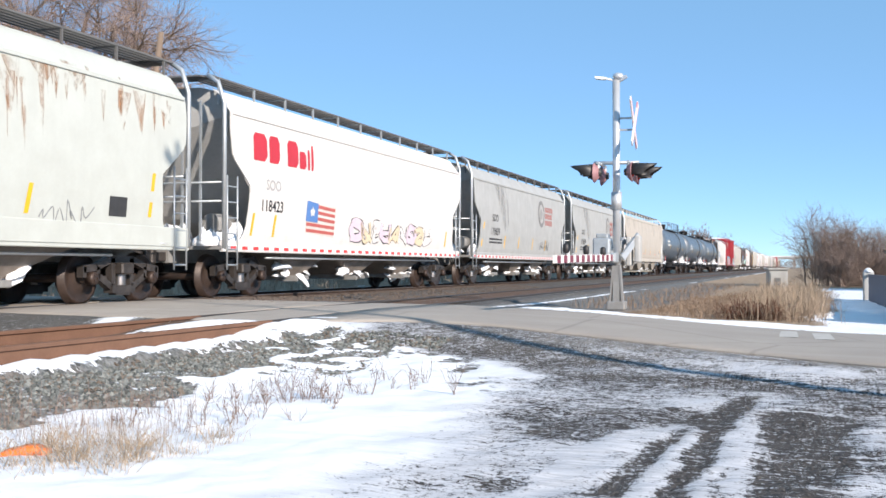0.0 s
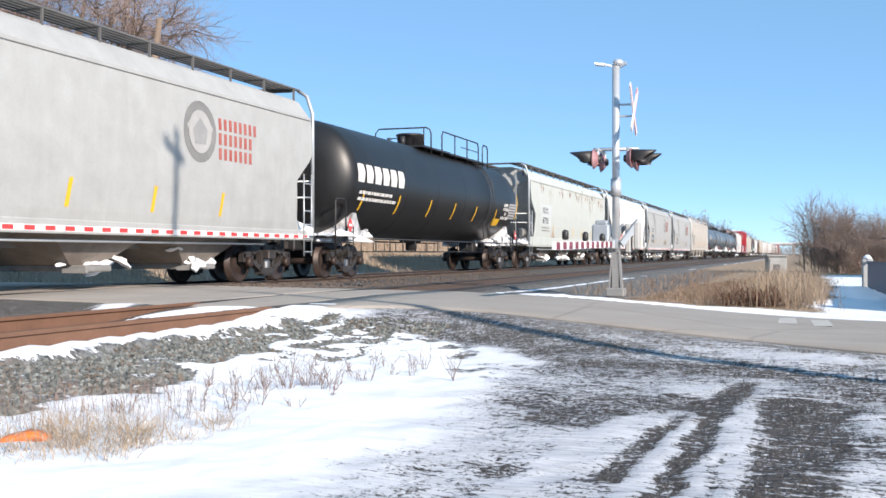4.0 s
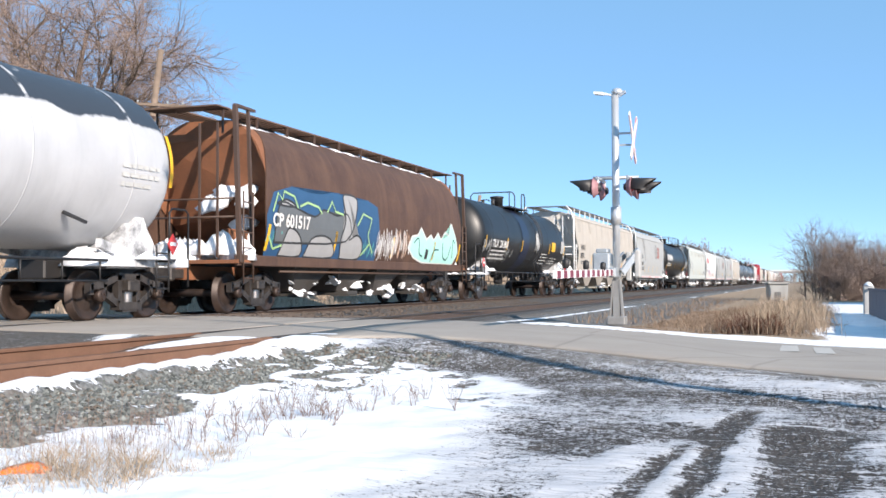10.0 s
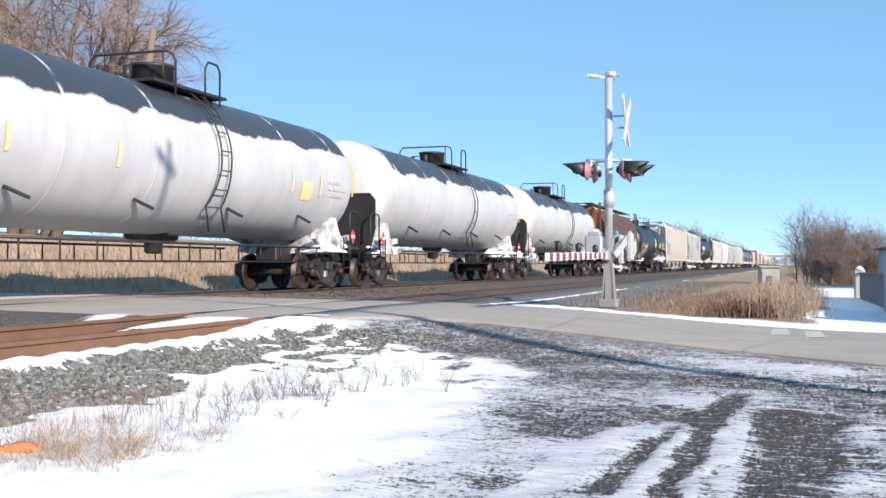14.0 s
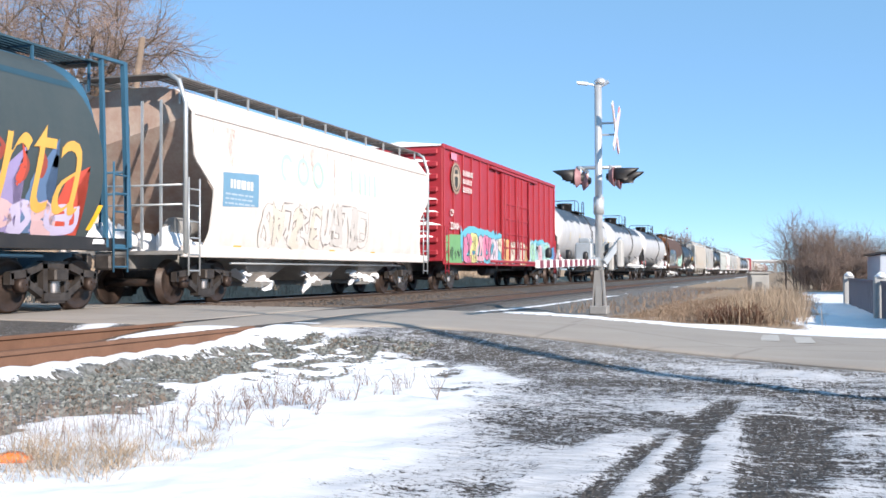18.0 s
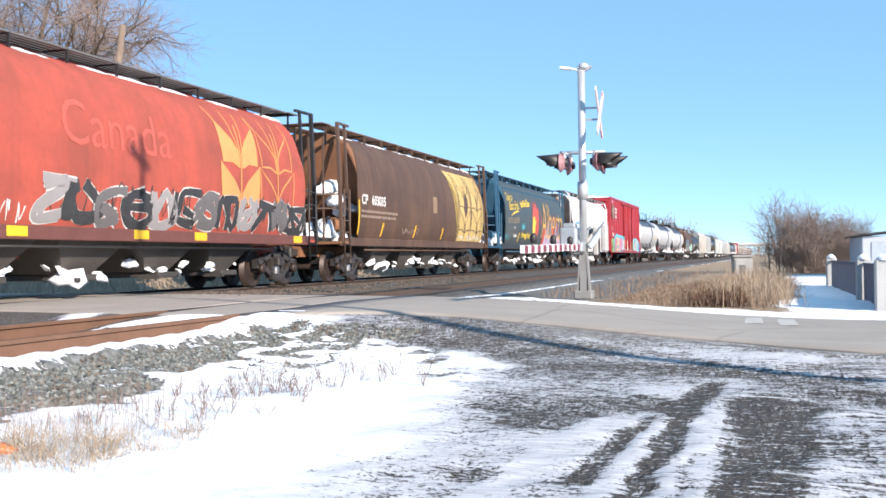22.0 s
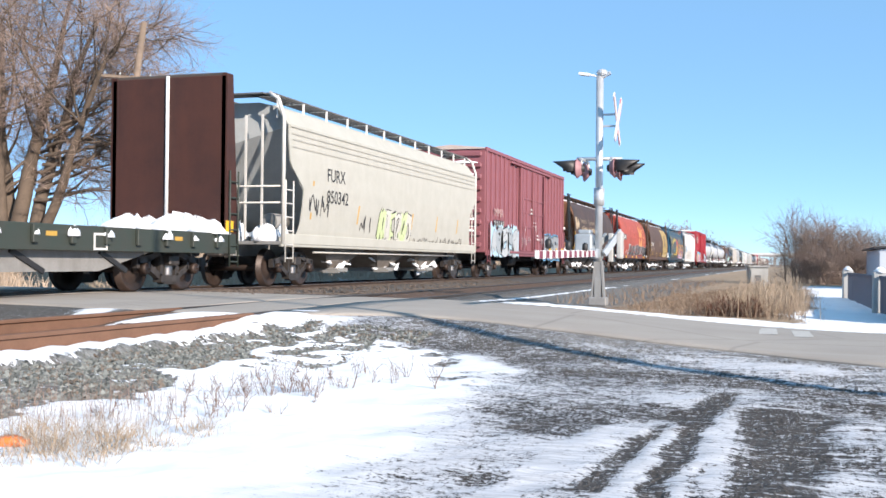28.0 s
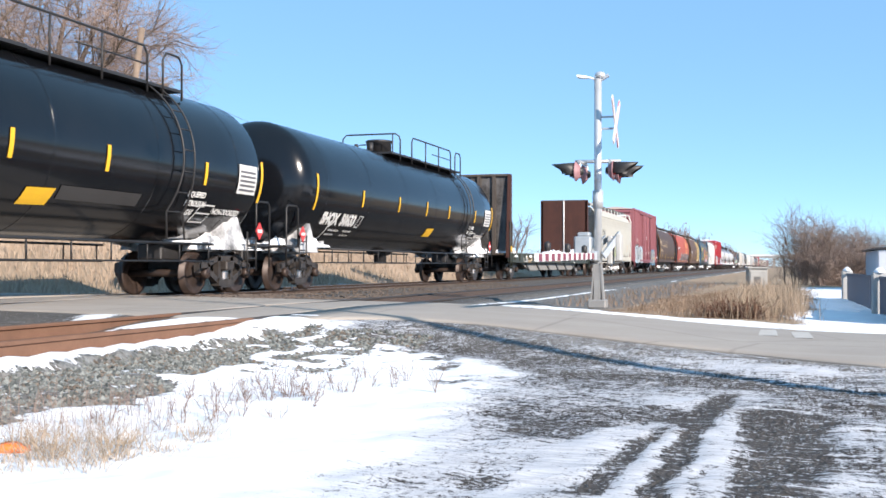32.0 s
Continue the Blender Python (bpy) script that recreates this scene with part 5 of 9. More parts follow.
def rust_runs(side, L, xm, mat, z_top, n, seed, length=(0.3, 1.1), y0=None, y1=None):
    rnd = random.Random(seed)
    for _ in range(n):
        y = rnd.uniform(y0 if y0 is not None else -L / 2 + 0.6, y1 if y1 is not None else L / 2 - 0.6)
        h, w = rnd.uniform(*length), rnd.choice((0.02, 0.04, 0.07, 0.2))
        zt = z_top + rnd.uniform(-0.25, 0.05)
        k = rnd.uniform(-0.4, 0.4) * w
        poly = [(y - w, zt), (y + w, zt), (y + w * 0.5 + k, zt - h * 0.5), (y + w * 0.1 + k, zt - h), (y - w * 0.1 + k, zt - h * 0.9), (y - w * 0.6 + k, zt - h * 0.45)]
        decal("rust_run", [poly], mat, side, xm, 0.005 + 0.0004 * _, 0.3)


def soft_stain(name, c, scale=5, cover=0.75):
    """Rust bloom that fades out through gaps in its cover."""
    if name in MATS:
        return MATS[name]
    m, n, l, b = nodes_of(name)
    co = n.new("ShaderNodeTexCoord").outputs["Object"]
    b.inputs["Base Color"].default_value = (*c, 1)
    b.inputs["Roughness"].default_value = 0.85
    l.new(maths(n, l, "MULTIPLY", ramp(n, l, noise_tex(n, l, co, scale, 6, 0.75, (1, 1, 0.4)), 0.42 - 0.1 * (cover > 0.9), 0.72 - 0.12 * (cover > 0.9)), cover), b.inputs["Alpha"])
    MATS[name] = m
    return m


RUSTRUN = soft_stain("rust_bloom", (0.38, 0.185, 0.085), 4, 0.9)


def car_ndyx():
    L = 18.7
    paint = painted("pale_grey_green_paint", (0.50, 0.525, 0.49), (0.38, 0.39, 0.355), amount=0.35, rough=0.55, streak=0.15)
    car, side = three_bay("covered_hopper", "pale grey covered hopper car streaked with rust", L, paint, BOARD, GALV, 5)
    decal("fresh_paint_panel", [[(-7.3, 1.98), (-5.2, 1.98), (-5.2, 2.95), (-7.3, 2.95)]], surface("fresh_white_panel", (0.53, 0.56, 0.55), None, 0.15), side, XPS, 0.005, 0.2)
    lettering("NDYX", -7.0, 2.54, 0.4, INK, side, XPS, bold=0.006)
    lettering("857025", -7.0, 2.08, 0.4, INK, side, XPS, bold=0.006)
    bars(-7.1, 1.85, 1.6, 0.26, 2, surface("grey_small_print", (0.2, 0.2, 0.2), None, 0.4), side, XPS, gap=0.35, seed=3)
    for k, (y, w, h) in enumerate(((-5.25, 0.5, 0.75), (-6.9, 0.3, 0.5), (-3.0, 0.4, 0.4), (1.3, 0.7, 0.35), (2.2, 0.8, 0.75), (3.4, 0.4, 0.4), (4.7, 0.6, 1.1), (5.6, 0.5, 0.6), (7.4, 0.9, 0.9), (8.3, 0.4, 0.4), (-0.6, 0.7, 0.3))):
        rust_runs(side, L, XPS, RUSTRUN, 3.97 if k % 3 else 3.8, 6, 8 + k, (h * 0.5, h * 1.1), y - w, y + w)
    rust_runs(side, L, XPS, soft_stain("thin_rust_bloom", (0.38, 0.24, 0.15), 3.5), 4.1, 26, 77, (0.2, 0.6))
    stripes(side, (-4.75, -0.1, 2.05, 4.65), 1.5, 1.98, XPS)
    stripes(side, (7.9,), 1.58, 2.4, XPS)
    decal("stencil_box", [[(6.75, 1.55), (7.25, 1.55), (7.25, 1.9), (6.75, 1.9)]], INK, side, XPS)
    for a, b, c, s in ((-5.2, -4.2, "rust_tag", 3), (-2.4, -1.0, "grey_tag", 4), (2.6, 4.2, "grey_tag", 5), (5.0, 6.4, "dark_tag", 6)):
        scribble(a, b, 1.25, 1.8, spray(c, {"rust_tag": (0.45, 0.25, 0.22), "grey_tag": (0.4, 0.42, 0.44), "dark_tag": (0.25, 0.26, 0.27)}[c]), side, XPS, s, 4, 0.025)
    part("sill_channel", Geo().box(1.49, 1.53, -L / 2 + 0.1, L / 2 - 0.1, 1.05, 1.42, 0.01), paint, car)
    return car


def car_soo(n):
    L = 15.8
    paint = painted("dull_light_grey_paint", (0.41, 0.418, 0.41), (0.29, 0.288, 0.275), amount=0.5, rough=0.6, streak=0.25)
    car, side = three_bay("covered_hopper", "light grey covered hopper car with striped sill tape", L, paint, BOARD, GALV, 10 + n, gate=DARK_IN)
    lettering("SOO", -5.4, 2.45, 0.4, INK, side, XPS, bold=0.004)
    lettering("119639", -5.55, 1.92, 0.42, INK, side, XPS, bold=0.004)
    bars(-5.7, 1.72, 1.8, 0.25, 2, INK, side, XPS, seed=5)
    ring = [(2.6 + 0.6 * math.cos(a), 3.1 + 0.62 * math.sin(a)) for a in (2 * math.pi * i / 24 for i in range(24))]
    decal("round_emblem", [ring], surface("worn_emblem_grey", (0.17, 0.165, 0.16), (0.26, 0.255, 0.25), 0.7), side, XPS)
    decal("emblem_centre", [[(2.6 + (y - 2.6) * 0.7, 3.1 + (z - 3.1) * 0.7) for y, z in ring]], surface("light_emblem", (0.42, 0.415, 0.4), None, 0.4), side, XPS, 0.009)
    decal("emblem_crest", [[(2.4, 2.85), (2.8, 2.85), (2.86, 3.15), (2.6, 3.38), (2.34, 3.15)]], surface("crest_grey", (0.31, 0.31, 0.305), None, 0.4), side, XPS, 0.0115)
    name_rows(3.3, 3.22, (8, 7, 7), 0.24, 0.31, surface("faded_red_print", (0.36, 0.07, 0.055), (0.42, 0.2, 0.17), 0.5), side, XPS)
    decal("grey_smear", [[(-5.0, 3.9), (-3.4, 3.9), (-3.1, 3.2), (-3.0, 2.5), (-3.3, 1.9), (-3.7, 2.3), (-4.3, 3.0)]], soft_stain("dark_smear", (0.27, 0.27, 0.268), 2.5), side, XPS, 0.005, 0.2)
    stripes(side, (-3.6, -1.4, 1.0, 3.4), 1.43, 1.92, XPS)
    decal("edge_strip", [[(-6.75, 1.45), (-6.63, 1.45), (-6.4, 2.37), (-6.52, 2.37)]], YELLOW, side, XPS)
    strip_tape(side, L, 1.03, XPS)
    if n == 2:
        scribble(2.5, 4.5, 1.25, 1.9, INK, side, XPS, 9, 5, 0.03)
    return car


def car_bngx():
    L = 20.1
    paint = painted("cream_grey_paint", (0.50, 0.46, 0.405), (0.35, 0.305, 0.255), amount=0.4, rough=0.6, streak=0.4)
    car, side = three_bay("covered_hopper", "long cream four-bay covered hopper with white walkway posts", L, paint, WHITE, WHITE, 21, 4, prof=FLOW, belly=surface("tan_grime", (0.34, 0.305, 0.26), (0.18, 0.155, 0.13), 0.5, 0.7, 0, 2, 0.4, 0.1), knee=2.6, gate=surface("pale_gate", (0.5, 0.47, 0.4), None, 0.4), end_mat=surface("pale_cream_end", (0.62, 0.61, 0.58), (0.4, 0.38, 0.35), 0.4, 0.6, 0, 1.4, 0.3, 0.1))
    lettering("BNGX", -8.55, 2.42, 0.42, INK, side, XFLOW, bold=0.008)
    lettering("20078", -8.65, 1.98, 0.42, INK, side, XFLOW, bold=0.008)
    bars(-8.4, 1.78, 1.5, 0.2, 2, INK, side, XFLOW, seed=3)
    stripes(side, (-5.6, -2.95, -0.3, 2.4, 5.0, 7.8), 1.66, 2.14, XFLOW)
    pink = spray("faint_red", (0.6, 0.3, 0.22))
    decal("faint_lines", [[(y, 1.66), (y + 1.5, 1.66), (y + 1.5, 1.70), (y, 1.70)] for y in (-7.8, -4.7, -1.6, 1.4, 4.4)], pink, side, XFLOW)
    decal("stencil_panel", [[(7.2, 1.62), (7.65, 1.62), (7.65, 2.05), (7.2, 2.05)]], WHITE, side, XFLOW)
    decal("stencil_mark", [[(7.27, 1.68), (7.45, 1.68), (7.58, 1.98), (7.27, 1.98)]], INK, side, XFLOW, 0.01)
    r = random.Random(6)
    for k in range(11):
        y, w, h = -9.2 + k * 1.72 + r.uniform(-0.5, 0.5), r.uniform(0.35, 0.8), r.uniform(0.4, 1.1)
        decal("grime_run", [[(y - w, 4.03), (y + w, 4.03), (y + w * 0.9, 4.03 - h * 0.5), (y + w * 0.3, 4.03 - h), (y - w * 0.4, 4.03 - h * 0.9), (y - w * 0.8, 4.03 - h * 0.4)]], soft_stain("brown_grime", (0.38, 0.33, 0.28), 0.9, 0.22), side, XFLOW, 0.005, 0.2)
    # dark strip along the roof seam, painting in the eave's shadow line
    decal("roof_seam", [[(-9.7, 4.05), (9.7, 4.05), (9.7, 4.10), (-9.7, 4.10)]], DARK_IN, side, XFLOW, 0.006, 0.03)
    return car


def car_ace():
    L = 15.2
    paint = painted("dirty_white_paint", (0.69, 0.66, 0.63), (0.52, 0.44, 0.40), amount=0.55, rough=0.6, streak=0.3)
    car, side = three_bay("covered_hopper", "dirty white covered hopper with a blue patch and pale graffiti", L, paint, GALV, GALV, 31, belly=surface("dirty_white_outlet", (0.36, 0.33, 0.305), (0.16, 0.14, 0.125), 0.6, 0.7, 0, 1.6, 0.4, 0.1), end_mat=surface("rusty_white_end", (0.5, 0.42, 0.36), (0.28, 0.13, 0.09), 0.6, 0.7, 0, 1.5, 0.4, 0.1))
    b = spray("patch_blue", (0.16, 0.32, 0.46))
    decal("blue_patch", [[(-6.2, 2.08), (-4.6, 2.15), (-4.6, 2.9), (-6.2, 2.82)]], b, side, XPS, 0.006, 0.2)
    bars(-5.9, 2.5, 1.1, 0.22, 1, PALE, side, XPS, 0.01, 0.9, 4, "patch_bar")
    bars(-6.1, 2.35, 1.3, 0.3, 3, surface("faded_blue_print", (0.45, 0.55, 0.65), None, 0.4), side, XPS, 0.01, 0.4, 5)
    g = spray("faded_green", (0.44, 0.61, 0.55))
    ring_at = lambda y, z, r, a0, a1: stroke([(y + r * 0.95 * math.cos(t), z + r * math.sin(t)) for t in (a0 + (a1 - a0) * i / 14 for i in range(15))], 0.11)
    for k, (a0, a1) in enumerate(((0.6, 4.4), (0.0, 6.283), (0.0, 6.283))):       # the old railway name, in plain shapes
        decal("faded_name_shape", ring_at(-3.15 + k * 0.88, 3.17, 0.3, a0, a1), g, side, XPS, 0.006 + 0.001 * k, 0.2)
    for y, w in ((0.75, 0.12), (1.35, 0.12), (1.7, 0.14), (2.05, 0.1), (2.45, 0.14)):
        decal("faded_name_shape", [[(y, 2.86), (y + w, 2.86), (y + w, 3.48), (y, 3.48)]], g, side, XPS, 0.006, 0.2)
    taupe = spray("taupe", (0.29, 0.262, 0.24))
    graffiti(-4.45, -1.3, 1.2, 2.3, [spray("chalk", (0.64, 0.61, 0.58)), spray("warm_chalk", (0.62, 0.58, 0.50))], taupe, side, XPS, 22, 6, lw=0.035)
    graffiti(-1.0, 1.9, 1.25, 2.45, [spray("chalk", (0.64, 0.61, 0.58)), spray("dim_chalk", (0.56, 0.53, 0.50))], taupe, side, XPS, 23, 5, lw=0.04)
    rust_runs(side, L, XPS, soft_stain("pink_rust", (0.52, 0.40, 0.36)), 3.9, 10, 12, (0.4, 1.4))
    stripes(side, (-5.6, -0.5, 2.4), 1.16, 1.26, XPS, surface("amber_reflector", (0.75, 0.4, 0.08), None, 0.2), 0, 0.35)
    return car


def car_furx():
    L = 16.6
    paint = painted("beige_grey_paint", (0.45, 0.438, 0.388), (0.34, 0.325, 0.275), amount=0.4, rough=0.6, streak=0.2)
    car, side = three_bay("covered_hopper", "beige covered hopper with black numbers and low graffiti", L, paint, WHITE, surface("pale_grey_trim", (0.62, 0.6, 0.56), None, 0.4), 41, end_mat=surface("blue_grey_end_sheet", (0.40, 0.42, 0.42), (0.22, 0.22, 0.22), 0.4, 0.6, 0, 1.5, 0.2, 0.1))
    lettering("FURX", -5.9, 2.74, 0.48, INK, side, XPS, bold=0.004)
    lettering("850342", -5.9, 2.17, 0.48, INK, side, XPS, bold=0.004)
    stripes(side, (-3.8, 0.7, 3.2, 5.6), 1.68, 2.2, XPS, surface("ochre_strip", (0.6, 0.36, 0.1), None, 0.4), 0.1, 0.09)
    stripes(side, (-6.85,), 1.7, 2.68, XPS, surface("ochre_strip", (0.6, 0.36, 0.1)), 0.1, 0.09)
    scribble(-6.9, -5.5, 1.75, 2.4, INK, side, XPS, 44, 4, 0.05)
    scribble(-3.5, -2.5, 1.4, 1.95, INK, side, XPS, 45, 3, 0.05)
    graffiti(-2.1, 0.7, 1.15, 2.2, [spray("pale_green", (0.52, 0.6, 0.32)), spray("grey_buff", (0.55, 0.53, 0.47))], INK, side, XPS, 46, 6, lw=0.05)
    scribble(1.0, 6.5, 1.12, 1.5, surface("dark_scrawl", (0.12, 0.11, 0.1), None, 0.3), side, XPS, 47, 12, 0.04)
    # ridges below the roof, drawn only by their shade as flat darker strips
    for z in (3.42, 3.6, 3.74):
        decal("roof_ridge", [[(-7.9, z), (7.9, z), (7.9, z + 0.035), (-7.9, z + 0.035)]], surface("ridge_shade_paint", (0.44, 0.415, 0.36), None, 0.4), side, XPS, 0.02)
    part("sill_channel", Geo().box(1.49, 1.53, -L / 2 + 0.1, L / 2 - 0.1, 1.05, 1.3, 0.01), paint, car)
    return car


# --- cylindrical grain hoppers
def cylinder_car(label, paint, inner, trim, seed, board=BOARDRUST, sill=None, L=16.1):
    return hopper("grain_hopper", label, L, CYL, paint, inner, 4, cyl_cut, 1.1, 3.2, 2.9, board, trim, trim, 4.55, (-0.55, 0.55), sill or paint, "frame", surface("grimy_black_outlet", (0.085, 0.075, 0.068), (0.05, 0.044, 0.04), 0.6, 0.7, 0, 1.6, 0.4, 0.1), seed, gate=surface("black_gate", (0.06, 0.055, 0.05), None, 0.5), posts=True)


def slope_snow(car, L, seed):
    rnd = random.Random(seed)
    for s in (-1, 1):
        g, y = Geo(), -L / 2 + 1.4
        while y < L / 2 - 1.5:                   # broken ribbon of snow along the roof's shoulder
            ln, h = rnd.uniform(0.4, 1.6), rnd.uniform(0.015, 0.05)
            g.loft([[(s * 0.9, yy, 4.25), (s * 0.89, yy, 4.27 + h * k), (s * 0.7, yy, 4.36 + h * k * 0.8), (s * 0.7, yy, 4.32)] for yy, k in ((y, 0.15), (y + ln * 0.2, 0.9), (y + ln * 0.6, rnd.uniform(0.6, 1.1)), (y + ln, 0.1))], True, True)
            y += ln + rnd.choice((0.05, 0.3, 0.9))
        tagged(fold_normals(part("roof_snow", g, SNOW, car, "broken ribbon of snow along the roof")), kind="stuff")
    for s in (-1, 1):
        g = Geo()
        for k in range(7):
            snow_lump(g, (-1.2 + 0.33 * k + rnd.uniform(-0.1, 0.1), s * (L / 2 - rnd.uniform(0.75, 1.5)), 1.2), (rnd.uniform(0.3, 0.5), rnd.uniform(0.35, 0.55), rnd.uniform(0.25, 0.6)), seed * 9 + k + s, 4, 12)
        tagged(part("end_drift", g, SNOW, car, "snow heaped on the end platform"), kind="stuff")
        for k in range(4):
            z = rnd.uniform(1.9, 2.8)
            y = s * (L / 2 - (1.1 + 2.1 * (2.9 - z) / 1.68) + 0.05)
            part("lodged_snow", snow_lump(Geo(), (0, 0, 0), (rnd.uniform(0.25, 0.5), rnd.uniform(0.2, 0.35), rnd.uniform(0.12, 0.25)), seed + k, 4, 12), SNOW, car, "snow lodged on the end slope", pose(rnd.uniform(-0.2, 1.0), y, z, s * -50))


def car_brown_tag():
    paint = painted("rusty_brown_paint", (0.066, 0.038, 0.030), (0.135, 0.078, 0.052), amount=0.6, rough=0.65, spec=0.3, streak=0.6, scale=1.2)
    car, side = cylinder_car("rust-brown cylindrical grain hopper with large blue and mint graffiti", paint, surface("orange_rust_end", (0.28, 0.11, 0.05), (0.15, 0.07, 0.04), 0.6, 0.8, 0, 2, 0.3, 0.2), surface("dark_brown_trim", (0.09, 0.055, 0.04), None, 0.5), 51)
    deep = spray("deep_blue", (0.03, 0.09, 0.19))
    field = [(-6.95, 1.28), (-0.5, 1.28), (-0.42, 2.2), (-0.55, 2.8), (-1.2, 2.95), (-2.2, 2.9), (-3.3, 3.0), (-4.6, 2.85), (-5.8, 2.95), (-6.7, 2.75), (-7.02, 2.2)]
    decal("spray_background", [field], deep, side, XCYL, 0.004, 0.12)
    grey, pale, lime = spray("mid_grey", (0.13, 0.14, 0.145)), spray("pale_grey", (0.36, 0.355, 0.35)), spray("lime", (0.36, 0.55, 0.24))
    shapes = ((grey, [(-6.6, 1.6), (-2.7, 1.75), (-2.6, 2.45), (-3.3, 2.4), (-4.1, 2.5), (-4.6, 2.3), (-5.6, 2.45), (-6.3, 2.55), (-6.55, 2.2)]),
              (pale, [(-6.3, 1.3), (-5.2, 1.32), (-5.3, 1.75), (-5.7, 1.95), (-6.0, 1.9)]), (pale, [(-5.0, 1.3), (-3.4, 1.32), (-3.5, 1.7), (-4.0, 1.85), (-4.7, 1.75)]),
              (pale, [(-2.9, 1.3), (-1.7, 1.32), (-1.6, 1.75), (-2.0, 1.95), (-2.5, 1.8), (-2.2, 2.2), (-2.0, 2.9), (-2.6, 3.0), (-2.9, 2.9), (-2.75, 2.3), (-3.0, 1.8)]),
              (pale, [(-6.55, 2.5), (-6.1, 2.62), (-5.6, 2.5), (-6.1, 2.46)]))
    for k, (mat, ring) in enumerate(shapes):
        soft = smooth_line(ring + ring[:1], 3)[:-1]
        decal("sprayed_shape", [soft], mat, side, XCYL, 0.007 + 0.0012 * k, 0.12)
        decal("sprayed_outline", stroke(soft + soft[:1], 0.05), INK, side, XCYL, 0.0135 + 0.0004 * k, 0.12)
    for line in ([(-6.75, 2.3), (-6.5, 2.75), (-6.3, 2.6), (-6.2, 2.8), (-5.7, 2.72), (-5.5, 2.45)], [(-5.4, 2.5), (-5.0, 2.62), (-4.4, 2.55), (-4.2, 2.4)], [(-3.9, 2.45), (-3.6, 2.75), (-3.4, 2.5), (-2.9, 2.45)],
                 [(-2.0, 2.2), (-1.6, 2.55), (-1.0, 2.45), (-1.25, 2.0), (-1.1, 1.75)], [(-6.9, 1.75), (-6.6, 1.45), (-6.2, 1.55)], [(-1.6, 1.4), (-1.1, 1.75), (-0.8, 1.5)]):
        decal("lime_outline", stroke(line, 0.055), lime, side, XCYL, 0.0165, 0.12)
    scribble(-6.95, -6.0, 1.45, 1.9, spray("teal_tag", (0.1, 0.35, 0.33)), side, XCYL, 53, 4, 0.03, 0.12)
    scribble(-1.5, -0.6, 1.35, 1.85, spray("teal_tag", (0.1, 0.35, 0.33)), side, XCYL, 57, 4, 0.03, 0.12)
    lettering("CP 601517", -6.75, 1.98, 0.42, PALE, side, XCYL, 0.02, 0.1, 0.012)
    for k in range(3):
        scribble(-0.55, 1.0, 1.3, 2.3 - 0.1 * k, (PALE, spray("grey_lilac", (0.45, 0.42, 0.43)), PALE)[k], side, XCYL, 54 + 11 * k, 6, 0.03, 0.12)
    for k in range(2):
        scribble(0.75, 2.2, 1.3, 2.3, (spray("peach", (0.6, 0.4, 0.28)), PALE)[k], side, XCYL, 58 + 7 * k, 6, 0.035, 0.12)
    teal = surface("dark_teal_line", (0.03, 0.12, 0.12), None, 0.3)
    mint = [(1.9, 1.75), (2.5, 1.45), (3.4, 1.3), (6.4, 1.28), (6.75, 1.7), (6.45, 2.2), (5.95, 2.68), (5.7, 2.25), (5.3, 2.35), (4.9, 2.1), (4.6, 2.3), (4.2, 2.05), (3.9, 2.2), (3.5, 2.05), (3.0, 2.4), (2.7, 2.15), (2.2, 2.1)]
    decal("sprayed_shape", [mint], spray("mint", (0.42, 0.76, 0.66)), side, XCYL, 0.007, 0.12)
    decal("sprayed_outline", stroke(mint + mint[:1], 0.055), PALE, side, XCYL, 0.0095, 0.12)
    for line in ([(2.4, 1.9), (2.8, 2.05), (2.95, 1.6), (3.3, 1.5)], [(4.1, 1.35), (4.3, 1.7), (4.75, 1.75)], [(5.1, 2.0), (5.25, 1.55), (5.7, 1.45), (5.95, 1.9)], [(6.2, 1.5), (6.15, 2.1), (6.35, 2.0)]):
        decal("sprayed_line", stroke(smooth_line(line), 0.05), teal, side, XCYL, 0.012, 0.12)
    decal("sprayed_blot", [[(3.5, 1.42), (3.75, 1.42), (3.78, 1.72), (3.52, 1.75)]], INK, side, XCYL, 0.0135, 0.12)
    stripes(side, (-7.0, -3.4, 0.6, 4.2, 6.8), 1.4, 2.0, XCYL, None, 0.1, 0.12, 0.12)
    slope_snow(car, 16.1, 10)
    return car


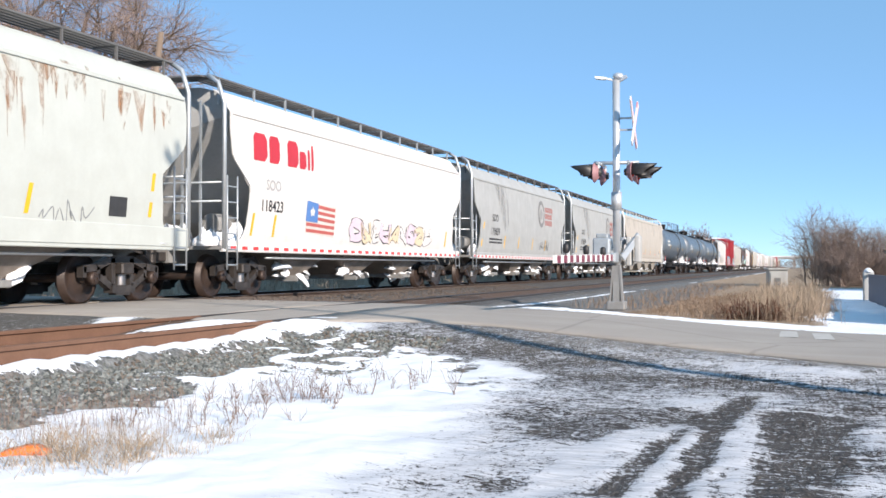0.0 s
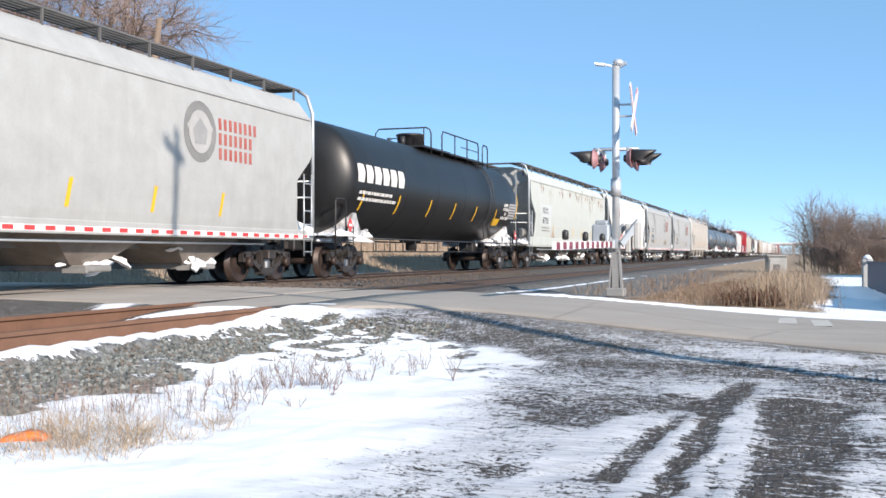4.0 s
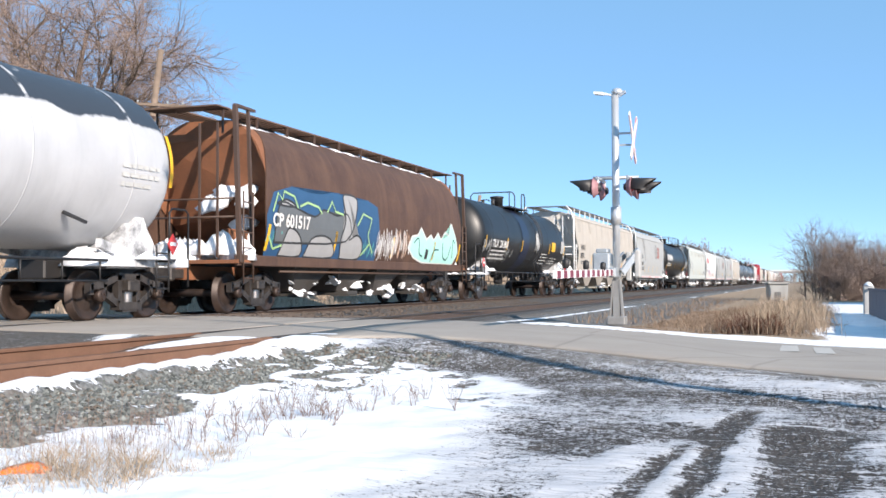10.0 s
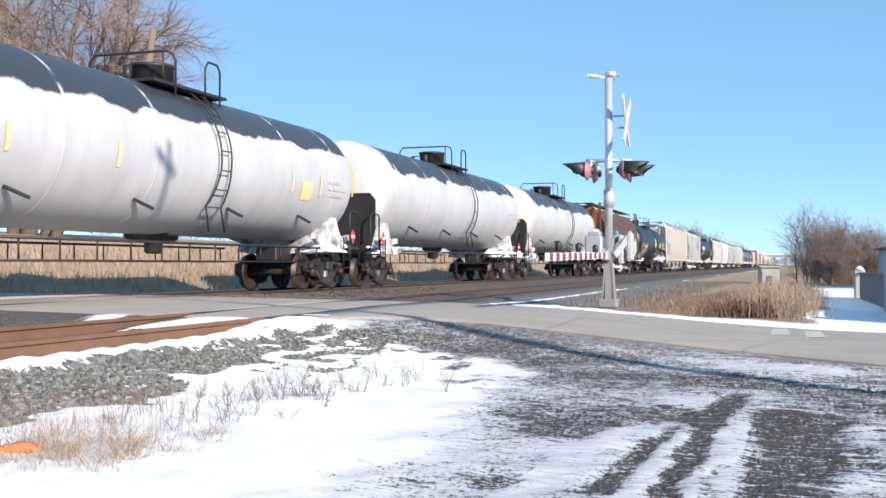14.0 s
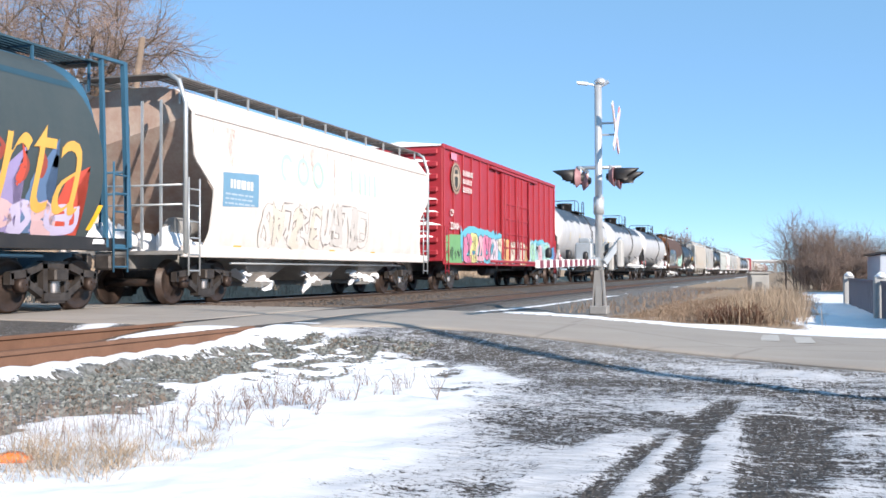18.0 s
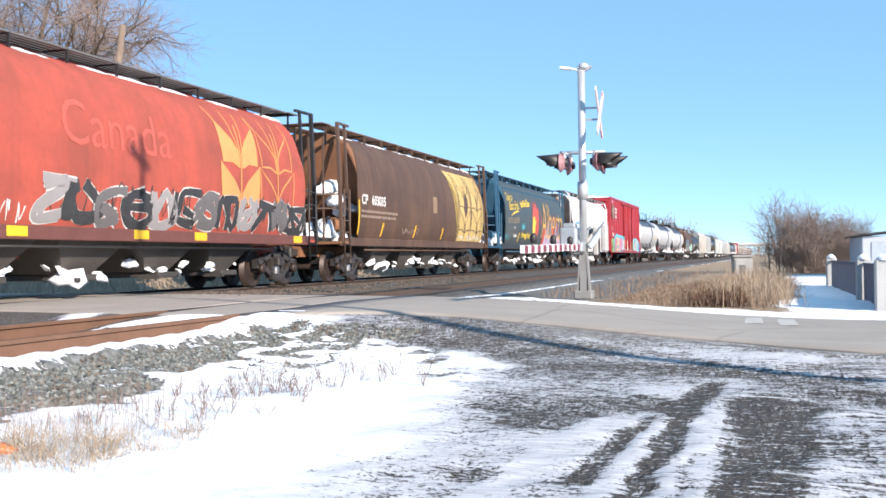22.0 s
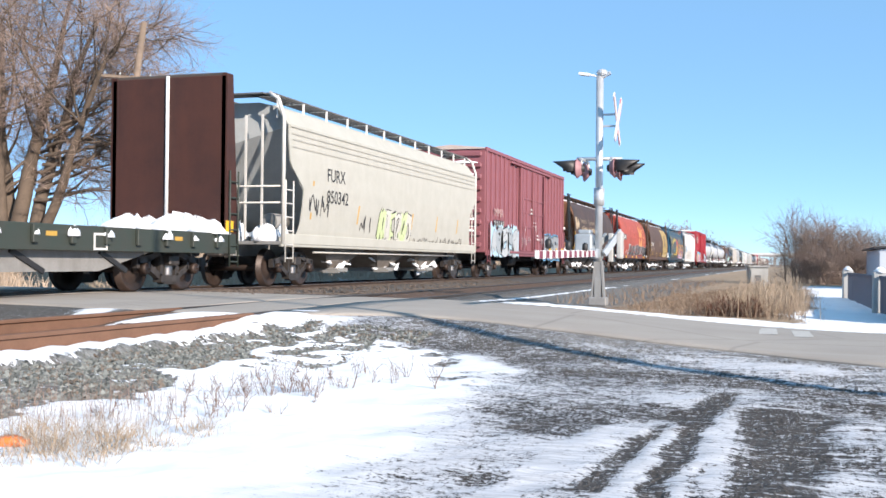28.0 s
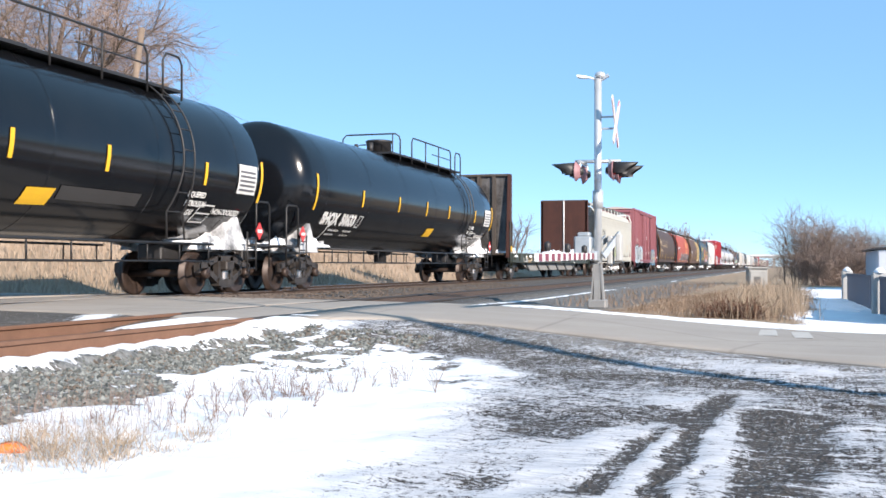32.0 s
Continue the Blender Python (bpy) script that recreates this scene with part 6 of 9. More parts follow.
def car_alberta():
    paint = painted("dark_slate_paint", (0.042, 0.058, 0.062), (0.075, 0.085, 0.085), amount=0.4, rough=0.5, streak=0.2, scale=1.2)
    blue = surface("blue_car_end", (0.035, 0.12, 0.2), (0.02, 0.06, 0.1), 0.4, 0.6, 0, 2, 0.2, 0.1)
    car, side = cylinder_car("dark slate grain hopper with yellow script and big ochre word", paint, blue, blue, 61, surface("blue_walkway", (0.035, 0.085, 0.12), None, 0.5), BLACK)
    yel = spray("bright_yellow", (0.78, 0.55, 0.06))
    och = spray("ochre", (0.62, 0.36, 0.08))
    red = spray("poppy_red", (0.52, 0.075, 0.045))
    decal("blue_roof_band", [[(-6.6, 3.84), (6.6, 3.84), (6.6, 3.96), (-6.6, 3.96)]], surface("teal_blue_band", (0.024, 0.07, 0.105), None, 0.4), side, XCYL, 0.005, 0.06)
    lettering("Take an", -6.6, 3.28, 0.54, yel, side, XCYL, 0.012, 0.08, 0.0, 0.42, 0.72, 0.05)
    lettering("Alberta Break...", -6.3, 2.86, 0.62, yel, side, XCYL, 0.012, 0.08, 0.0, 0.42, 0.57, 0.05)
    lettering("visit Red Deer", -3.9, 3.08, 0.48, yel, side, XCYL, 0.012, 0.08, 0.014, 0.0, 0.8, 0.06)
    decal("yellow_underline", stroke([(-5.9, 2.62), (-5.4, 2.75), (-4.8, 2.85), (-4.3, 2.86)], [0.03, 0.08, 0.08, 0.03]), yel, side, XCYL, 0.012, 0.1)
    lettering("ALPX 628358", -6.6, 2.24, 0.4, surface("dulled_tan_paint", (0.34, 0.27, 0.19), (0.2, 0.16, 0.12), 0.5), side, XCYL, 0.012, 0.08, 0.004, 0, 1.0, 0.03)
    bars(-6.7, 2.02, 2.2, 0.5, 4, surface("dim_print", (0.14, 0.13, 0.12), None, 0.4), side, XCYL, 0.01, 0.4, 6, cut=0.12)
    decal("white_marks", [[(y, z), (y + w, z), (y + w, z + 0.12), (y, z + 0.12)] for y, z, w in ((-5.3, 2.0, 0.12), (-5.35, 1.62, 0.2), (-5.05, 1.62, 0.25))], PALE, side, XCYL, 0.012, 0.1)
    scribble(-3.75, -3.0, 1.95, 2.3, spray("cyan", (0.1, 0.5, 0.58)), side, XCYL, 62, 4, 0.04, 0.1)
    scribble(-6.9, -6.0, 1.5, 1.8, spray("cyan", (0.1, 0.5, 0.58)), side, XCYL, 63, 5, 0.04, 0.1)
    lettering("Heritage Fund", -3.75, 1.62, 0.38, yel, side, XCYL, 0.012, 0.08, 0.01, 0, 0.85)
    stripes(side, (-4.5, 6.7), 1.4, 1.85, XCYL, None, 0.25, 0.13, 0.12)
    # red bloom with a yellow flame, then the big word over flames
    rnd = random.Random(3)
    rays = []
    for i in range(58):
        a = 2 * math.pi * i / 58
        r = rnd.uniform(0.72, 1.12) * (1.15 if math.sin(a) > 0.2 else 0.85)
        bend = rnd.uniform(-0.12, 0.25)
        tip = (-0.55 + math.cos(a) * 0.85 * r + bend * 0.4, 2.42 + math.sin(a) * 0.95 * r)
        rays.append(stroke(smooth_line([(-0.6 + math.cos(a) * 0.15, 2.42 + math.sin(a) * 0.15), (-0.6 + math.cos(a) * 0.5, 2.42 + math.sin(a) * 0.55), tip], 3), [0.12, 0.15, 0.17, 0.16, 0.12, 0.07, 0.03]))
    for k in range(0, 58, 10):
        merged_decal("red_bloom", rays[k:k + 10], red, side, XCYL, 0.1)
    decal("yellow_flame", [[(y - 1.42, z + 0.3) for y, z in ((0.1, 1.3), (0.6, 1.3), (0.66, 1.9), (0.95, 2.3), (0.65, 2.15), (0.55, 2.5), (0.32, 2.2), (0.12, 2.35), (0.0, 1.9))]], yel, side, XCYL, 0.018, 0.1)
    for k in range(7):
        y = 1.1 + k * 0.78
        decal("flame_tongue", [[(y, 1.3), (y + 0.7, 1.3), (y + 0.55, 2.1), (y + 0.9, 2.5 + 0.2 * (k % 3)), (y + 0.3, 2.25), (y + 0.1, 1.9)]], (red, spray("violet", (0.3, 0.25, 0.45)), spray("slate_blue", (0.1, 0.17, 0.3)))[k % 3], side, XCYL, 0.008, 0.1)
    hues = (red, spray("slate_blue", (0.1, 0.17, 0.3)), spray("rust_red", (0.3, 0.06, 0.04)))
    for k in range(16):
        y, z, h = rnd.uniform(0.6, 6.0), rnd.uniform(1.9, 2.6), rnd.uniform(0.4, 1.0)
        decal("brush_lick", stroke(smooth_line([(y, z), (y + 0.15, z + h * 0.5), (y + rnd.uniform(-0.1, 0.4), z + h)]), [0.11, 0.16, 0.15, 0.13, 0.1, 0.08, 0.06, 0.04, 0.02]), hues[k % 3], side, XCYL, 0.006 + 0.0003 * k, 0.1)
    graffiti(1.6, 6.3, 1.28, 1.85, [spray("lavender", (0.5, 0.45, 0.62)), spray("dusty_pink", (0.6, 0.4, 0.42))], spray("violet", (0.3, 0.25, 0.45)), side, XCYL, 64, 9, 0.1, None, 0.03)
    lettering("Alberta", 0.7, 1.62, 2.85, och, side, XCYL, 0.016, 0.1, -0.03, 0.38, 0.66)
    return car


def wheat(y0, pitch=1.85, foot=1.85):
    """Two tall stylised ears, each of two pairs of broad blades with fine awns: outlines of the blades, and their edge lines."""
    blade = [(-0.07, 0.0), (-0.42, 0.12), (-0.88, 0.1), (-0.93, 0.55), (-0.95, 1.02), (-0.66, 0.82), (-0.34, 0.62), (-0.07, 0.34)]
    leaves, lines = [], []
    for k in range(2):
        c = y0 + k * pitch
        for dz, w in ((0.0, 0.95), (0.92, 0.9)):
            for m in (-1, 1):
                ring = [(c + m * a * w, foot + dz + b * 0.98) for a, b in blade]
                leaves.append(ring)
                lines += stroke(ring + ring[:1], 0.045)
        for a, b, t in ((-0.85, 1.9, -1.1), (0.85, 1.9, 0.75), (-0.05, 1.25, -0.35), (0.1, 1.25, 0.25)):
            lines += stroke([(c + a, foot + b), (c + (a + t) / 2, foot + (b + 2.2) / 2), (c + t, foot + 2.2)], 0.04)
        lines += stroke([(c, foot - 0.45), (c, foot + 0.9), (c, foot + 1.9)], 0.05)
    return leaves, lines


def car_brown_wheat():
    paint = painted("worn_brown_paint", (0.068, 0.041, 0.032), (0.145, 0.082, 0.052), amount=0.6, rough=0.6, spec=0.3, streak=0.6, scale=1.0)
    car, side = cylinder_car("brown cylindrical grain hopper with yellow wheat emblem", paint, surface("bright_rust_end", (0.26, 0.115, 0.055), (0.14, 0.07, 0.04), 0.6, 0.8, 0, 2, 0.3, 0.2), surface("rust_trim", (0.11, 0.065, 0.045), None, 0.5), 71)
    straw = surface("aged_yellow_emblem", (0.58, 0.42, 0.15), (0.33, 0.22, 0.09), 0.5, 0.6, 0, 2, 0.4, 0)
    decal("emblem_field", [[(3.3, 1.32), (6.85, 1.32), (6.98, 2.2), (6.85, 3.2), (6.4, 3.95), (2.2, 3.98), (3.0, 3.2), (3.3, 2.4)]], straw, side, XCYL, 0.006, 0.1)
    lines = wheat(4.2, 1.75, 1.65)[1]
    dark = surface("brown_emblem_line", (0.1, 0.06, 0.045), None, 0.4)
    decal("emblem_lines", lines, dark, side, XCYL, 0.011, 0.1)
    for y in (3.35, 5.0, 6.55):
        decal("emblem_edge", stroke([(y - 0.55, 3.9), (y - 0.1, 3.1), (y, 2.3), (y - 0.12, 1.4)], [0.04, 0.07, 0.06, 0.04]) + stroke([(y - 0.35, 3.9), (y + 0.08, 3.1), (y + 0.16, 2.3), (y + 0.05, 1.4)], 0.035), dark, side, XCYL, 0.0115, 0.1)
    decal("emblem_gap", [[(4.05, 2.5), (4.3, 2.25), (4.55, 2.5), (4.6, 2.95), (4.35, 3.25), (4.1, 2.95)]], dark, side, XCYL, 0.0125, 0.1)
    lettering("CP   603035", -6.8, 2.3, 0.4, PALE, side, XCYL, 0.012, 0.1, 0.012)
    bars(-6.8, 2.05, 3.6, 0.3, 2, surface("dim_tan_print", (0.3, 0.22, 0.17), None, 0.4), side, XCYL, 0.01, 0.5, 6, cut=0.12)
    decal("pale_panel", [[(0.1, 2.28), (0.55, 2.28), (0.55, 2.85), (0.1, 2.85)]], surface("rubbed_patch", (0.3, 0.2, 0.12), None, 0.5), side, XCYL, 0.007, 0.1)
    scribble(3.2, 6.6, 1.32, 1.6, PALE, side, XCYL, 72, 7, 0.04, 0.1)
    scribble(-3.0, -1.2, 1.4, 1.75, surface("dim_tan_print", (0.3, 0.22, 0.17)), side, XCYL, 73, 4, 0.035, 0.1)
    stripes(side, (-5.05, -1.9, 1.2, 4.4), 1.36, 1.78, XCYL, None, 0.12, 0.12, 0.12)
    decal("edge_strip", [[(-6.95, 1.4), (-6.85, 1.4), (-6.95, 2.4), (-7.05, 2.4)]], YELLOW, side, XCYL, 0.008, 0.12)
    slope_snow(car, 16.1, 37)
    return car


def car_red():
    paint = painted("faded_red_paint", (0.44, 0.088, 0.06), (0.2, 0.06, 0.045), amount=0.7, rough=0.62, streak=0.4, scale=0.9, spec=0.3)
    car, side = cylinder_car("faded red cylindrical grain hopper with silver graffiti", paint, surface("red_end_sheet", (0.42, 0.075, 0.05), (0.25, 0.05, 0.04), 0.5, 0.7, 0, 2, 0.3, 0.1), BLACK, 81, BOARD, surface("dull_red_sill", (0.15, 0.055, 0.045), None, 0.5))
    for y, w in ((-7.0, 0.6), (-6.0, 1.5)):
        decal("black_number_patch", [[(y, 2.46), (y + w, 2.46), (y + w, 2.88), (y, 2.88)]], INK, side, XCYL, 0.006, 0.1)
    lettering("CP", -6.95, 2.52, 0.4, PALE, side, XCYL, 0.012, 0.1, 0.01)
    lettering("607767", -5.92, 2.52, 0.4, PALE, side, XCYL, 0.012, 0.1, 0.01)
    lettering("Canada", -2.7, 2.72, 1.15, surface("ghost_letter_red", (0.49, 0.104, 0.075), None, 0.4), side, XCYL, 0.008, 0.1)
    gold = surface("peach_emblem", (0.68, 0.30, 0.1), (0.5, 0.2, 0.08), 0.4, 0.6, 0, 2, 0.3, 0)
    leaves, lines = wheat(3.62)
    decal("wheat_leaves", leaves[:4], gold, side, XCYL, 0.007, 0.1)
    decal("wheat_lines", lines, gold, side, XCYL, 0.01, 0.1)
    graffiti(-3.3, 6.9, 1.27, 2.12, [spray("silver", (0.3, 0.28, 0.28)), INK, spray("silver_dark", (0.14, 0.13, 0.13)), INK], spray("chalk_white", (0.6, 0.57, 0.54)), side, XCYL, 86, 12, 0.1, None, 0.03)
    scribble(-3.0, 6.6, 1.3, 2.2, INK, side, curve_map([(a + 0.012, b) for a, b in CYL]), 89, 16, 0.035, 0.1)
    scribble(-4.6, -3.4, 1.3, 1.75, PALE, side, XCYL, 83, 4, 0.03, 0.1)
    for y in (-7.9, -3.9, -0.4, 1.8, 6.6):
        decal("amber_plate", [[(y, 1.1), (y + 0.5, 1.1), (y + 0.5, 1.27), (y, 1.27)]], YELLOW, side, flat_map(1.475), 0.006)
    slope_snow(car, 16.1, 41)
    return car


def car_canada():
    paint = painted("dark_olive_brown_paint", (0.042, 0.028, 0.023), (0.12, 0.068, 0.044), amount=0.6, rough=0.55, spec=0.3, streak=0.55, scale=0.9)
    car, side = cylinder_car("dark brown cylindrical grain hopper with tan bilingual lettering", paint, surface("rust_orange_end", (0.26, 0.12, 0.06), (0.13, 0.07, 0.045), 0.6, 0.8, 0, 2, 0.3, 0.2), BLACK, 91, BOARDRUST)
    decal("flag_bar", [[(-6.65, 2.63), (-6.22, 2.65), (-6.25, 3.32), (-6.7, 3.3)]], TAN, side, XCYL, 0.007, 0.1)
    leaf = [(0, -0.4), (0.04, -0.12), (0.3, -0.18), (0.24, -0.05), (0.5, 0.16), (0.38, 0.2), (0.42, 0.4), (0.22, 0.32), (0.12, 0.28), (0.16, 0.55), (0, 0.75)]
    leaf = leaf + [(-a, b) for a, b in reversed(leaf[1:-1])]
    decal("maple_leaf", [[(-5.9 + a * 0.62, 2.85 + b * 0.62) for a, b in leaf]], TAN, side, XCYL, 0.007, 0.1)
    lettering("Government", -5.15, 3.03, 0.46, surface("worn_tan_stencil", (0.36, 0.27, 0.18), (0.09, 0.06, 0.045), 0.9, 0.6, 0, 2.5, 0.4, 0), side, XCYL, 0.01, 0.08, 0.006, 0, 0.82)
    lettering("of Canada", -4.95, 2.56, 0.46, TAN, side, XCYL, 0.01, 0.08, 0.01)
    lettering("Gouvernement", -2.6, 3.0, 0.46, surface("worn_tan_stencil", (0.36, 0.27, 0.18), (0.09, 0.06, 0.045), 0.9, 0.6, 0, 2.5, 0.4, 0), side, XCYL, 0.01, 0.08, 0.006, 0, 0.82)
    lettering("du Canada", -2.5, 2.56, 0.46, TAN, side, XCYL, 0.01, 0.08, 0.01)
    lettering("CP   601518", -6.6, 2.03, 0.44, TAN, side, XCYL, 0.01, 0.08, 0.006)
    bars(-6.7, 1.85, 3.2, 0.4, 3, surface("dim_tan_print", (0.3, 0.22, 0.17)), side, XCYL, 0.01, 0.35, 6, cut=0.12)
    stripes(side, (-5.15, -1.9, 1.3, 4.3), 1.38, 1.8, XCYL, None, 0.12, 0.12, 0.12)
    for poly in ([(-6.95, 1.45), (-6.83, 1.45), (-6.98, 2.45), (-7.1, 2.45)], [(6.75, 1.45), (6.87, 1.45), (7.0, 2.1), (6.9, 2.1)]):
        decal("edge_strip", [poly], YELLOW, side, XCYL, 0.008, 0.12)
    slope_snow(car, 16.1, 35)
    return car


# --- tank cars
def tank_shell(L, r, zc, seg=48):
    prof, n = [], 8
    h = L / 2
    depth = r * 0.42
    for i in range(n + 1):
        a = math.pi / 2 * i / n
        prof.append((-h + depth - depth * math.cos(a), max(0.02, r * math.sin(a))))
    for k in range(1, 12):
        prof.append((-h + depth + (L - 2 * depth) * k / 12, r))
    for i in range(n, -1, -1):
        a = math.pi / 2 * i / n
        prof.append((h - depth + depth * math.cos(a), max(0.02, r * math.sin(a))))
    return Geo().turned(prof, (0, 0, zc), "y", seg)


def frost_material():
    """Dark tank under a coat of rime that has slid off the top in ragged flakes."""
    m, n, l, b = nodes_of("rimed_tank_paint")
    co = n.new("ShaderNodeTexCoord").outputs["Object"]
    sep = n.new("ShaderNodeSeparateXYZ")
    l.new(co, sep.inputs[0])
    y, z = sep.outputs[1], sep.outputs[2]
    rag = maths(n, l, "SUBTRACT", noise_tex(n, l, co, 1.0, 2, 0.5, (0.3, 0.6, 0.3)), 0.5)
    rag = maths(n, l, "ADD", maths(n, l, "MULTIPLY", rag, 0.7), maths(n, l, "MULTIPLY", maths(n, l, "SUBTRACT", noise_tex(n, l, co, 4, 3, 0.6), 0.5), 0.16))
    h = maths(n, l, "ADD", z, rag)
    bare = ramp(n, l, maths(n, l, "MULTIPLY", maths(n, l, "SUBTRACT", h, 3.46), 3.0, True), 0.33, 0.47)
    head = maths(n, l, "ADD", y, maths(n, l, "MULTIPLY", rag, 1.2))                    # the rear end stays white all over
    bare = maths(n, l, "MULTIPLY", bare, ramp(n, l, maths(n, l, "ADD", maths(n, l, "MULTIPLY", head, 0.4), 3.0, True), 0.2, 0.3))
    lump = ramp(n, l, noise_tex(n, l, co, 1.6, 4, 0.6, (1, 1.5, 1)), 0.62, 0.70)
    bare = maths(n, l, "MULTIPLY", bare, maths(n, l, "SUBTRACT", 1.0, maths(n, l, "MULTIPLY", lump, ramp(n, l, maths(n, l, "SUBTRACT", z, 3.2), 0.9, 1.05))))
    # a ridge of rime stays along each weld
    weld = maths(n, l, "ABSOLUTE", maths(n, l, "SUBTRACT", maths(n, l, "FRACT", maths(n, l, "DIVIDE", maths(n, l, "ADD", y, 20.0), 2.68)), 0.5))
    ridge = maths(n, l, "MULTIPLY", ramp(n, l, weld, 0.478, 0.49), ramp(n, l, noise_tex(n, l, co, 2.5, 3), 0.42, 0.55))
    bare = maths(n, l, "MULTIPLY", bare, maths(n, l, "SUBTRACT", 1.0, ridge))
    rime = mixed(n, l, ramp(n, l, noise_tex(n, l, co, 0.8, 4), 0.3, 0.75), (0.60, 0.605, 0.62), (0.47, 0.475, 0.49))
    thin = ramp(n, l, noise_tex(n, l, co, 1.0, 4, 0.65, (1.2, 2.4, 0.35)), 0.48, 0.72)
    rime = mixed(n, l, maths(n, l, "MULTIPLY", thin, 0.4), rime, (0.36, 0.365, 0.38))
    # shading towards the tank's underside is mixed into the rime's colour by height
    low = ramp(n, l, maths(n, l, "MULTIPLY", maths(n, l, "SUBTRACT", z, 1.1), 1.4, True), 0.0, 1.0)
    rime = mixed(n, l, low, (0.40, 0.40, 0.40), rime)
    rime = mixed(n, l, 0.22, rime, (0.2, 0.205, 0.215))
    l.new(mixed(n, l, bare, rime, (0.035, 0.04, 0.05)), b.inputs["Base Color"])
    l.new(mixed(n, l, bare, (0.5, 0.5, 0.5), (0.4, 0.4, 0.4)), b.inputs["Roughness"])
    b.inputs["Specular IOR Level"].default_value = 0.7
    bumped(n, l, b, maths(n, l, "ADD", maths(n, l, "MULTIPLY", bare, -1.0), maths(n, l, "MULTIPLY", noise_tex(n, l, co, 14), 0.3)), 0.3, 0.02)
    return m


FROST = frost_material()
TANKBLACK = surface("glossy_black_tank", (0.004, 0.005, 0.007), (0.012, 0.012, 0.013), 0.3, 0.15, 0, 1.2, 0.1, 0.008, 3)
TANKDULL = surface("dull_black_tank", (0.009, 0.0095, 0.0105), (0.024, 0.023, 0.022), 0.4, 0.42, 0, 1.2, 0.25, 0.05, 8)


CAKED = surface("snow_caked_steel", (0.85, 0.86, 0.88), (0.03, 0.03, 0.03), 1.0, 0.7, 0, 2.2, 0.5, 0.2, 12)


def tank_car(label, L, r, zc, mat, style, seed, dome_y=0.0, side_ladder=None, dome_r=0.46):
    car = thing("tank_car", label, "tank car", "cars of the train")
    body = fold_normals(part("tank", tank_shell(L, r, zc), mat, car))
    top, bot = zc + r, zc - r
    for k in range(6):
        y = -L / 2 + 1.6 + (L - 3.2) * k / 5
        part("weld_band", Geo().turned([(-0.022, r - 0.01), (-0.016, r + 0.004), (0.016, r + 0.004), (0.022, r - 0.01)], (0, y, zc), "y", 48), mat, body)
    part("manway", Geo().turned([(-0.2, dome_r), (0.26, dome_r), (0.28, dome_r + 0.04), (0.34, dome_r + 0.04), (0.36, dome_r - 0.02), (0.38, 0.1)], (0, dome_y, top + 0.12), "z", 24), BLACK, car, "black manway housing")
    part("valve", Geo().tube([(0.1, dome_y - 1.0, top - 0.05), (0.1, dome_y - 1.0, top + 0.3)], 0.09, 10).tube([(-0.2, dome_y - 1.5, top - 0.05), (-0.2, dome_y - 1.5, top + 0.2)], 0.07, 8), BLACK, car)
    # top platform with hand rails
    plat = part("top_platform", Geo().box(-1.0, 1.0, dome_y - 1.4, dome_y + 1.4, top - 0.12, top - 0.06), BLACK, car)
    zr, yc = top + 0.6, dome_y - 0.75
    part("cross_rail", Geo().tube([(-1.0, yc, top - 0.3), (-1.0, yc, zr - 0.14), (-0.88, yc, zr), (0.86, yc, zr), (0.97, yc + 0.06, zr - 0.06), (1.0, yc + 0.12, zr - 0.2), (1.0, yc + 0.12, top - 0.3)], 0.026, 6), BLACK, plat)
    part("rail_post", Geo().tube([(0.78, yc, top - 0.15), (0.78, yc, zr)], 0.022, 6), BLACK, plat)
    part("rail_hoop", Geo().tube([(-0.75, dome_y - 0.1, top - 0.15), (-0.75, dome_y - 0.1, top + 0.28), (-0.65, dome_y - 0.1, top + 0.34), (-0.4, dome_y - 0.1, top + 0.34), (-0.3, dome_y - 0.1, top + 0.26)], 0.02, 6), BLACK, plat)
    rails = [(dome_y + 0.5, dome_y + 1.1)]
    if style == "pressure":
        rails = [(dome_y + 0.5, dome_y + 4.85), (dome_y + 5.4, dome_y + 6.1)]
        part("roof_walk", Geo().box(0.3, 1.0, dome_y + 1.4, dome_y + 6.1, top - 0.14, top - 0.08), BLACK, plat)
    for y0, y1 in rails:
        part("hand_rail", Geo().tube([(1.0, y0, top - 0.3), (1.0, y0, zr - 0.15), (1.0, y0 + 0.12, zr), (1.0, y1 - 0.12, zr), (1.0, y1, zr - 0.15), (1.0, y1, top - 0.3)], 0.026, 6), BLACK, plat)
        if y1 - y0 > 2:
            part("knee_rail", Geo().tube([(1.0, (y0 + y1) / 2, top + 0.25), (1.0, y1, top + 0.25)], 0.018, 6), BLACK, plat)
            for k in (1, 2):
                yy = y0 + (y1 - y0) * k / 3
                part("rail_post", Geo().tube([(1.0, yy, top - 0.3), (1.0, yy, zr)], 0.024, 6), BLACK, plat)
    # side ladder bent round the shell
    ly = dome_y + 2.0 if side_ladder is None else side_ladder
    for s in (-1, 1):
        g, path = Geo(), []
        for i in range(15):
            a = math.radians(62 - 98 * i / 14)
            path.append((s * (r + 0.12) * math.cos(a), (r + 0.12) * math.sin(a) + zc))
        path = [(s * 1.0, top - 0.08)] + path + [(s * 1.45, bot + 0.05)]
        foot = len(path) - 1
        for dy in (-0.2, 0.2):
            g.tube([(a, ly + dy * (1 + 0.6 * max(0, i - foot + 5) / 5), b) for i, (a, b) in enumerate(path)], 0.02, 6)
        for i in range(1, foot + 1, 2):
            a, b = path[i]
            w = 0.2 * (1 + 0.6 * max(0, i - foot + 5) / 5)
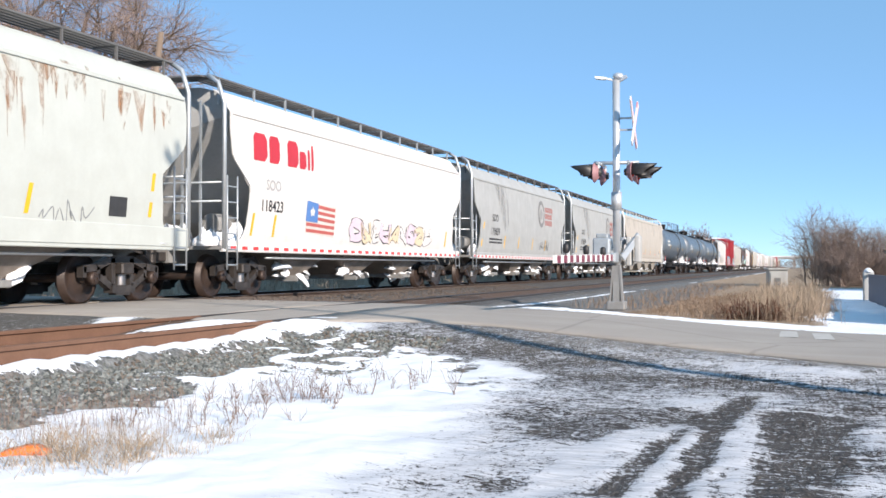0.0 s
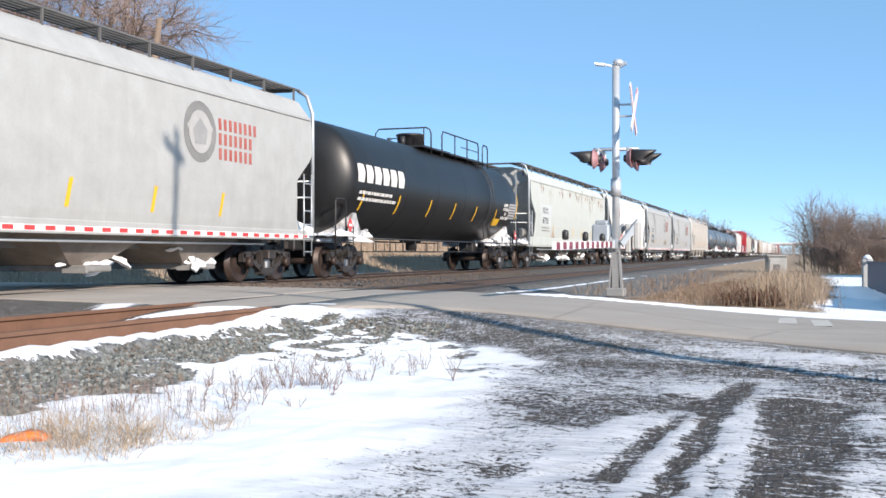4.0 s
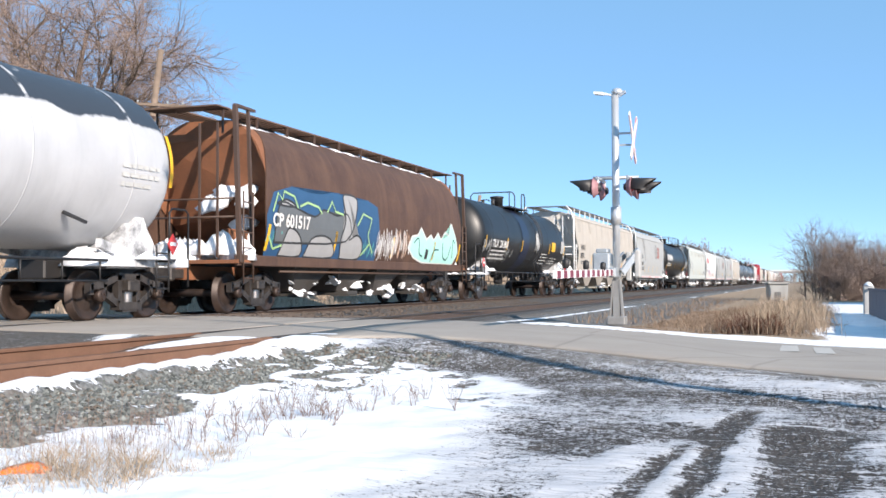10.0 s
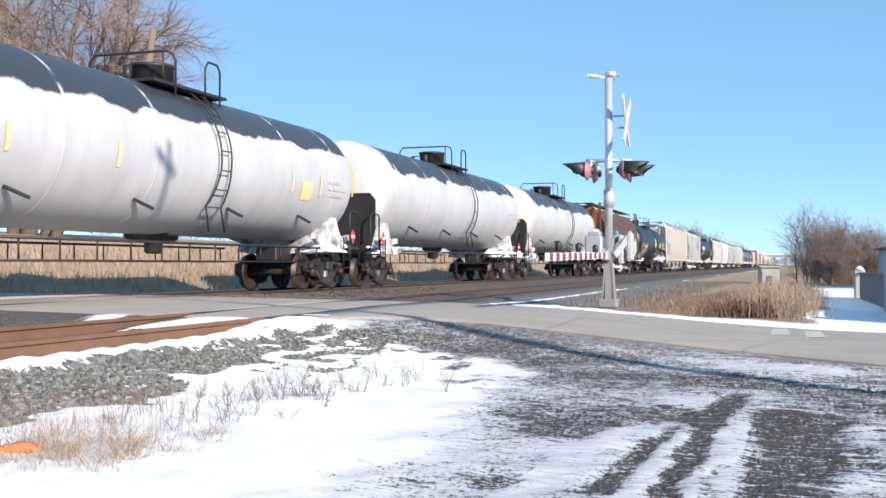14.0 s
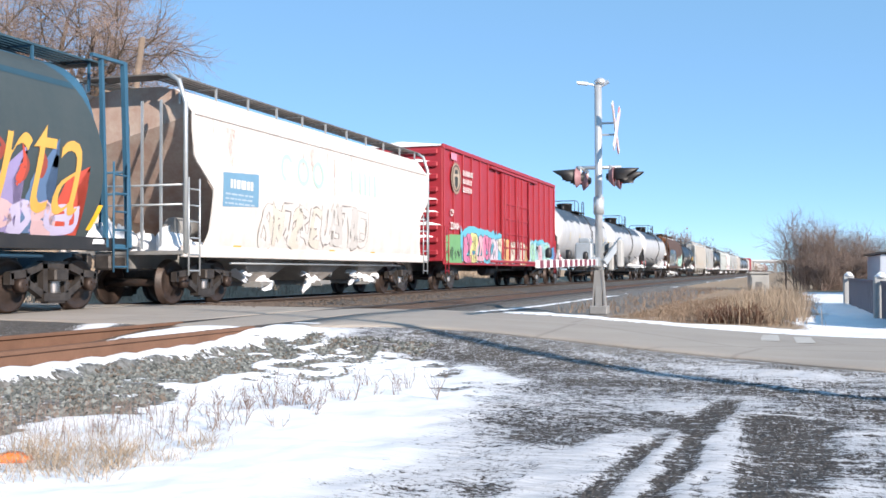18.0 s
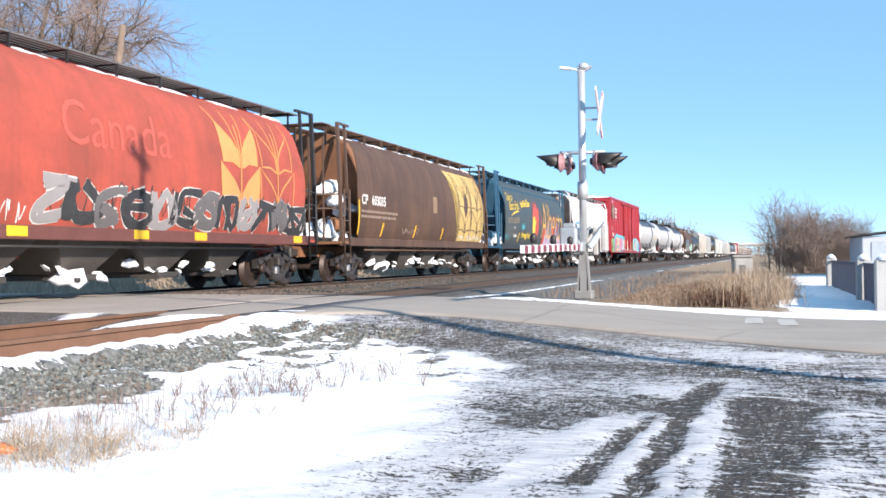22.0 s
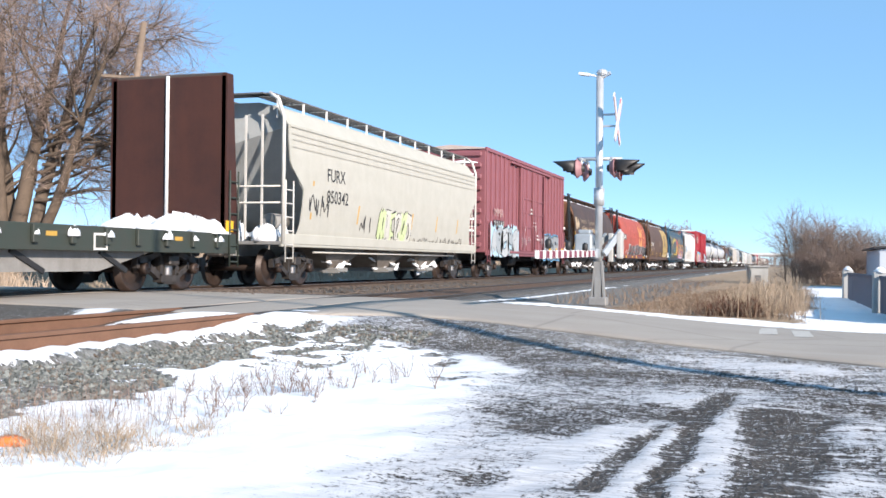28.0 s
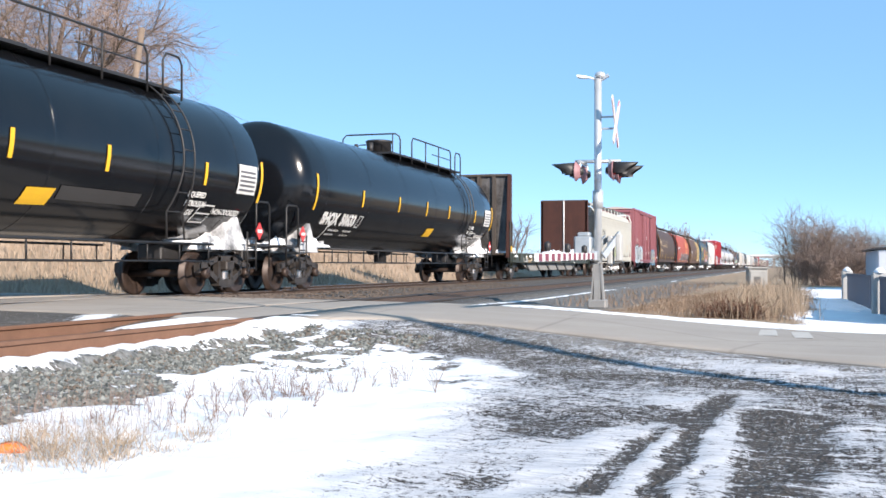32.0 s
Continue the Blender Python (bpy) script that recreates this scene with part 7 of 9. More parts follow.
            g.tube([(a, ly - w, b), (a, ly + w, b)], 0.014, 5)
        part("side_ladder", g, BLACK, car)
    # underframe
    for s in (-1, 1):
        y = s * (L / 2 - 1.1)
        g = Geo().box(-0.3, 0.3, min(y - s * 1.4, s * (L / 2 + 0.55)), max(y - s * 1.4, s * (L / 2 + 0.55)), 0.75, 1.1, 0.03)
        part("stub_sill", g, BLACK, car)
        g = Geo().loft([[(-1.2, y - 0.3, bot + 0.5), (1.2, y - 0.3, bot + 0.5), (1.2, y + 0.3, bot + 0.5), (-1.2, y + 0.3, bot + 0.5)],
                        [(-1.3, y - 0.45, bot + 0.12), (1.3, y - 0.45, bot + 0.12), (1.3, y + 0.45, bot + 0.12), (-1.3, y + 0.45, bot + 0.12)],
                        [(-1.0, y - 0.6, 0.95), (1.0, y - 0.6, 0.95), (1.0, y + 0.6, 0.95), (-1.0, y + 0.6, 0.95)]])
        for k in (-1, 1):
            g.obox((k * 1.2, y - 1.1, bot + 0.12), (k * 1.0, y, bot - 0.1), 0.1, 0.16)
            g.obox((k * 1.2, y + 1.1, bot + 0.12), (k * 1.0, y, bot - 0.1), 0.1, 0.16)
        saddle = fold_normals(part("saddle", g, CAKED, car, "snow-caked saddle"))
        for k in (-1, 1):
            horn = [(y - 0.62, 0.98), (y + 0.62, 0.98), (y + 0.34, bot + 0.22), (y + 0.1, bot + 0.62), (y - 0.1, bot + 0.62), (y - 0.34, bot + 0.22)]
            fold_normals(part("saddle_horn", Geo().loft([[(k * a, yy, z) for yy, z in horn] for a in (0.85, 1.3)]), CAKED, saddle))
        yp = s * (L / 2 + 0.35)
        plat2 = part("end_platform", Geo().box(-1.4, 1.4, min(yp - s * 0.7, yp), max(yp - s * 0.7, yp), 1.08, 1.14), BLACK, car)
        g = Geo()
        for k in (-1, 1):
            g.tube([(k * 1.4, yp, 0.6), (k * 1.4, yp, 2.05), (k * 1.4, yp - s * 0.1, 2.12), (k * 1.4, yp - s * 0.55, 2.12), (k * 1.4, yp - s * 0.65, 2.05), (k * 1.4, yp - s * 0.65, 1.1)], 0.024, 6)
        part("grab_rail", g, BLACK, plat2)
        rnd = random.Random(seed + s)
        g = Geo()
        for k in range(16):
            w = rnd.uniform(0.12, 0.36)
            snow_lump(g, (rnd.uniform(0.1, 1.35), s * (L / 2 - rnd.uniform(-0.25, 2.2)), 1.12 if k < 10 else 0.98), (w, w * rnd.uniform(0.8, 1.8), rnd.uniform(0.06, 0.26)), seed * 3 + k + s, 3, 9)
        tagged(part("drifted_snow", g, SNOW, plat2, "snow caked round the end sill"), kind="stuff")
        ladder(car, 1.42, y + s * 0.55, 0.5, 1.4, 0.4, BLACK, 4, "sill_step")
        if style == "frost" and s < 0:
            shield = [(-1.3, 1.2), (1.3, 1.2), (1.42, 1.7), (1.42, 2.55), (1.25, 2.75), (-1.25, 2.75), (-1.42, 2.55), (-1.42, 1.7)]
            g = Geo().loft([[(a, -L / 2 - 0.06 + d, b) for a, b in shield] for d in (0, 0.04)])
            fold_normals(part("head_shield", g, BLACK, car, "black half-height head shield"))
        decal_y = s * (L / 2 - 0.35)
        pl = Geo()
        pts = [(1.5, decal_y, 1.62), (1.5, decal_y + 0.17, 1.42), (1.5, decal_y, 1.22), (1.5, decal_y - 0.17, 1.42)]
        pl.loft([[(p[0] + d, p[1], p[2]) for p in pts] for d in (0, 0.02)])
        hold = fold_normals(part("placard", pl, REDSIGN, car, "red diamond hazard placard"))
        part("placard_panel", Geo().box(1.522, 1.526, decal_y - 0.1, decal_y + 0.1, 1.39, 1.46), WHITE, hold)
    for s in (-1, 1):
        g = Geo().tube([(s * 1.4, -L / 2 + 2.2, 1.08), (s * 1.4, L / 2 - 2.2, 1.08)], 0.03, 6)
        g.tube([(s * 1.4, -L / 2 + 2.2, 0.72), (s * 1.4, L / 2 - 2.2, 0.72)], 0.02, 6)
        n = 12
        for k in range(n + 1):
            y = -L / 2 + 2.4 + (L - 4.8) * k / n
            g.tube([(s * 1.4, y, 1.08), (s * 1.4, y, 0.72)], 0.018, 5)
        part("sill_railing", g, BLACK, car)
    part("bottom_outlet", Geo().turned([(-0.45, 0.14), (-0.4, 0.2), (-0.1, 0.2), (0.05, 0.45), (0.2, 0.5)], (0, dome_y + 0.1, bot + 0.05), "z", 16).tube([(0, dome_y - 0.8, bot + 0.0), (0, dome_y + 0.9, bot - 0.0)], 0.12, 8), BLACK, car)
    if style == "frost":
        for k in range(4):
            y = -L / 2 + 3.2 + k * (L - 6.4) / 3
            part("shell_bracket", Geo().obox((r * 0.80, y, zc - r * 0.62), (r * 0.80 + 0.12, y + 0.45, zc - r * 0.72), 0.06, 0.05), BLACK, body)
    trucks(car, L / 2 - 1.1)
    couplers(car, L / 2 + 0.45)
    xm = lambda z: math.sqrt(max(0.01, r * r - (z - zc) ** 2)) + 0.01
    return car, body, xm


def tank_strips(body, xm, ys, z0, z1):
    for y in ys:
        decal("reflector_strip", [[(y, z0), (y + 0.1, z0), (y + 0.1, z1), (y, z1)]], YELLOW, body, xm, 0.006, 0.15)


def car_procor():
    car, body, xm = tank_car("dull black tank car with white shape lettering", 17.7, 1.6, 2.76, TANKDULL, "pressure", 101, 0.0, 4.45)
    for k in range(6):
        decal("white_letter_shape", [[(-8.2 + k * 0.6, 2.62), (-7.78 + k * 0.6, 2.62), (-7.7 + k * 0.6, 2.9), (-7.78 + k * 0.6, 3.12), (-8.2 + k * 0.6, 3.12)]], PALE, body, xm, 0.008, 0.1)
    bars(-8.0, 2.3, 2.8, 0.35, 2, PALE, body, xm, 0.008, 0.5, 3, cut=0.1)
    tank_strips(body, xm, (-7.7, -5.0, -2.2, 0.3, 2.8, 5.45), 1.85, 2.4)
    tank_strips(body, xm, (8.4,), 2.1, 3.1)
    for k, (word, dy) in enumerate((("LIQUEFIED", 0.0), ("PETROLEUM", 0.0), ("GAS", 0.26), ("NON-ODORIZED", -0.1))):
        lettering(word, 6.4 + dy, 2.56 - 0.17 * k, 0.15, PALE, body, xm, 0.009, 0.06, 0.008, 0.0, 0.95)
    decal("white_data_panel", [[(7.25, 2.1), (8.25, 2.1), (8.25, 2.7), (7.25, 2.7)]], surface("printed_panel", (0.45, 0.45, 0.44), None, 0.5), body, xm, 0.008, 0.1)
    decal("panel_rows", [[(7.3, 2.15 + 0.11 * k), (8.2, 2.15 + 0.11 * k), (8.2, 2.2 + 0.11 * k), (7.3, 2.2 + 0.11 * k)] for k in range(5)], surface("panel_print", (0.12, 0.12, 0.13), None, 0.3), body, xm, 0.012, 0.1)
    decal("yellow_data_panel", [[(5.6, 1.78), (6.3, 1.78), (6.3, 2.05), (5.6, 2.05)]], YELLOW, body, xm, 0.008, 0.1)
    return car


def car_slate():
    slate = surface("slate_blue_tank", (0.085, 0.11, 0.14), (0.14, 0.16, 0.18), 0.4, 0.4, 0, 1.0, 0.2, 0.04, 8)
    car, body, xm = tank_car("slate blue tank car caked with snow below", 17.7, 1.55, 2.75, slate, "pressure", 161, 0.0)
    bars(-6.9, 2.9, 1.7, 0.6, 2, PALE, body, xm, 0.008, 0.6, 3, cut=0.1)
    tank_strips(body, xm, (-5.0, 0.6, 5.4), 2.2, 2.7)
    return car


def car_tilx():
    car, body, xm = tank_car("black tank car with a blue band and white tags", 14.9, 1.53, 2.52, TANKDULL, "plain", 111, 0.0, 1.6, 0.27)
    blue = surface("blue_shell_band", (0.011, 0.017, 0.042), (0.012, 0.016, 0.03), 0.4, 0.4, 0, 2, 0.2, 0.03)
    decal("blue_band", [[(-1.35, 1.1), (-0.2, 1.1), (-0.2, 3.9), (-1.35, 3.9)]], blue, body, xm, 0.004, 0.1)
    lettering("TILX  261860", -5.85, 2.08, 0.4, PALE, body, xm, 0.01, 0.08, 0.012)
    bars(-5.8, 1.9, 2.2, 0.45, 3, PALE, body, xm, 0.008, 0.4, 3, cut=0.1)
    tank_strips(body, xm, (-6.8, -3.75, -1.35, 3.75, 6.95), 2.02, 2.48)
    decal("yellow_panel", [[(4.2, 2.14), (4.95, 2.14), (4.95, 2.58), (4.2, 2.58)]], YELLOW, body, xm, 0.008, 0.1)
    decal("data_panel", [[(6.2, 2.1), (6.9, 2.1), (6.9, 2.7), (6.2, 2.7)]], surface("printed_panel", (0.45, 0.45, 0.44)), body, xm, 0.008, 0.1)
    scribble(-7.0, -5.8, 1.75, 2.45, surface("chalky_grey_tag", (0.34, 0.34, 0.33), None, 0.4), body, xm, 112, 5, 0.045, 0.1)
    scribble(-6.0, -3.9, 1.45, 1.95, surface("dim_grey_tag", (0.2, 0.2, 0.2), None, 0.4), body, xm, 113, 7, 0.05, 0.1)
    scribble(-4.0, -2.6, 1.45, 2.15, surface("chalky_grey_tag", (0.34, 0.34, 0.33)), body, xm, 114, 4, 0.04, 0.1)
    scribble(1.1, 2.0, 2.0, 3.0, PALE, body, xm, 115, 4, 0.06, 0.1)
    bars(2.4, 1.95, 1.3, 0.55, 4, PALE, body, xm, 0.008, 0.28, 13, cut=0.1)
    bars(4.3, 1.8, 1.6, 0.35, 3, PALE, body, xm, 0.008, 0.25, 14, cut=0.1)
    return car


def car_frost(n):
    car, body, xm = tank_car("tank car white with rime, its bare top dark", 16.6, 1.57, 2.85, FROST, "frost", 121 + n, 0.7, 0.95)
    tank_strips(body, xm, (7.75,), 2.5, 3.5)
    faint = surface("faint_print", (0.55, 0.55, 0.53), None, 0.4)
    bars(6.3, 2.75, 1.1, 0.5, 3, faint, body, xm, 0.008, 0.5, n, cut=0.1)
    if n:
        for y in (-5.4, -2.6, 4.2, 5.75):
            decal("faint_strip", [[(y, 2.4), (y + 0.1, 2.4), (y + 0.1, 2.9), (y, 2.9)]], surface("rimed_yellow", (0.72, 0.6, 0.32), None, 0.3), body, xm, 0.006, 0.1)
        decal("faint_panel", [[(4.75, 2.25), (5.35, 2.25), (5.35, 2.7), (4.75, 2.7)]], surface("rimed_yellow", (0.72, 0.6, 0.32)), body, xm, 0.006, 0.1)
    return car


def car_lpg(n):
    car, body, xm = tank_car("glossy black pressure tank car with yellow reflectors", 18.3, 1.64, 2.74, TANKBLACK, "pressure", 131 + n, 0.2, 5.4, 0.42)
    lettering("SHQX  50633", -7.45, 1.76, 0.40, PALE, body, xm, 0.01, 0.08, 0.026, -0.14, 0.97)
    decal("stencil_frame", stroke([(-5.08, 1.74), (-4.84, 1.74), (-4.78, 2.04), (-5.02, 2.04), (-5.08, 1.74)], 0.035), PALE, body, xm, 0.008, 0.1)
    bars(-6.6, 1.58, 0.7, 0.22, 2, PALE, body, xm, 0.008, 0.4, 3 + n, cut=0.1)
    bars(-5.6, 1.58, 0.6, 0.22, 2, PALE, body, xm, 0.008, 0.4, 8 + n, cut=0.1)
    tank_strips(body, xm, (-5.15, -2.2, 0.45, 2.9, 6.2), 2.3, 2.77)
    tank_strips(body, xm, (-8.25, 8.6), 2.07, 3.0)
    decal("yellow_panel", [[(1.05, 1.62), (1.75, 1.64), (1.8, 1.92), (1.1, 1.9)]], YELLOW, body, xm, 0.008, 0.1)
    decal("data_panel", [[(7.6, 2.22), (8.4, 2.22), (8.4, 2.86), (7.6, 2.86)]], PALE, body, xm, 0.008, 0.1)
    decal("data_rows", [[(7.66, 2.28 + 0.1 * k), (8.34, 2.28 + 0.1 * k), (8.34, 2.33 + 0.1 * k), (7.66, 2.33 + 0.1 * k)] for k in range(5)], surface("panel_print", (0.12, 0.12, 0.13), None, 0.3), body, xm, 0.012, 0.1)
    for k, (word, y, z) in enumerate((("LIQUEFIED", 5.75, 2.04), ("PETROLEUM", 5.75, 1.86), ("GAS", 5.95, 1.68), ("NON-ODORIZED", 6.95, 1.74))):
        lettering(word, y, z, 0.15, PALE, body, xm, 0.009, 0.06, 0.008, 0.0, 0.95)
    decal("stencil_frame", stroke([(6.3, 1.55), (6.85, 1.55), (6.95, 1.9), (6.4, 1.9), (6.3, 1.55)], 0.035), PALE, body, xm, 0.008, 0.1)
    decal("stencil_frame", stroke([(6.36, 1.73), (6.9, 1.73)], 0.03), PALE, body, xm, 0.0085, 0.1)
    if n:
        decal("painted_out_panel", [[(1.9, 1.75), (4.2, 1.75), (4.2, 1.98), (1.9, 1.98)]], surface("overpaint_black", (0.04, 0.038, 0.038), None, 0.3), body, xm, 0.006, 0.1)
    return car


# --- box cars and the bulkhead flat
def box_car(label, L, H, paint, roof_mat, seed, ribs, door, snowy_end=True):
    car = thing("box_car", label, "freight car", "cars of the train")
    w, z0 = 1.5, 1.05
    body = part("body", Geo().box(-w, w, -L / 2 + 0.06, L / 2 - 0.06, z0, H, 0.02), paint, car)
    for s in (-1, 1):
        for k in range(ribs + 1):
            y = -L / 2 + 0.14 + (L - 0.28) * k / ribs
            if door[0] - 0.1 < y < door[1] + 0.1:
                continue
            part("side_rib", Geo().box(min(s * w, s * (w + 0.062)), max(s * w, s * (w + 0.062)), y - 0.035, y + 0.035, z0 + 0.1, H - 0.12, 0.012), paint, body)
        part("side_sill", Geo().box(min(s * w, s * (w + 0.07)), max(s * w, s * (w + 0.07)), -L / 2 + 0.06, L / 2 - 0.06, z0 - 0.12, z0 + 0.1, 0.012), paint, car)
        part("eave", Geo().box(min(s * (w - 0.02), s * (w + 0.07)), max(s * (w - 0.02), s * (w + 0.07)), -L / 2 + 0.04, L / 2 - 0.04, H - 0.13, H + 0.02, 0.012), paint, car)
        d = part("door", Geo().box(min(s * (w + 0.03), s * (w + 0.085)), max(s * (w + 0.03), s * (w + 0.085)), door[0], door[1], z0 + 0.12, H - 0.3, 0.012), paint, car)
        nd = 4 if door[1] - door[0] > 4 else 3
        for k in range(nd + 1):
            y = door[0] + 0.06 + (door[1] - door[0] - 0.12) * k / nd
            wide = 0.075 if k in (0, nd) or 2 * k == nd else 0.04
            part("door_post", Geo().box(min(s * (w + 0.08), s * (w + 0.15)), max(s * (w + 0.08), s * (w + 0.15)), y - wide, y + wide, z0 + 0.15, H - 0.34, 0.012), paint, d)
        for z in (1.7, 2.3, 2.95, 3.6):
            if z < H - 0.4:
                part("door_rail", Geo().box(min(s * (w + 0.08), s * (w + 0.125)), max(s * (w + 0.08), s * (w + 0.125)), door[0] + 0.05, door[1] - 0.05, z - 0.03, z + 0.03, 0.008), paint, d)
        for k in (0.04, 0.46, 0.54, 0.96):
            y = door[0] + (door[1] - door[0]) * k
            part("lock_rod", Geo().tube([(s * (w + 0.19), y, z0 + 0.15), (s * (w + 0.19), y, H - 0.36)], 0.026, 6), paint, d)
        part("door_track", Geo().box(min(s * (w + 0.05), s * (w + 0.16)), max(s * (w + 0.05), s * (w + 0.16)), door[0] - 1.8, door[1] + 1.8, H - 0.3, H - 0.2, 0.01), paint, car)
        part("lower_track", Geo().box(min(s * (w + 0.05), s * (w + 0.14)), max(s * (w + 0.05), s * (w + 0.14)), door[0] - 1.8, door[1] + 1.8, z0, z0 + 0.1, 0.01), paint, car)
        for e in (-1, 1):
            ladder(car, s * (w + 0.09), e * (L / 2 - 0.32), 0.6, 2.3, 0.4, paint, 5)
    for e in (-1, 1):
        for k in range(9):
            z = z0 + 0.3 + (H - z0 - 0.55) * k / 8
            y0, y1 = sorted((e * (L / 2 - 0.06), e * (L / 2 + 0.05)))
            part("end_corrugation", Geo().box(-1.35, 1.35, y0, y1, z - 0.1, z + 0.1, 0.04), paint, body)
            if snowy_end and e < 0 and 0 < k < 8:
                g = Geo()
                rnd = random.Random(seed + k)
                snow_lump(g, (rnd.uniform(0.4, 0.7), -L / 2 + 0.0, z + 0.08), (rnd.uniform(0.5, 0.75), 0.09, 0.09), seed + k, 3, 8)
                part("ledge_snow", g, SNOW, body, "snow resting on the end ribs")
    g = Geo().loft([[(-w + 0.04, s * (L / 2 - 0.0), H), (0, s * (L / 2), H + 0.14), (w - 0.04, s * (L / 2), H), (w - 0.04, s * (L / 2), H - 0.05), (-w + 0.04, s * (L / 2), H - 0.05)] for s in (-1, 1)])
    fold_normals(part("roof", g, roof_mat, car))
    part("underframe", Geo().box(-0.25, 0.25, -L / 2 - 0.1, L / 2 + 0.1, 0.7, 1.05).box(-1.3, 1.3, -1.5, -1.2, 0.8, 1.05).box(-1.3, 1.3, 1.2, 1.5, 0.8, 1.05), BLACK, car)
    part("brake_gear", Geo().tube([(0.8, -2.0, 0.7), (0.8, -0.6, 0.7)], 0.2, 12), BLACK, car)
    trucks(car, L / 2 - 2.2)
    couplers(car, L / 2 + 0.3)
    return car, body


def car_box_red():
    L = 19.0
    paint = painted("bright_red_box_paint", (0.37, 0.026, 0.04), (0.22, 0.024, 0.03), amount=0.35, rough=0.5, streak=0.2)
    car, body = box_car("bright red box car with snowy roof and colourful graffiti", L, 5.2, paint, SNOW, 141, 16, (-1.6, 3.2))
    xm = flat_map(1.565)
    ring = [(-8.0 + 0.6 * math.cos(a), 4.1 + 0.58 * math.sin(a)) for a in (2 * math.pi * i / 28 for i in range(28))]
    inner = lambda f: [(-8.0 + (y + 8.0) * f, 4.1 + (z - 4.1) * f) for y, z in ring]
    decal("round_emblem", [ring], surface("worn_tan_emblem", (0.40, 0.30, 0.22), (0.2, 0.1, 0.08), 0.6), body, xm, 0.006)
    decal("emblem_ring", stroke(inner(0.8) + inner(0.8)[:1], 0.05), surface("black_emblem", (0.04, 0.04, 0.035), None, 0.3), body, xm, 0.009)
    decal("emblem_field", [inner(0.62)], surface("pale_emblem_field", (0.46, 0.38, 0.29), (0.3, 0.22, 0.16), 0.5), body, xm, 0.011)
    decal("emblem_shield", [[(-8.2, 4.12), (-8.0, 4.2), (-7.8, 4.12), (-7.82, 3.85), (-8.0, 3.7), (-8.18, 3.85)], [(-8.22, 4.26), (-7.78, 4.26), (-7.86, 4.42), (-8.14, 4.42)]], surface("black_emblem", (0.04, 0.04, 0.035)), body, xm, 0.0135)
    name_rows(-7.15, 4.28, (8, 7, 7), 0.2, 0.31, PALE, body, xm)
    lettering("CP", -8.72, 2.7, 0.34, PALE, body, xm, bold=0.008)
    lettering("220404", -8.72, 2.22, 0.36, PALE, body, xm, bold=0.008)
    decal("pink_patch", [[(-8.6, 4.75), (-7.9, 4.75), (-7.9, 5.0), (-8.6, 5.0)]], spray("pink", (0.65, 0.25, 0.35)), body, xm)
    wall = flat_map(1.58)
    aqua, pale_aqua, mint = spray("aqua", (0.13, 0.45, 0.58)), spray("pale_aqua", (0.42, 0.68, 0.70)), spray("mint_green", (0.38, 0.66, 0.46))
    pink, rose, lemon, lilac, cream = spray("hot_pink", (0.68, 0.2, 0.34)), spray("rose", (0.72, 0.42, 0.48)), spray("lemon", (0.68, 0.64, 0.26)), spray("lilac", (0.55, 0.48, 0.6)), spray("cream", (0.74, 0.68, 0.56))
    decal("green_patch", [[(-9.35, 1.0), (-7.3, 1.0), (-7.2, 1.6), (-7.5, 2.05), (-8.2, 1.95), (-8.8, 2.02), (-9.35, 1.95)]], spray("grass_green", (0.16, 0.36, 0.15)), body, flat_map(1.572))
    decal("blue_patch", [[(7.8, 1.0), (9.3, 1.0), (9.3, 1.75), (8.9, 1.95), (8.3, 1.85), (7.8, 2.0)]], spray("bright_blue", (0.06, 0.25, 0.5)), body, flat_map(1.572))
    rnd = random.Random(37)
    for y0, y1, base in ((-7.5, -2.4, 2.12), (-2.5, 3.5, 2.1), (3.6, 7.9, 1.95)):       # flame-like upper edge of the background
        top = [(y0 + (y1 - y0) * k / 22, base + (0.04 if k % 2 else rnd.uniform(0.14, 0.34))) for k in range(23)]
        decal("spray_edge", [[(y0, 1.5), (y1, 1.5)] + top[::-1]], aqua, body, flat_map(1.575))
        for k in range(int((y1 - y0) / 0.42)):
            y = y0 + 0.3 + 0.42 * k + rnd.uniform(-0.08, 0.08)
            decal("sprayed_line", stroke([(y, 1.05), (y + rnd.uniform(-0.12, 0.12), 1.4), (y + rnd.uniform(-0.12, 0.16), 1.75), (y + rnd.uniform(-0.1, 0.14), 2.05)], 0.04), INK, body, flat_map(1.603))
    graffiti(-7.1, -2.5, 1.02, 2.12, [pink, lemon, rose, pink, lilac], INK, body, wall, 142, 5, 0, aqua, 0.045)
    graffiti(-2.1, 3.3, 1.02, 2.1, [cream, spray("orange_buff", (0.66, 0.4, 0.18)), cream, rose], INK, body, wall, 148, 6, 0, aqua, 0.05)
    graffiti(3.8, 7.7, 1.05, 2.0, [mint, pale_aqua, rose, pale_aqua], INK, body, wall, 151, 5, 0, pale_aqua, 0.04)
    scribble(-9.2, -7.4, 1.05, 1.6, INK, body, wall, 143, 6, 0.03)
    scribble(-0.2, 0.9, 2.3, 3.0, PALE, body, xm, 146, 3, 0.03)
    return car


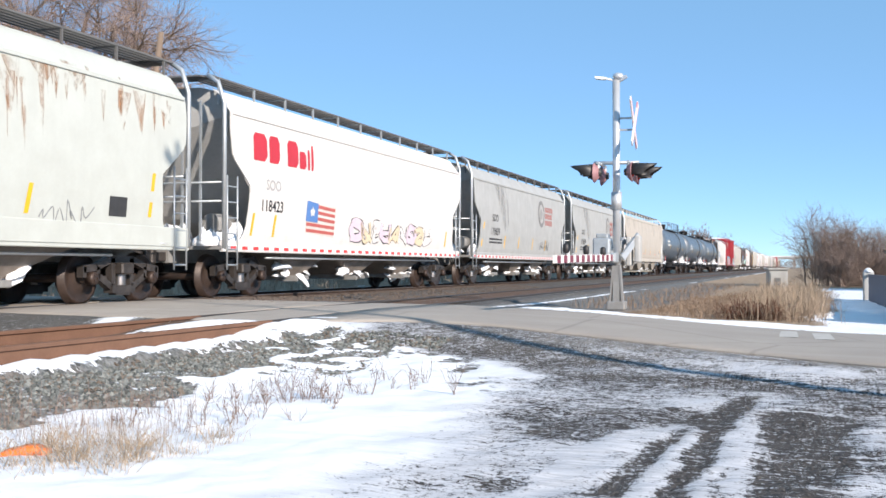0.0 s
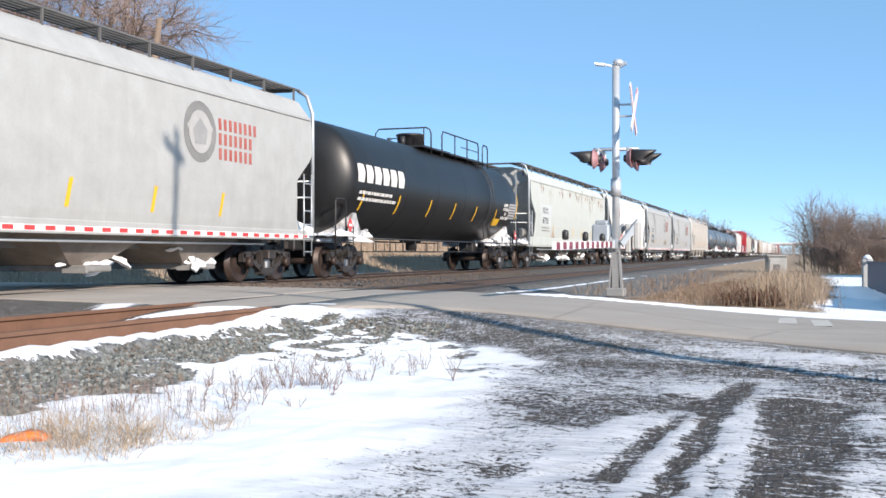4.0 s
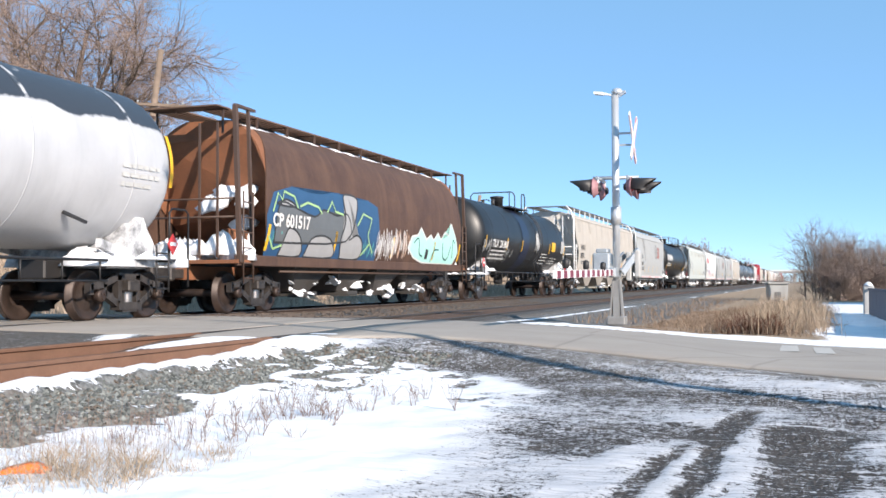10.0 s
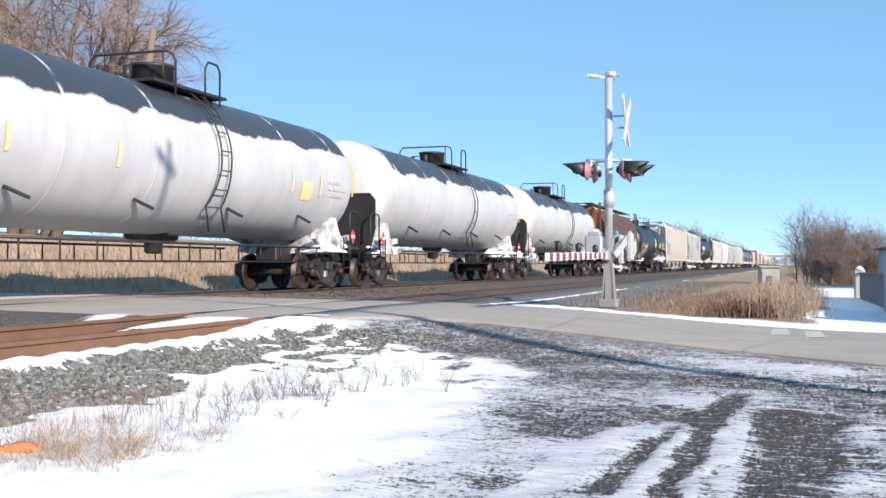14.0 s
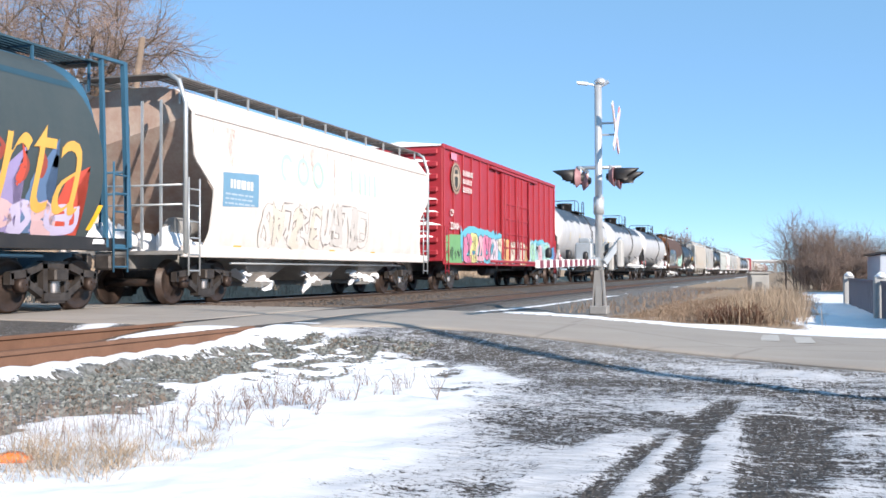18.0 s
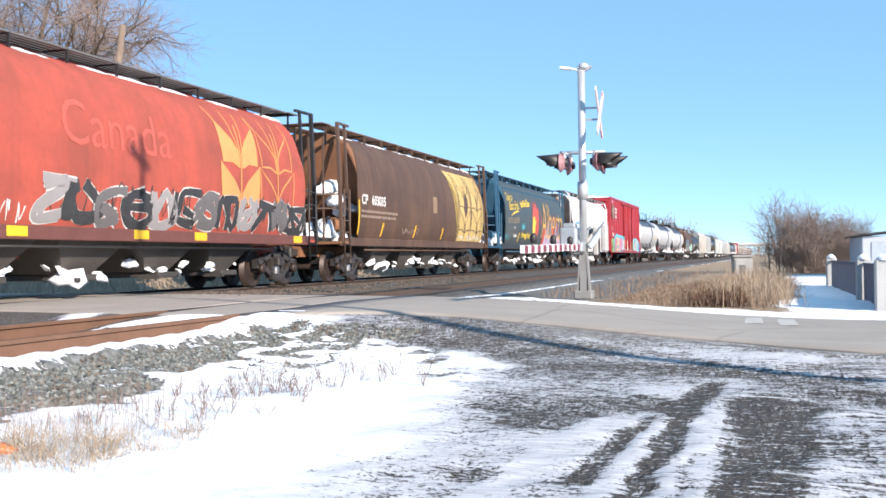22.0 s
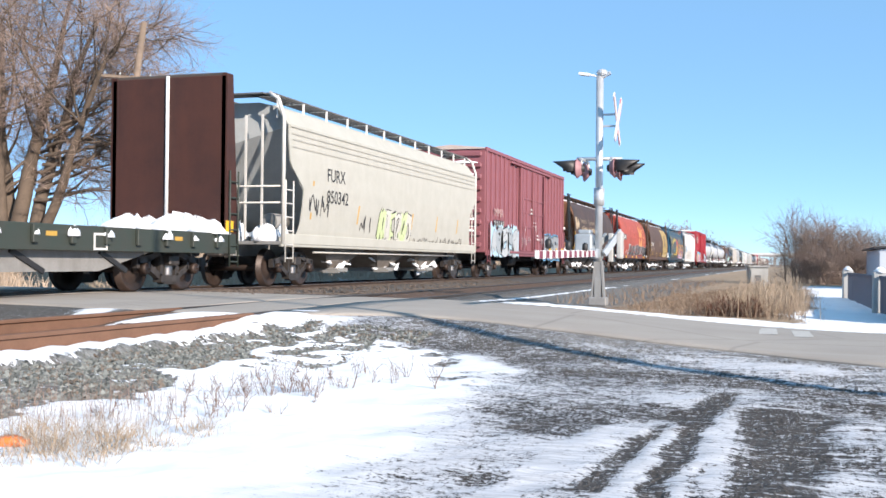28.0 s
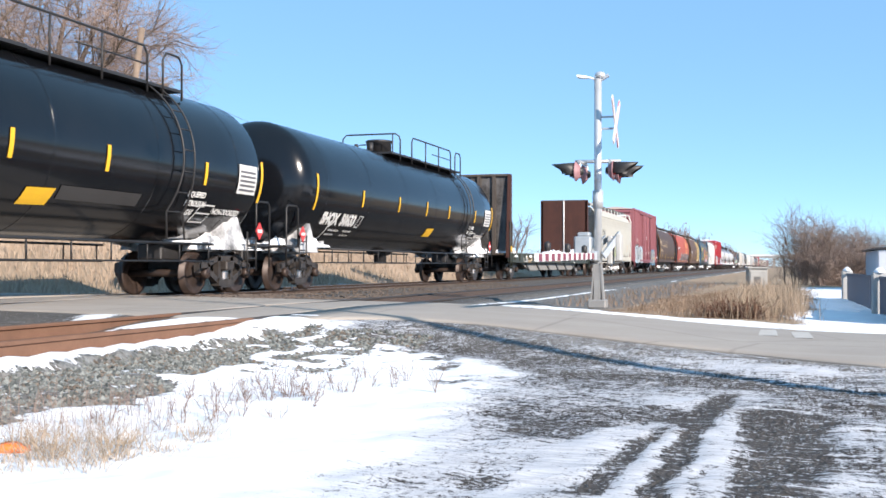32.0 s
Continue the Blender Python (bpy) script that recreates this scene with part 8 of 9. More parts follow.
def car_box_maroon():
    L = 15.7
    paint = painted("dull_maroon_paint", (0.255, 0.09, 0.106), (0.18, 0.066, 0.076), amount=0.3, rough=0.6, streak=0.15)
    car, body = box_car("dull maroon ribbed box car with silver graffiti", L, 5.3, paint, surface("pale_tan_roof", (0.55, 0.47, 0.42), (0.35, 0.25, 0.22), 0.5, 0.7, 0, 2, 0, 0.2), 151, 21, (-2.25, 2.45))
    graffiti(-7.1, -2.7, 0.9, 2.15, [spray("chalk_silver", (0.44, 0.46, 0.47)), spray("cool_grey", (0.33, 0.36, 0.38))], surface("dark_sprayed_line", (0.035, 0.04, 0.05), None, 0.3), body, flat_map(1.58), 158, 5, 0, spray("pale_blue", (0.42, 0.6, 0.7)), 0.06)
    sprayed_word("FUSER", 2.75, 6.45, 0.93, 1.98, spray("silver_grey", (0.30, 0.31, 0.32)), spray("slate_line", (0.05, 0.06, 0.07)), body, flat_map(1.582), 0, 0.06, 0.06, 0.0, spray("line_blue", (0.12, 0.3, 0.48)))
    lettering("MMA", -6.65, 2.57, 0.5, surface("dim_pale_print", (0.5, 0.36, 0.33), None, 0.3), body, flat_map(1.58), 0.0, 0, 0.0, 0, 1.35)
    decal("black_number_patch", [[(-6.68 + 0.34 * k, 2.09), (-6.39 + 0.34 * k, 2.09), (-6.39 + 0.34 * k, 2.42), (-6.68 + 0.34 * k, 2.42)] for k in range(5)], INK, body, flat_map(1.572), 0.0)
    for k, ch in enumerate("23545"):
        lettering(ch, -6.64 + 0.34 * k, 2.13, 0.34, PALE, body, flat_map(1.58), 0.0, 0, 0.008)
    chalk = surface("chalk_mark", (0.5, 0.42, 0.42), None, 0.3)
    for y, z, w, h, n in ((-2.2, 1.35, 0.9, 0.6, 3), (-1.0, 1.5, 0.5, 0.4, 2), (1.7, 1.3, 0.5, 0.7, 3), (-1.7, 2.0, 0.35, 0.3, 1), (0.3, 1.9, 0.4, 0.5, 2)):
        scribble(y, y + w, z, z + h, chalk, body, flat_map(1.68), int(z * 100 + y * 10), n, 0.03)
    for y, z in ((-0.4, 3.1), (0.2, 2.5), (0.9, 1.9)):
        bars(y, z, 0.6, 0.35, 2, PALE, body, flat_map(1.64), 0.0, 0.5, int(z * 10))
    for y in (3.9, 5.5, 7.0):
        decal("amber_plate", [[(y, 1.28), (y + 0.4, 1.28), (y + 0.4, 1.42), (y, 1.42)]], YELLOW, body, flat_map(1.6), 0.0)
    return car


def car_flat():
    L = 19.9
    green = painted("dark_green_flatcar_paint", (0.030, 0.044, 0.035), (0.048, 0.042, 0.036), amount=0.55, rough=0.6, streak=0.3)
    brown = painted("dark_rust_bulkhead", (0.034, 0.011, 0.008), (0.07, 0.022, 0.013), amount=0.6, rough=0.7, streak=0.5)
    post = surface("rusty_tan_post", (0.085, 0.068, 0.056), (0.035, 0.028, 0.024), 0.6, 0.7, 0, 2, 0.4, 0.2)
    sooty = surface("sooty_sheet", (0.022, 0.018, 0.016), (0.30, 0.29, 0.29), 0.45, 0.8, 0, 1.1, 0.5, 0.1)
    car = thing("bulkhead_flat_car", "empty green bulkhead flat car with rusty end walls", "flat car", "cars of the train")
    part("deck", Geo().box(-1.42, 1.42, -L / 2 + 0.05, L / 2 - 0.05, 1.12, 1.2), TIE, car)
    for k in range(58):
        y = -L / 2 + 0.6 + (L - 1.2) * k / 57
        part("deck_plank", Geo().box(-1.4, 1.4, y - 0.15, y + 0.15, 1.196, 1.225, 0.008), TIE, car)
    for s in (-1, 1):
        a, b = sorted((s * 1.4, s * 1.5))
        sill = part("side_sill", Geo().box(a, b, -L / 2 + 0.05, L / 2 - 0.05, 0.78, 1.22, 0.012), green, car)
        for k in range(20):
            y = -L / 2 + 0.9 + (L - 1.8) * k / 19
            p, q = sorted((s * 1.5, s * 1.57))
            part("stake_pocket", Geo().box(p, q, y - 0.07, y + 0.07, 0.9, 1.2, 0.01), green, sill)
            if k % 5 != 1:
                big = 1 + 0.35 * math.sin(k * 2.3)
                part("pocket_snow", snow_lump(Geo(), (s * 1.54, y + 0.02, 1.03), (0.08, 0.11 * big, 0.13 * big), k, 3, 8), SNOW, sill, "clod of snow stuck in a stake pocket")
        for k in (2, 6, 9, 13, 17):
            y = -L / 2 + 1.2 + (L - 1.8) * k / 19
            decal("amber_plate", [[(y, 1.02), (y + 0.28, 1.02), (y + 0.28, 1.1), (y, 1.1)]], surface("dulled_amber", (0.5, 0.3, 0.06), None, 0.4), sill, flat_map(1.503), 0.004) if s > 0 else None
    fish = [(-L / 2 + 3.0, 0.78), (-L / 2 + 4.6, 0.42), (L / 2 - 4.6, 0.42), (L / 2 - 3.0, 0.78)]
    belly = surface("sunlit_grey_girder", (0.25, 0.245, 0.235), (0.12, 0.11, 0.1), 0.5, 0.7, 0, 2, 0.4, 0.1)
    for s in (-1, 1):
        g = Geo().loft([[(s * 1.24 + d, y, z) for y, z in fish] for d in (-0.03, 0.03)])
        side_g = fold_normals(part("side_girder", g, belly, car, "grey tapering side girder"))
        for k in range(6):
            y = -L / 2 + 4.2 + k * (L - 8.4) / 5
            part("girder_rib", Geo().obox((s * 1.29, y - 0.4, 0.78), (s * 1.29, y + 0.4, 0.42), 0.05, 0.09), BLACK, side_g)
    for k in range(9):
        y = -L / 2 + 3.4 + (L - 6.8) * k / 8
        part("cross_bearer", Geo().obox((-1.4, y, 0.95), (1.4, y, 0.95), 0.1, 0.25), BLACK, car)
    xm = flat_map(1.503)                 # the sill of the sunny side was built last
    lettering("WCTR", -7.35, 0.82, 0.26, PALE, sill, xm, 0.008, 0, 0.01)
    lettering("864089", -6.4, 0.82, 0.26, TAN, sill, xm, 0.008, 0, 0.01)
    for y, n in ((-4.3, 7), (-2.4, 8), (-0.2, 7)):
        name_rows(y, 0.85, (n,), 0.2, 0.3, surface("worn_tan_print", (0.36, 0.28, 0.19), None, 0.6), sill, xm)
    decal("white_frame_mark", [[(4.88, 0.8), (5.28, 0.8), (5.28, 1.1), (4.88, 1.1)]], PALE, sill, xm, 0.004)
    decal("frame_mark_centre", [[(4.93, 0.84), (5.23, 0.84), (5.23, 1.06), (4.93, 1.06)]], green, sill, xm, 0.007)
    for s in (-1, 1):
        y = s * (L / 2 - 0.35)
        yi = y - s * 0.12
        b = part("bulkhead", Geo().box(-1.46, 1.46, min(y, yi), max(y, yi), 1.22, 4.68, 0.02), brown, car, "tall rust-brown end wall")
        part("outer_sheet", Geo().box(-1.33, 1.33, min(y + s * 0.004, y + s * 0.012), max(y + s * 0.004, y + s * 0.012), 1.25, 4.62), sooty, b, "sooty outer sheet dusted with snow")
        for x in (-1.41, 1.41):
            g = Geo().loft([[(x - 0.07, yi, 1.0), (x + 0.07, yi, 1.0), (x + 0.07, y + s * 0.42, 1.0), (x - 0.07, y + s * 0.42, 1.0)],
                            [(x - 0.07, yi, 4.72), (x + 0.07, yi, 4.72), (x + 0.07, y + s * 0.12, 4.72), (x - 0.07, y + s * 0.12, 4.72)]])
            fold_normals(part("corner_post", g, brown, b))
        for x in (-0.7, 0.0, 0.7):
            part("stiffener", Geo().obox((x, y + s * 0.05, 1.2), (x, y + s * 0.03, 4.65), 0.16, 0.16, (0, 1, 0)), post, b)
        part("top_beam", Geo().box(-1.43, 1.43, min(y - s * 0.1, y + s * 0.12), max(y - s * 0.1, y + s * 0.12), 4.63, 4.74, 0.02), post, b)
        part("centre_pole", Geo().tube([(0.0, yi - s * 0.03, 1.25), (0.0, yi - s * 0.03, 4.7)], 0.04, 8), WHITE, b, "thin pale centre pole")
        g = Geo()
        for k in range(9):
            snow_lump(g, (-1.2 + k * 0.3, yi - s * 0.25, 1.2), (0.5, 0.42, 0.26 + 0.045 * ((k * 7) % 4)), k + 3, 4, 12)
        tagged(part("drifted_snow", g, SNOW, b, "snow drifted along the foot of the wall"), kind="stuff")
        part("amber_plate", Geo().box(1.49, 1.51, min(s * (L / 2 - 0.5), s * (L / 2 - 0.2)), max(s * (L / 2 - 0.5), s * (L / 2 - 0.2)), 1.26, 1.5), YELLOW, car)
        ladder(car, 1.52, s * (L / 2 - 0.2), 0.5, 2.6, 0.36, green, 6)
    trucks(car, L / 2 - 2.0)
    couplers(car, L / 2)
    return car


def put(car, mid):
    CARS.append((car, mid))
    car.matrix_basis = pose(MAIN, mid, 0)
    return car


soo = put(car_soo(2), (36.39 + 52.3) / 2)
white = put(car_cp_white(), (19.16 + 35.14) / 2)
put(car_ndyx(), (17.91 - 0.79) / 2)
put(car_procor(), -11.6)
put(car_soo(1), (-22.36 - 38.06) / 2)
cream = put(car_bngx(), (-39.48 - 59.61) / 2)
put(car_tilx(), -69.0)
browntag = put(car_brown_tag(), (-78.16 - 94.31) / 2)
rime = put(car_frost(0), -96.46 - 8.3)
put(copy_thing(rime, pose(0, 0, 0)), -114.6 - 8.3)
put(car_frost(1), -132.74 - 8.3)
redbox = put(car_box_red(), (-150.37 - 169.5) / 2)
ace = put(car_ace(), (-170.89 - 186.13) / 2)
put(car_alberta(), (-187.88 - 203.99) / 2)
wheatcar = put(car_brown_wheat(), (-205.85 - 221.92) / 2)
put(car_red(), (-223.61 - 239.69) / 2)
put(car_canada(), (-241.81 - 257.73) / 2)
put(car_box_maroon(), (-259.75 - 275.47) / 2)
put(car_furx(), (-276.77 - 293.38) / 2)
put(car_flat(), (-295.47 - 315.46) / 2)
put(car_lpg(0), -318.42 - 9.15)
put(car_lpg(1), -338.31 - 9.15)
NEAR = list(CARS)
# the head of the train, already far down the line
at = 53.7
slate = car_slate()
put(slate, 99.0)
for model, length in ((soo, 15.8), (cream, 20.1), (None, 17.7), (slate, 17.7), (slate, 17.7), (ace, 15.2), (redbox, 19.0), (cream, 20.1), (browntag, 16.1), (white, 16.0),
                      (wheatcar, 16.1), (cream, 20.1), (white, 16.0), (ace, 15.2), (cream, 20.1), (white, 16.0), (white, 16.0), (cream, 20.1), (soo, 15.8), (white, 16.0),
                      (browntag, 16.1), (cream, 20.1), (white, 16.0), (redbox, 19.0), (wheatcar, 16.1), (cream, 20.1), (soo, 15.8), (browntag, 16.1)):
    gap = 2.5 if model in (slate, None) else 1.35
    if model is None:
        CARS[[c for c, _ in CARS].index(slate)] = (slate, at + gap / 2 - 0.6 + length / 2)
        at += length + gap
        continue
    put(copy_thing(model, pose(0, 0, 0)), at + gap / 2 - 0.6 + length / 2)
    at += length + gap


# ---- behind the line: leaning poles, wires, a great bare willow ----
def leaning_pole(base, top, arm_frac, arm, label):
    return utility_pole("telegraph_pole", label, base, top, 0.19, [(arm_frac, arm, 1.45)], "old telegraph poles")


POLE_A = ((-27.57, 38.35, 0.3), (-26.29, 38.66, 10.85))
POLE_B = ((-24.3, 76.25, 0.8), (-23.36, 76.42, 7.36))
leaning_pole(*POLE_A, 0.77, (0.95, 0.3, -0.06), "leaning old wooden telegraph pole with one crossarm")
leaning_pole(*POLE_B, 0.72, (0.93, 0.35, -0.1), "distant leaning telegraph pole with insulators on its arm")


def sag_wire(a, b, drop, name="wire"):
    a, b = Vector(a), Vector(b)
    pts = []
    for i in range(17):
        f = i / 16
        p = a.lerp(b, f)
        p.z -= drop * 4 * f * (1 - f)
        pts.append(p)
    return tagged(new(name, Geo().tube(pts, 0.008, 4).mesh(name, surface("weathered_wire", (0.12, 0.12, 0.12), None, 0.3))), "thin sagging overhead telegraph wire", "wire", "overhead wires")


arm_a = Vector(POLE_A[0]).lerp(Vector(POLE_A[1]), 0.76)
arm_b = Vector(POLE_B[0]).lerp(Vector(POLE_B[1]), 0.72)
for k in (-0.9, -0.45, 0.45, 0.9):
    sag_wire(arm_a + Vector((1.45 * k, 0.45 * k, 0.1)), arm_b + Vector((1.4 * k, 0.5 * k, 0.1)), 0.6)


def limb(g, p, d, r0, r1, length, n, rnd, bend, lift, seg):
    """A crooked tapering branch; returns its points and directions."""
    pts, dirs = [p.copy()], [d.copy()]
    for i in range(n):
        d = (d + Vector((rnd.gauss(0, bend), rnd.gauss(0, bend), rnd.gauss(0, bend) + lift))).normalized()
        p = p + d * (length / n)
        pts.append(p.copy())
        dirs.append(d.copy())
    g.tube(pts, [r0 + (r1 - r0) * i / n for i in range(n + 1)], seg, False)
    return pts, dirs


def side_way(d, rnd, spread):
    a = Vector((rnd.gauss(0, 1), rnd.gauss(0, 1), rnd.gauss(0, 1)))
    a = (a - d * a.dot(d)).normalized()
    return (d * math.cos(spread) + a * math.sin(spread)).normalized()


def willow(at):
    rnd = random.Random(8)
    t = thing("willow_tree", "large bare willow with tangled tan twigs", "tree", at=Matrix.Translation(at))
    twigs, subs = Geo(), Geo()
    for k, (ax, ay, lean, r, h) in enumerate(((0.0, 0.0, (0.02, 0.0), 0.36, 12.5), (0.75, 0.3, (0.13, 0.05), 0.30, 12.0), (-0.7, 0.5, (-0.2, 0.05), 0.3, 12.0), (1.5, -0.2, (0.38, 0.1), 0.24, 11.0), (-0.2, -0.6, (0.05, -0.1), 0.26, 11.0))):
        g = Geo()
        pts, dirs = limb(g, Vector((ax, ay, -0.4)), Vector((lean[0], lean[1], 1)).normalized(), r * 1.2, 0.08, h, 14, rnd, 0.055, 0.02, 10)
        part("trunk", g, BARK, t)
        for i in range(3, 15):
            for _ in range(2 if i > 4 else 1):
                d = side_way(dirs[i], rnd, rnd.uniform(0.7, 1.25))
                d = (d + Vector((0.35 if ax > 0.5 else 0.05, 0.1, 0.05))).normalized()
                ln = rnd.uniform(3.0, 6.6) * (1.0 if i < 11 else 0.65)
                g2 = Geo()
                bp, bd = limb(g2, pts[i], d, 0.10 * (1 - i / 22), 0.02, ln, 8, rnd, 0.15, 0.015, 6)
                part("limb", g2, BARK, t)
                for j in range(2, 9):
                    for _ in range(2):
                        d2 = side_way(bd[j], rnd, rnd.uniform(0.4, 1.1))
                        sp, sd = limb(subs, bp[j], d2, 0.018, 0.007, rnd.uniform(1.0, 2.4), 5, rnd, 0.2, -0.02, 4)
                        for m in range(1, 6):
                            for _ in range(3):
                                d3 = side_way(sd[m], rnd, rnd.uniform(0.3, 0.9))
                                limb(twigs, sp[m], d3, 0.0065, 0.003, rnd.uniform(0.5, 1.4), 2, rnd, 0.22, -0.03, 3)
    for k in range(9):
        base = Vector((0.9 + 0.12 * k, 0.2, 1.9 + 0.42 * k))
        g2 = Geo()
        bp, bd = limb(g2, base, Vector((0.9, 0.25 + rnd.uniform(-0.3, 0.3), rnd.uniform(0.1, 0.5))).normalized(), 0.1, 0.02, rnd.uniform(4.2, 6.4), 9, rnd, 0.14, 0.0, 6)
        part("limb", g2, BARK, t)
        for j in range(2, 10):
            for _ in range(2):
                sp, sd = limb(subs, bp[j], side_way(bd[j], rnd, rnd.uniform(0.4, 1.1)), 0.022, 0.008, rnd.uniform(0.9, 2.2), 5, rnd, 0.2, -0.03, 4)
                for m in range(1, 6):
                    for _ in range(2):
                        limb(twigs, sp[m], side_way(sd[m], rnd, rnd.uniform(0.3, 0.9)), 0.0065, 0.003, rnd.uniform(0.5, 1.3), 2, rnd, 0.22, -0.03, 3)
    tagged(part("branch_crown", subs, BARK, t), kind="stuff")
    tagged(part("twig_crown", twigs, TWIG, t, "fine tan twigs"), kind="stuff")
    return t


willow((-34.9, 41.0, 1.5))


def shrub(at, h, spread, seed, n=11, name="bare_shrub", label="bare dark winter shrub beside the snowy lot", mat=SHRUB, dens=3, fat=1.0):
    rnd = random.Random(seed)
    t = thing(name, label, "shrub", "bare shrubs", Matrix.Translation(at))
    stems, twigs = Geo(), Geo()
    for k in range(n):
        a = rnd.uniform(0, 6.28)
        d = Vector((math.cos(a) * spread, math.sin(a) * spread, 1)).normalized()
        b = Vector((rnd.gauss(0, 0.3), rnd.gauss(0, 0.3), -0.1))
        pts, dirs = limb(stems, b, d, 0.04 * fat, 0.012 * fat, h * rnd.uniform(0.65, 1.0), 8, rnd, 0.09, 0.02, 5)
        for i in range(1, 9):
            for _ in range(dens):
                d2 = side_way(dirs[i], rnd, rnd.uniform(0.35, 1.0))
                sp, sd = limb(twigs, pts[i], d2, 0.010 * fat, 0.005 * fat, rnd.uniform(0.4, 1.1) * h / 3.2, 3, rnd, 0.2, 0.03, 3)
                for m in (1, 2, 3):
                    for _ in range(2):
                        limb(twigs, sp[m], side_way(sd[m], rnd, rnd.uniform(0.3, 0.9)), 0.006 * fat, 0.003 * fat, rnd.uniform(0.2, 0.6) * h / 3.2, 2, rnd, 0.2, 0.03, 3)
    part("stem_clump", stems, mat, t)
    tagged(part("twig_crown", twigs, mat, t), kind="stuff")
    return t


for (x, y), h, sp, sd in (((0.75, 50.5), 3.2, 0.14, 1), ((1.45, 50.0), 2.7, 0.28, 2), ((2.1, 51.0), 2.6, 0.35, 3), ((2.8, 51.5), 2.6, 0.35, 4), ((3.6, 52.0), 2.5, 0.35, 5), ((1.6, 48.8), 1.8, 0.5, 6), ((2.3, 49.2), 1.9, 0.5, 7), ((3.0, 49.6), 1.8, 0.5, 8)):
    shrub((x, y, float(ground_z(x, y))), h, sp, sd, 15, dens=4, fat=0.75)

# ---- far woods along the line ----
def far_woods():
    rnd = random.Random(12)
    g = Geo()

    def clump(cx, cy, cz, w, h):
        for _ in range(int(70 + h * 22)):
            a = rnd.uniform(0, 6.28)
            rr = w * math.sqrt(rnd.random())
            x, y, z = cx + rr * math.cos(a), cy + rr * math.sin(a), cz + h * rnd.random() ** 0.8 * (1 - 0.45 * (rr / w) ** 2)
            s = 0.06 * h + 0.25
            d = Vector((rnd.gauss(0, 0.6), rnd.gauss(0, 0.6), 1)).normalized() * s
            k = len(g.v)
            u = Vector((rnd.gauss(0, 1), rnd.gauss(0, 1), 0)).normalized() * s * 0.10
            g.v += [(x - u.x, y - u.y, z), (x + u.x, y + u.y, z), (x + d.x, y + d.y, z + d.z)]
            g.face((k, k + 1, k + 2))

    for _ in range(230):
        f = rnd.random()
        clump(-27 - rnd.expovariate(1 / 9.0), 300 + 330 * f, 0.6, rnd.uniform(3, 6), rnd.uniform(8, 14) * (0.75 + 0.25 * math.sin(f * 23)))
    for _ in range(160):
        f = rnd.random()
        clump(-150 + 100 * f + rnd.uniform(-6, 6), 210 + 60 * f + rnd.uniform(-10, 10), 1.0, rnd.uniform(3, 6), rnd.uniform(3, 5.5))
    for _ in range(200):
        clump(rnd.uniform(-18, 110), rnd.uniform(430, 520), -0.3, rnd.uniform(3, 7), rnd.uniform(3, 6.5))
    for _ in range(140):
        a, d = math.radians(rnd.uniform(22, 37)), rnd.uniform(140, 175)
        clump(-d * math.sin(a), d * math.cos(a), 0.9, rnd.uniform(2, 4), rnd.uniform(2.6, 4.8))
    return tagged(new("far_woods", g.mesh("far_woods", HEDGE)), "distant line of bare brown winter trees", "trees", kind="stuff")


far_woods()
shrub((-40.5, 92.5, 1.6), 4.6, 0.45, 31, 6, "bare_tree", "small bare tree standing alone in the field", HEDGE, 3, 2.0)
shrub((-29.8, 118.0, 1.6), 4.5, 0.4, 32, 6, "bare_tree", "small bare tree far behind the line", HEDGE, 2, 3.0)


# ---- grasses ----
def blades(name, label, spots, hmin, hmax, w, lean, mat, seed, category="dry grass", swell=False):
    rnd = random.Random(seed)
    g = Geo()
    spots = np.array(spots)
    zz = ground_z(spots[:, 0], spots[:, 1])
    for (x, y), z in zip(spots, zz):
        h = rnd.uniform(hmin, hmax)
        if swell:
            h *= 0.18 + 0.82 * float(step(-2.7, -0.7, x)) + 0.5 * (float(fbm(np.array(x * 0.9), np.array(y * 0.9), 17)) - 0.5)
        a, b = rnd.uniform(0, 6.28), rnd.uniform(0, 6.28)
        lx, ly = math.cos(a) * lean * h * rnd.random(), math.sin(a) * lean * h * rnd.random()
        ux, uy = math.cos(b) * w / 2, math.sin(b) * w / 2
        k = len(g.v)
        g.v += [(x - ux, y - uy, z - 0.03), (x + ux, y + uy, z - 0.03), (x + lx * 0.35 + ux * 0.8, y + ly * 0.35 + uy * 0.8, z + h * 0.6), (x + lx * 0.35 - ux * 0.8, y + ly * 0.35 - uy * 0.8, z + h * 0.6),
                (x + lx + ux * 0.3, y + ly + uy * 0.3, z + h)]
        g.face((k, k + 1, k + 2, k + 3))
        g.face((k + 3, k + 2, k + 4))
    return tagged(new(name, g.mesh(name, mat)), label, category, kind="stuff")


rnd = random.Random(77)
reeds, pale = [], []
while len(reeds) < 9500:
    x, y = rnd.uniform(-2.9, 0.9), rnd.uniform(16.9, 30)
    e = y - float(road_mid(x)) - 2.45
    if e < 1.0 + 0.9 * float(step(-3.0, 0.0, x)) + 0.4 * rnd.random() or x > 0.05 + 0.035 * (y - 17) + rnd.gauss(0, 0.25) or (abs(x + 3.3) < 0.5 and abs(y - 19.5) < 0.6):
        continue
    (reeds if rnd.random() < (0.93 if x < -1.3 else 0.5) else pale).append((x, y))
blades("reeds", "tall dry tan reeds and grass on the verge", reeds, 0.10, 0.40, 0.007, 1.5, STRAW, 1, swell=True)
blades("pale_reeds", "pale bleached reed stems on the verge", pale, 0.12, 0.46, 0.0065, 1.4, STRAWPALE, 2, swell=True)
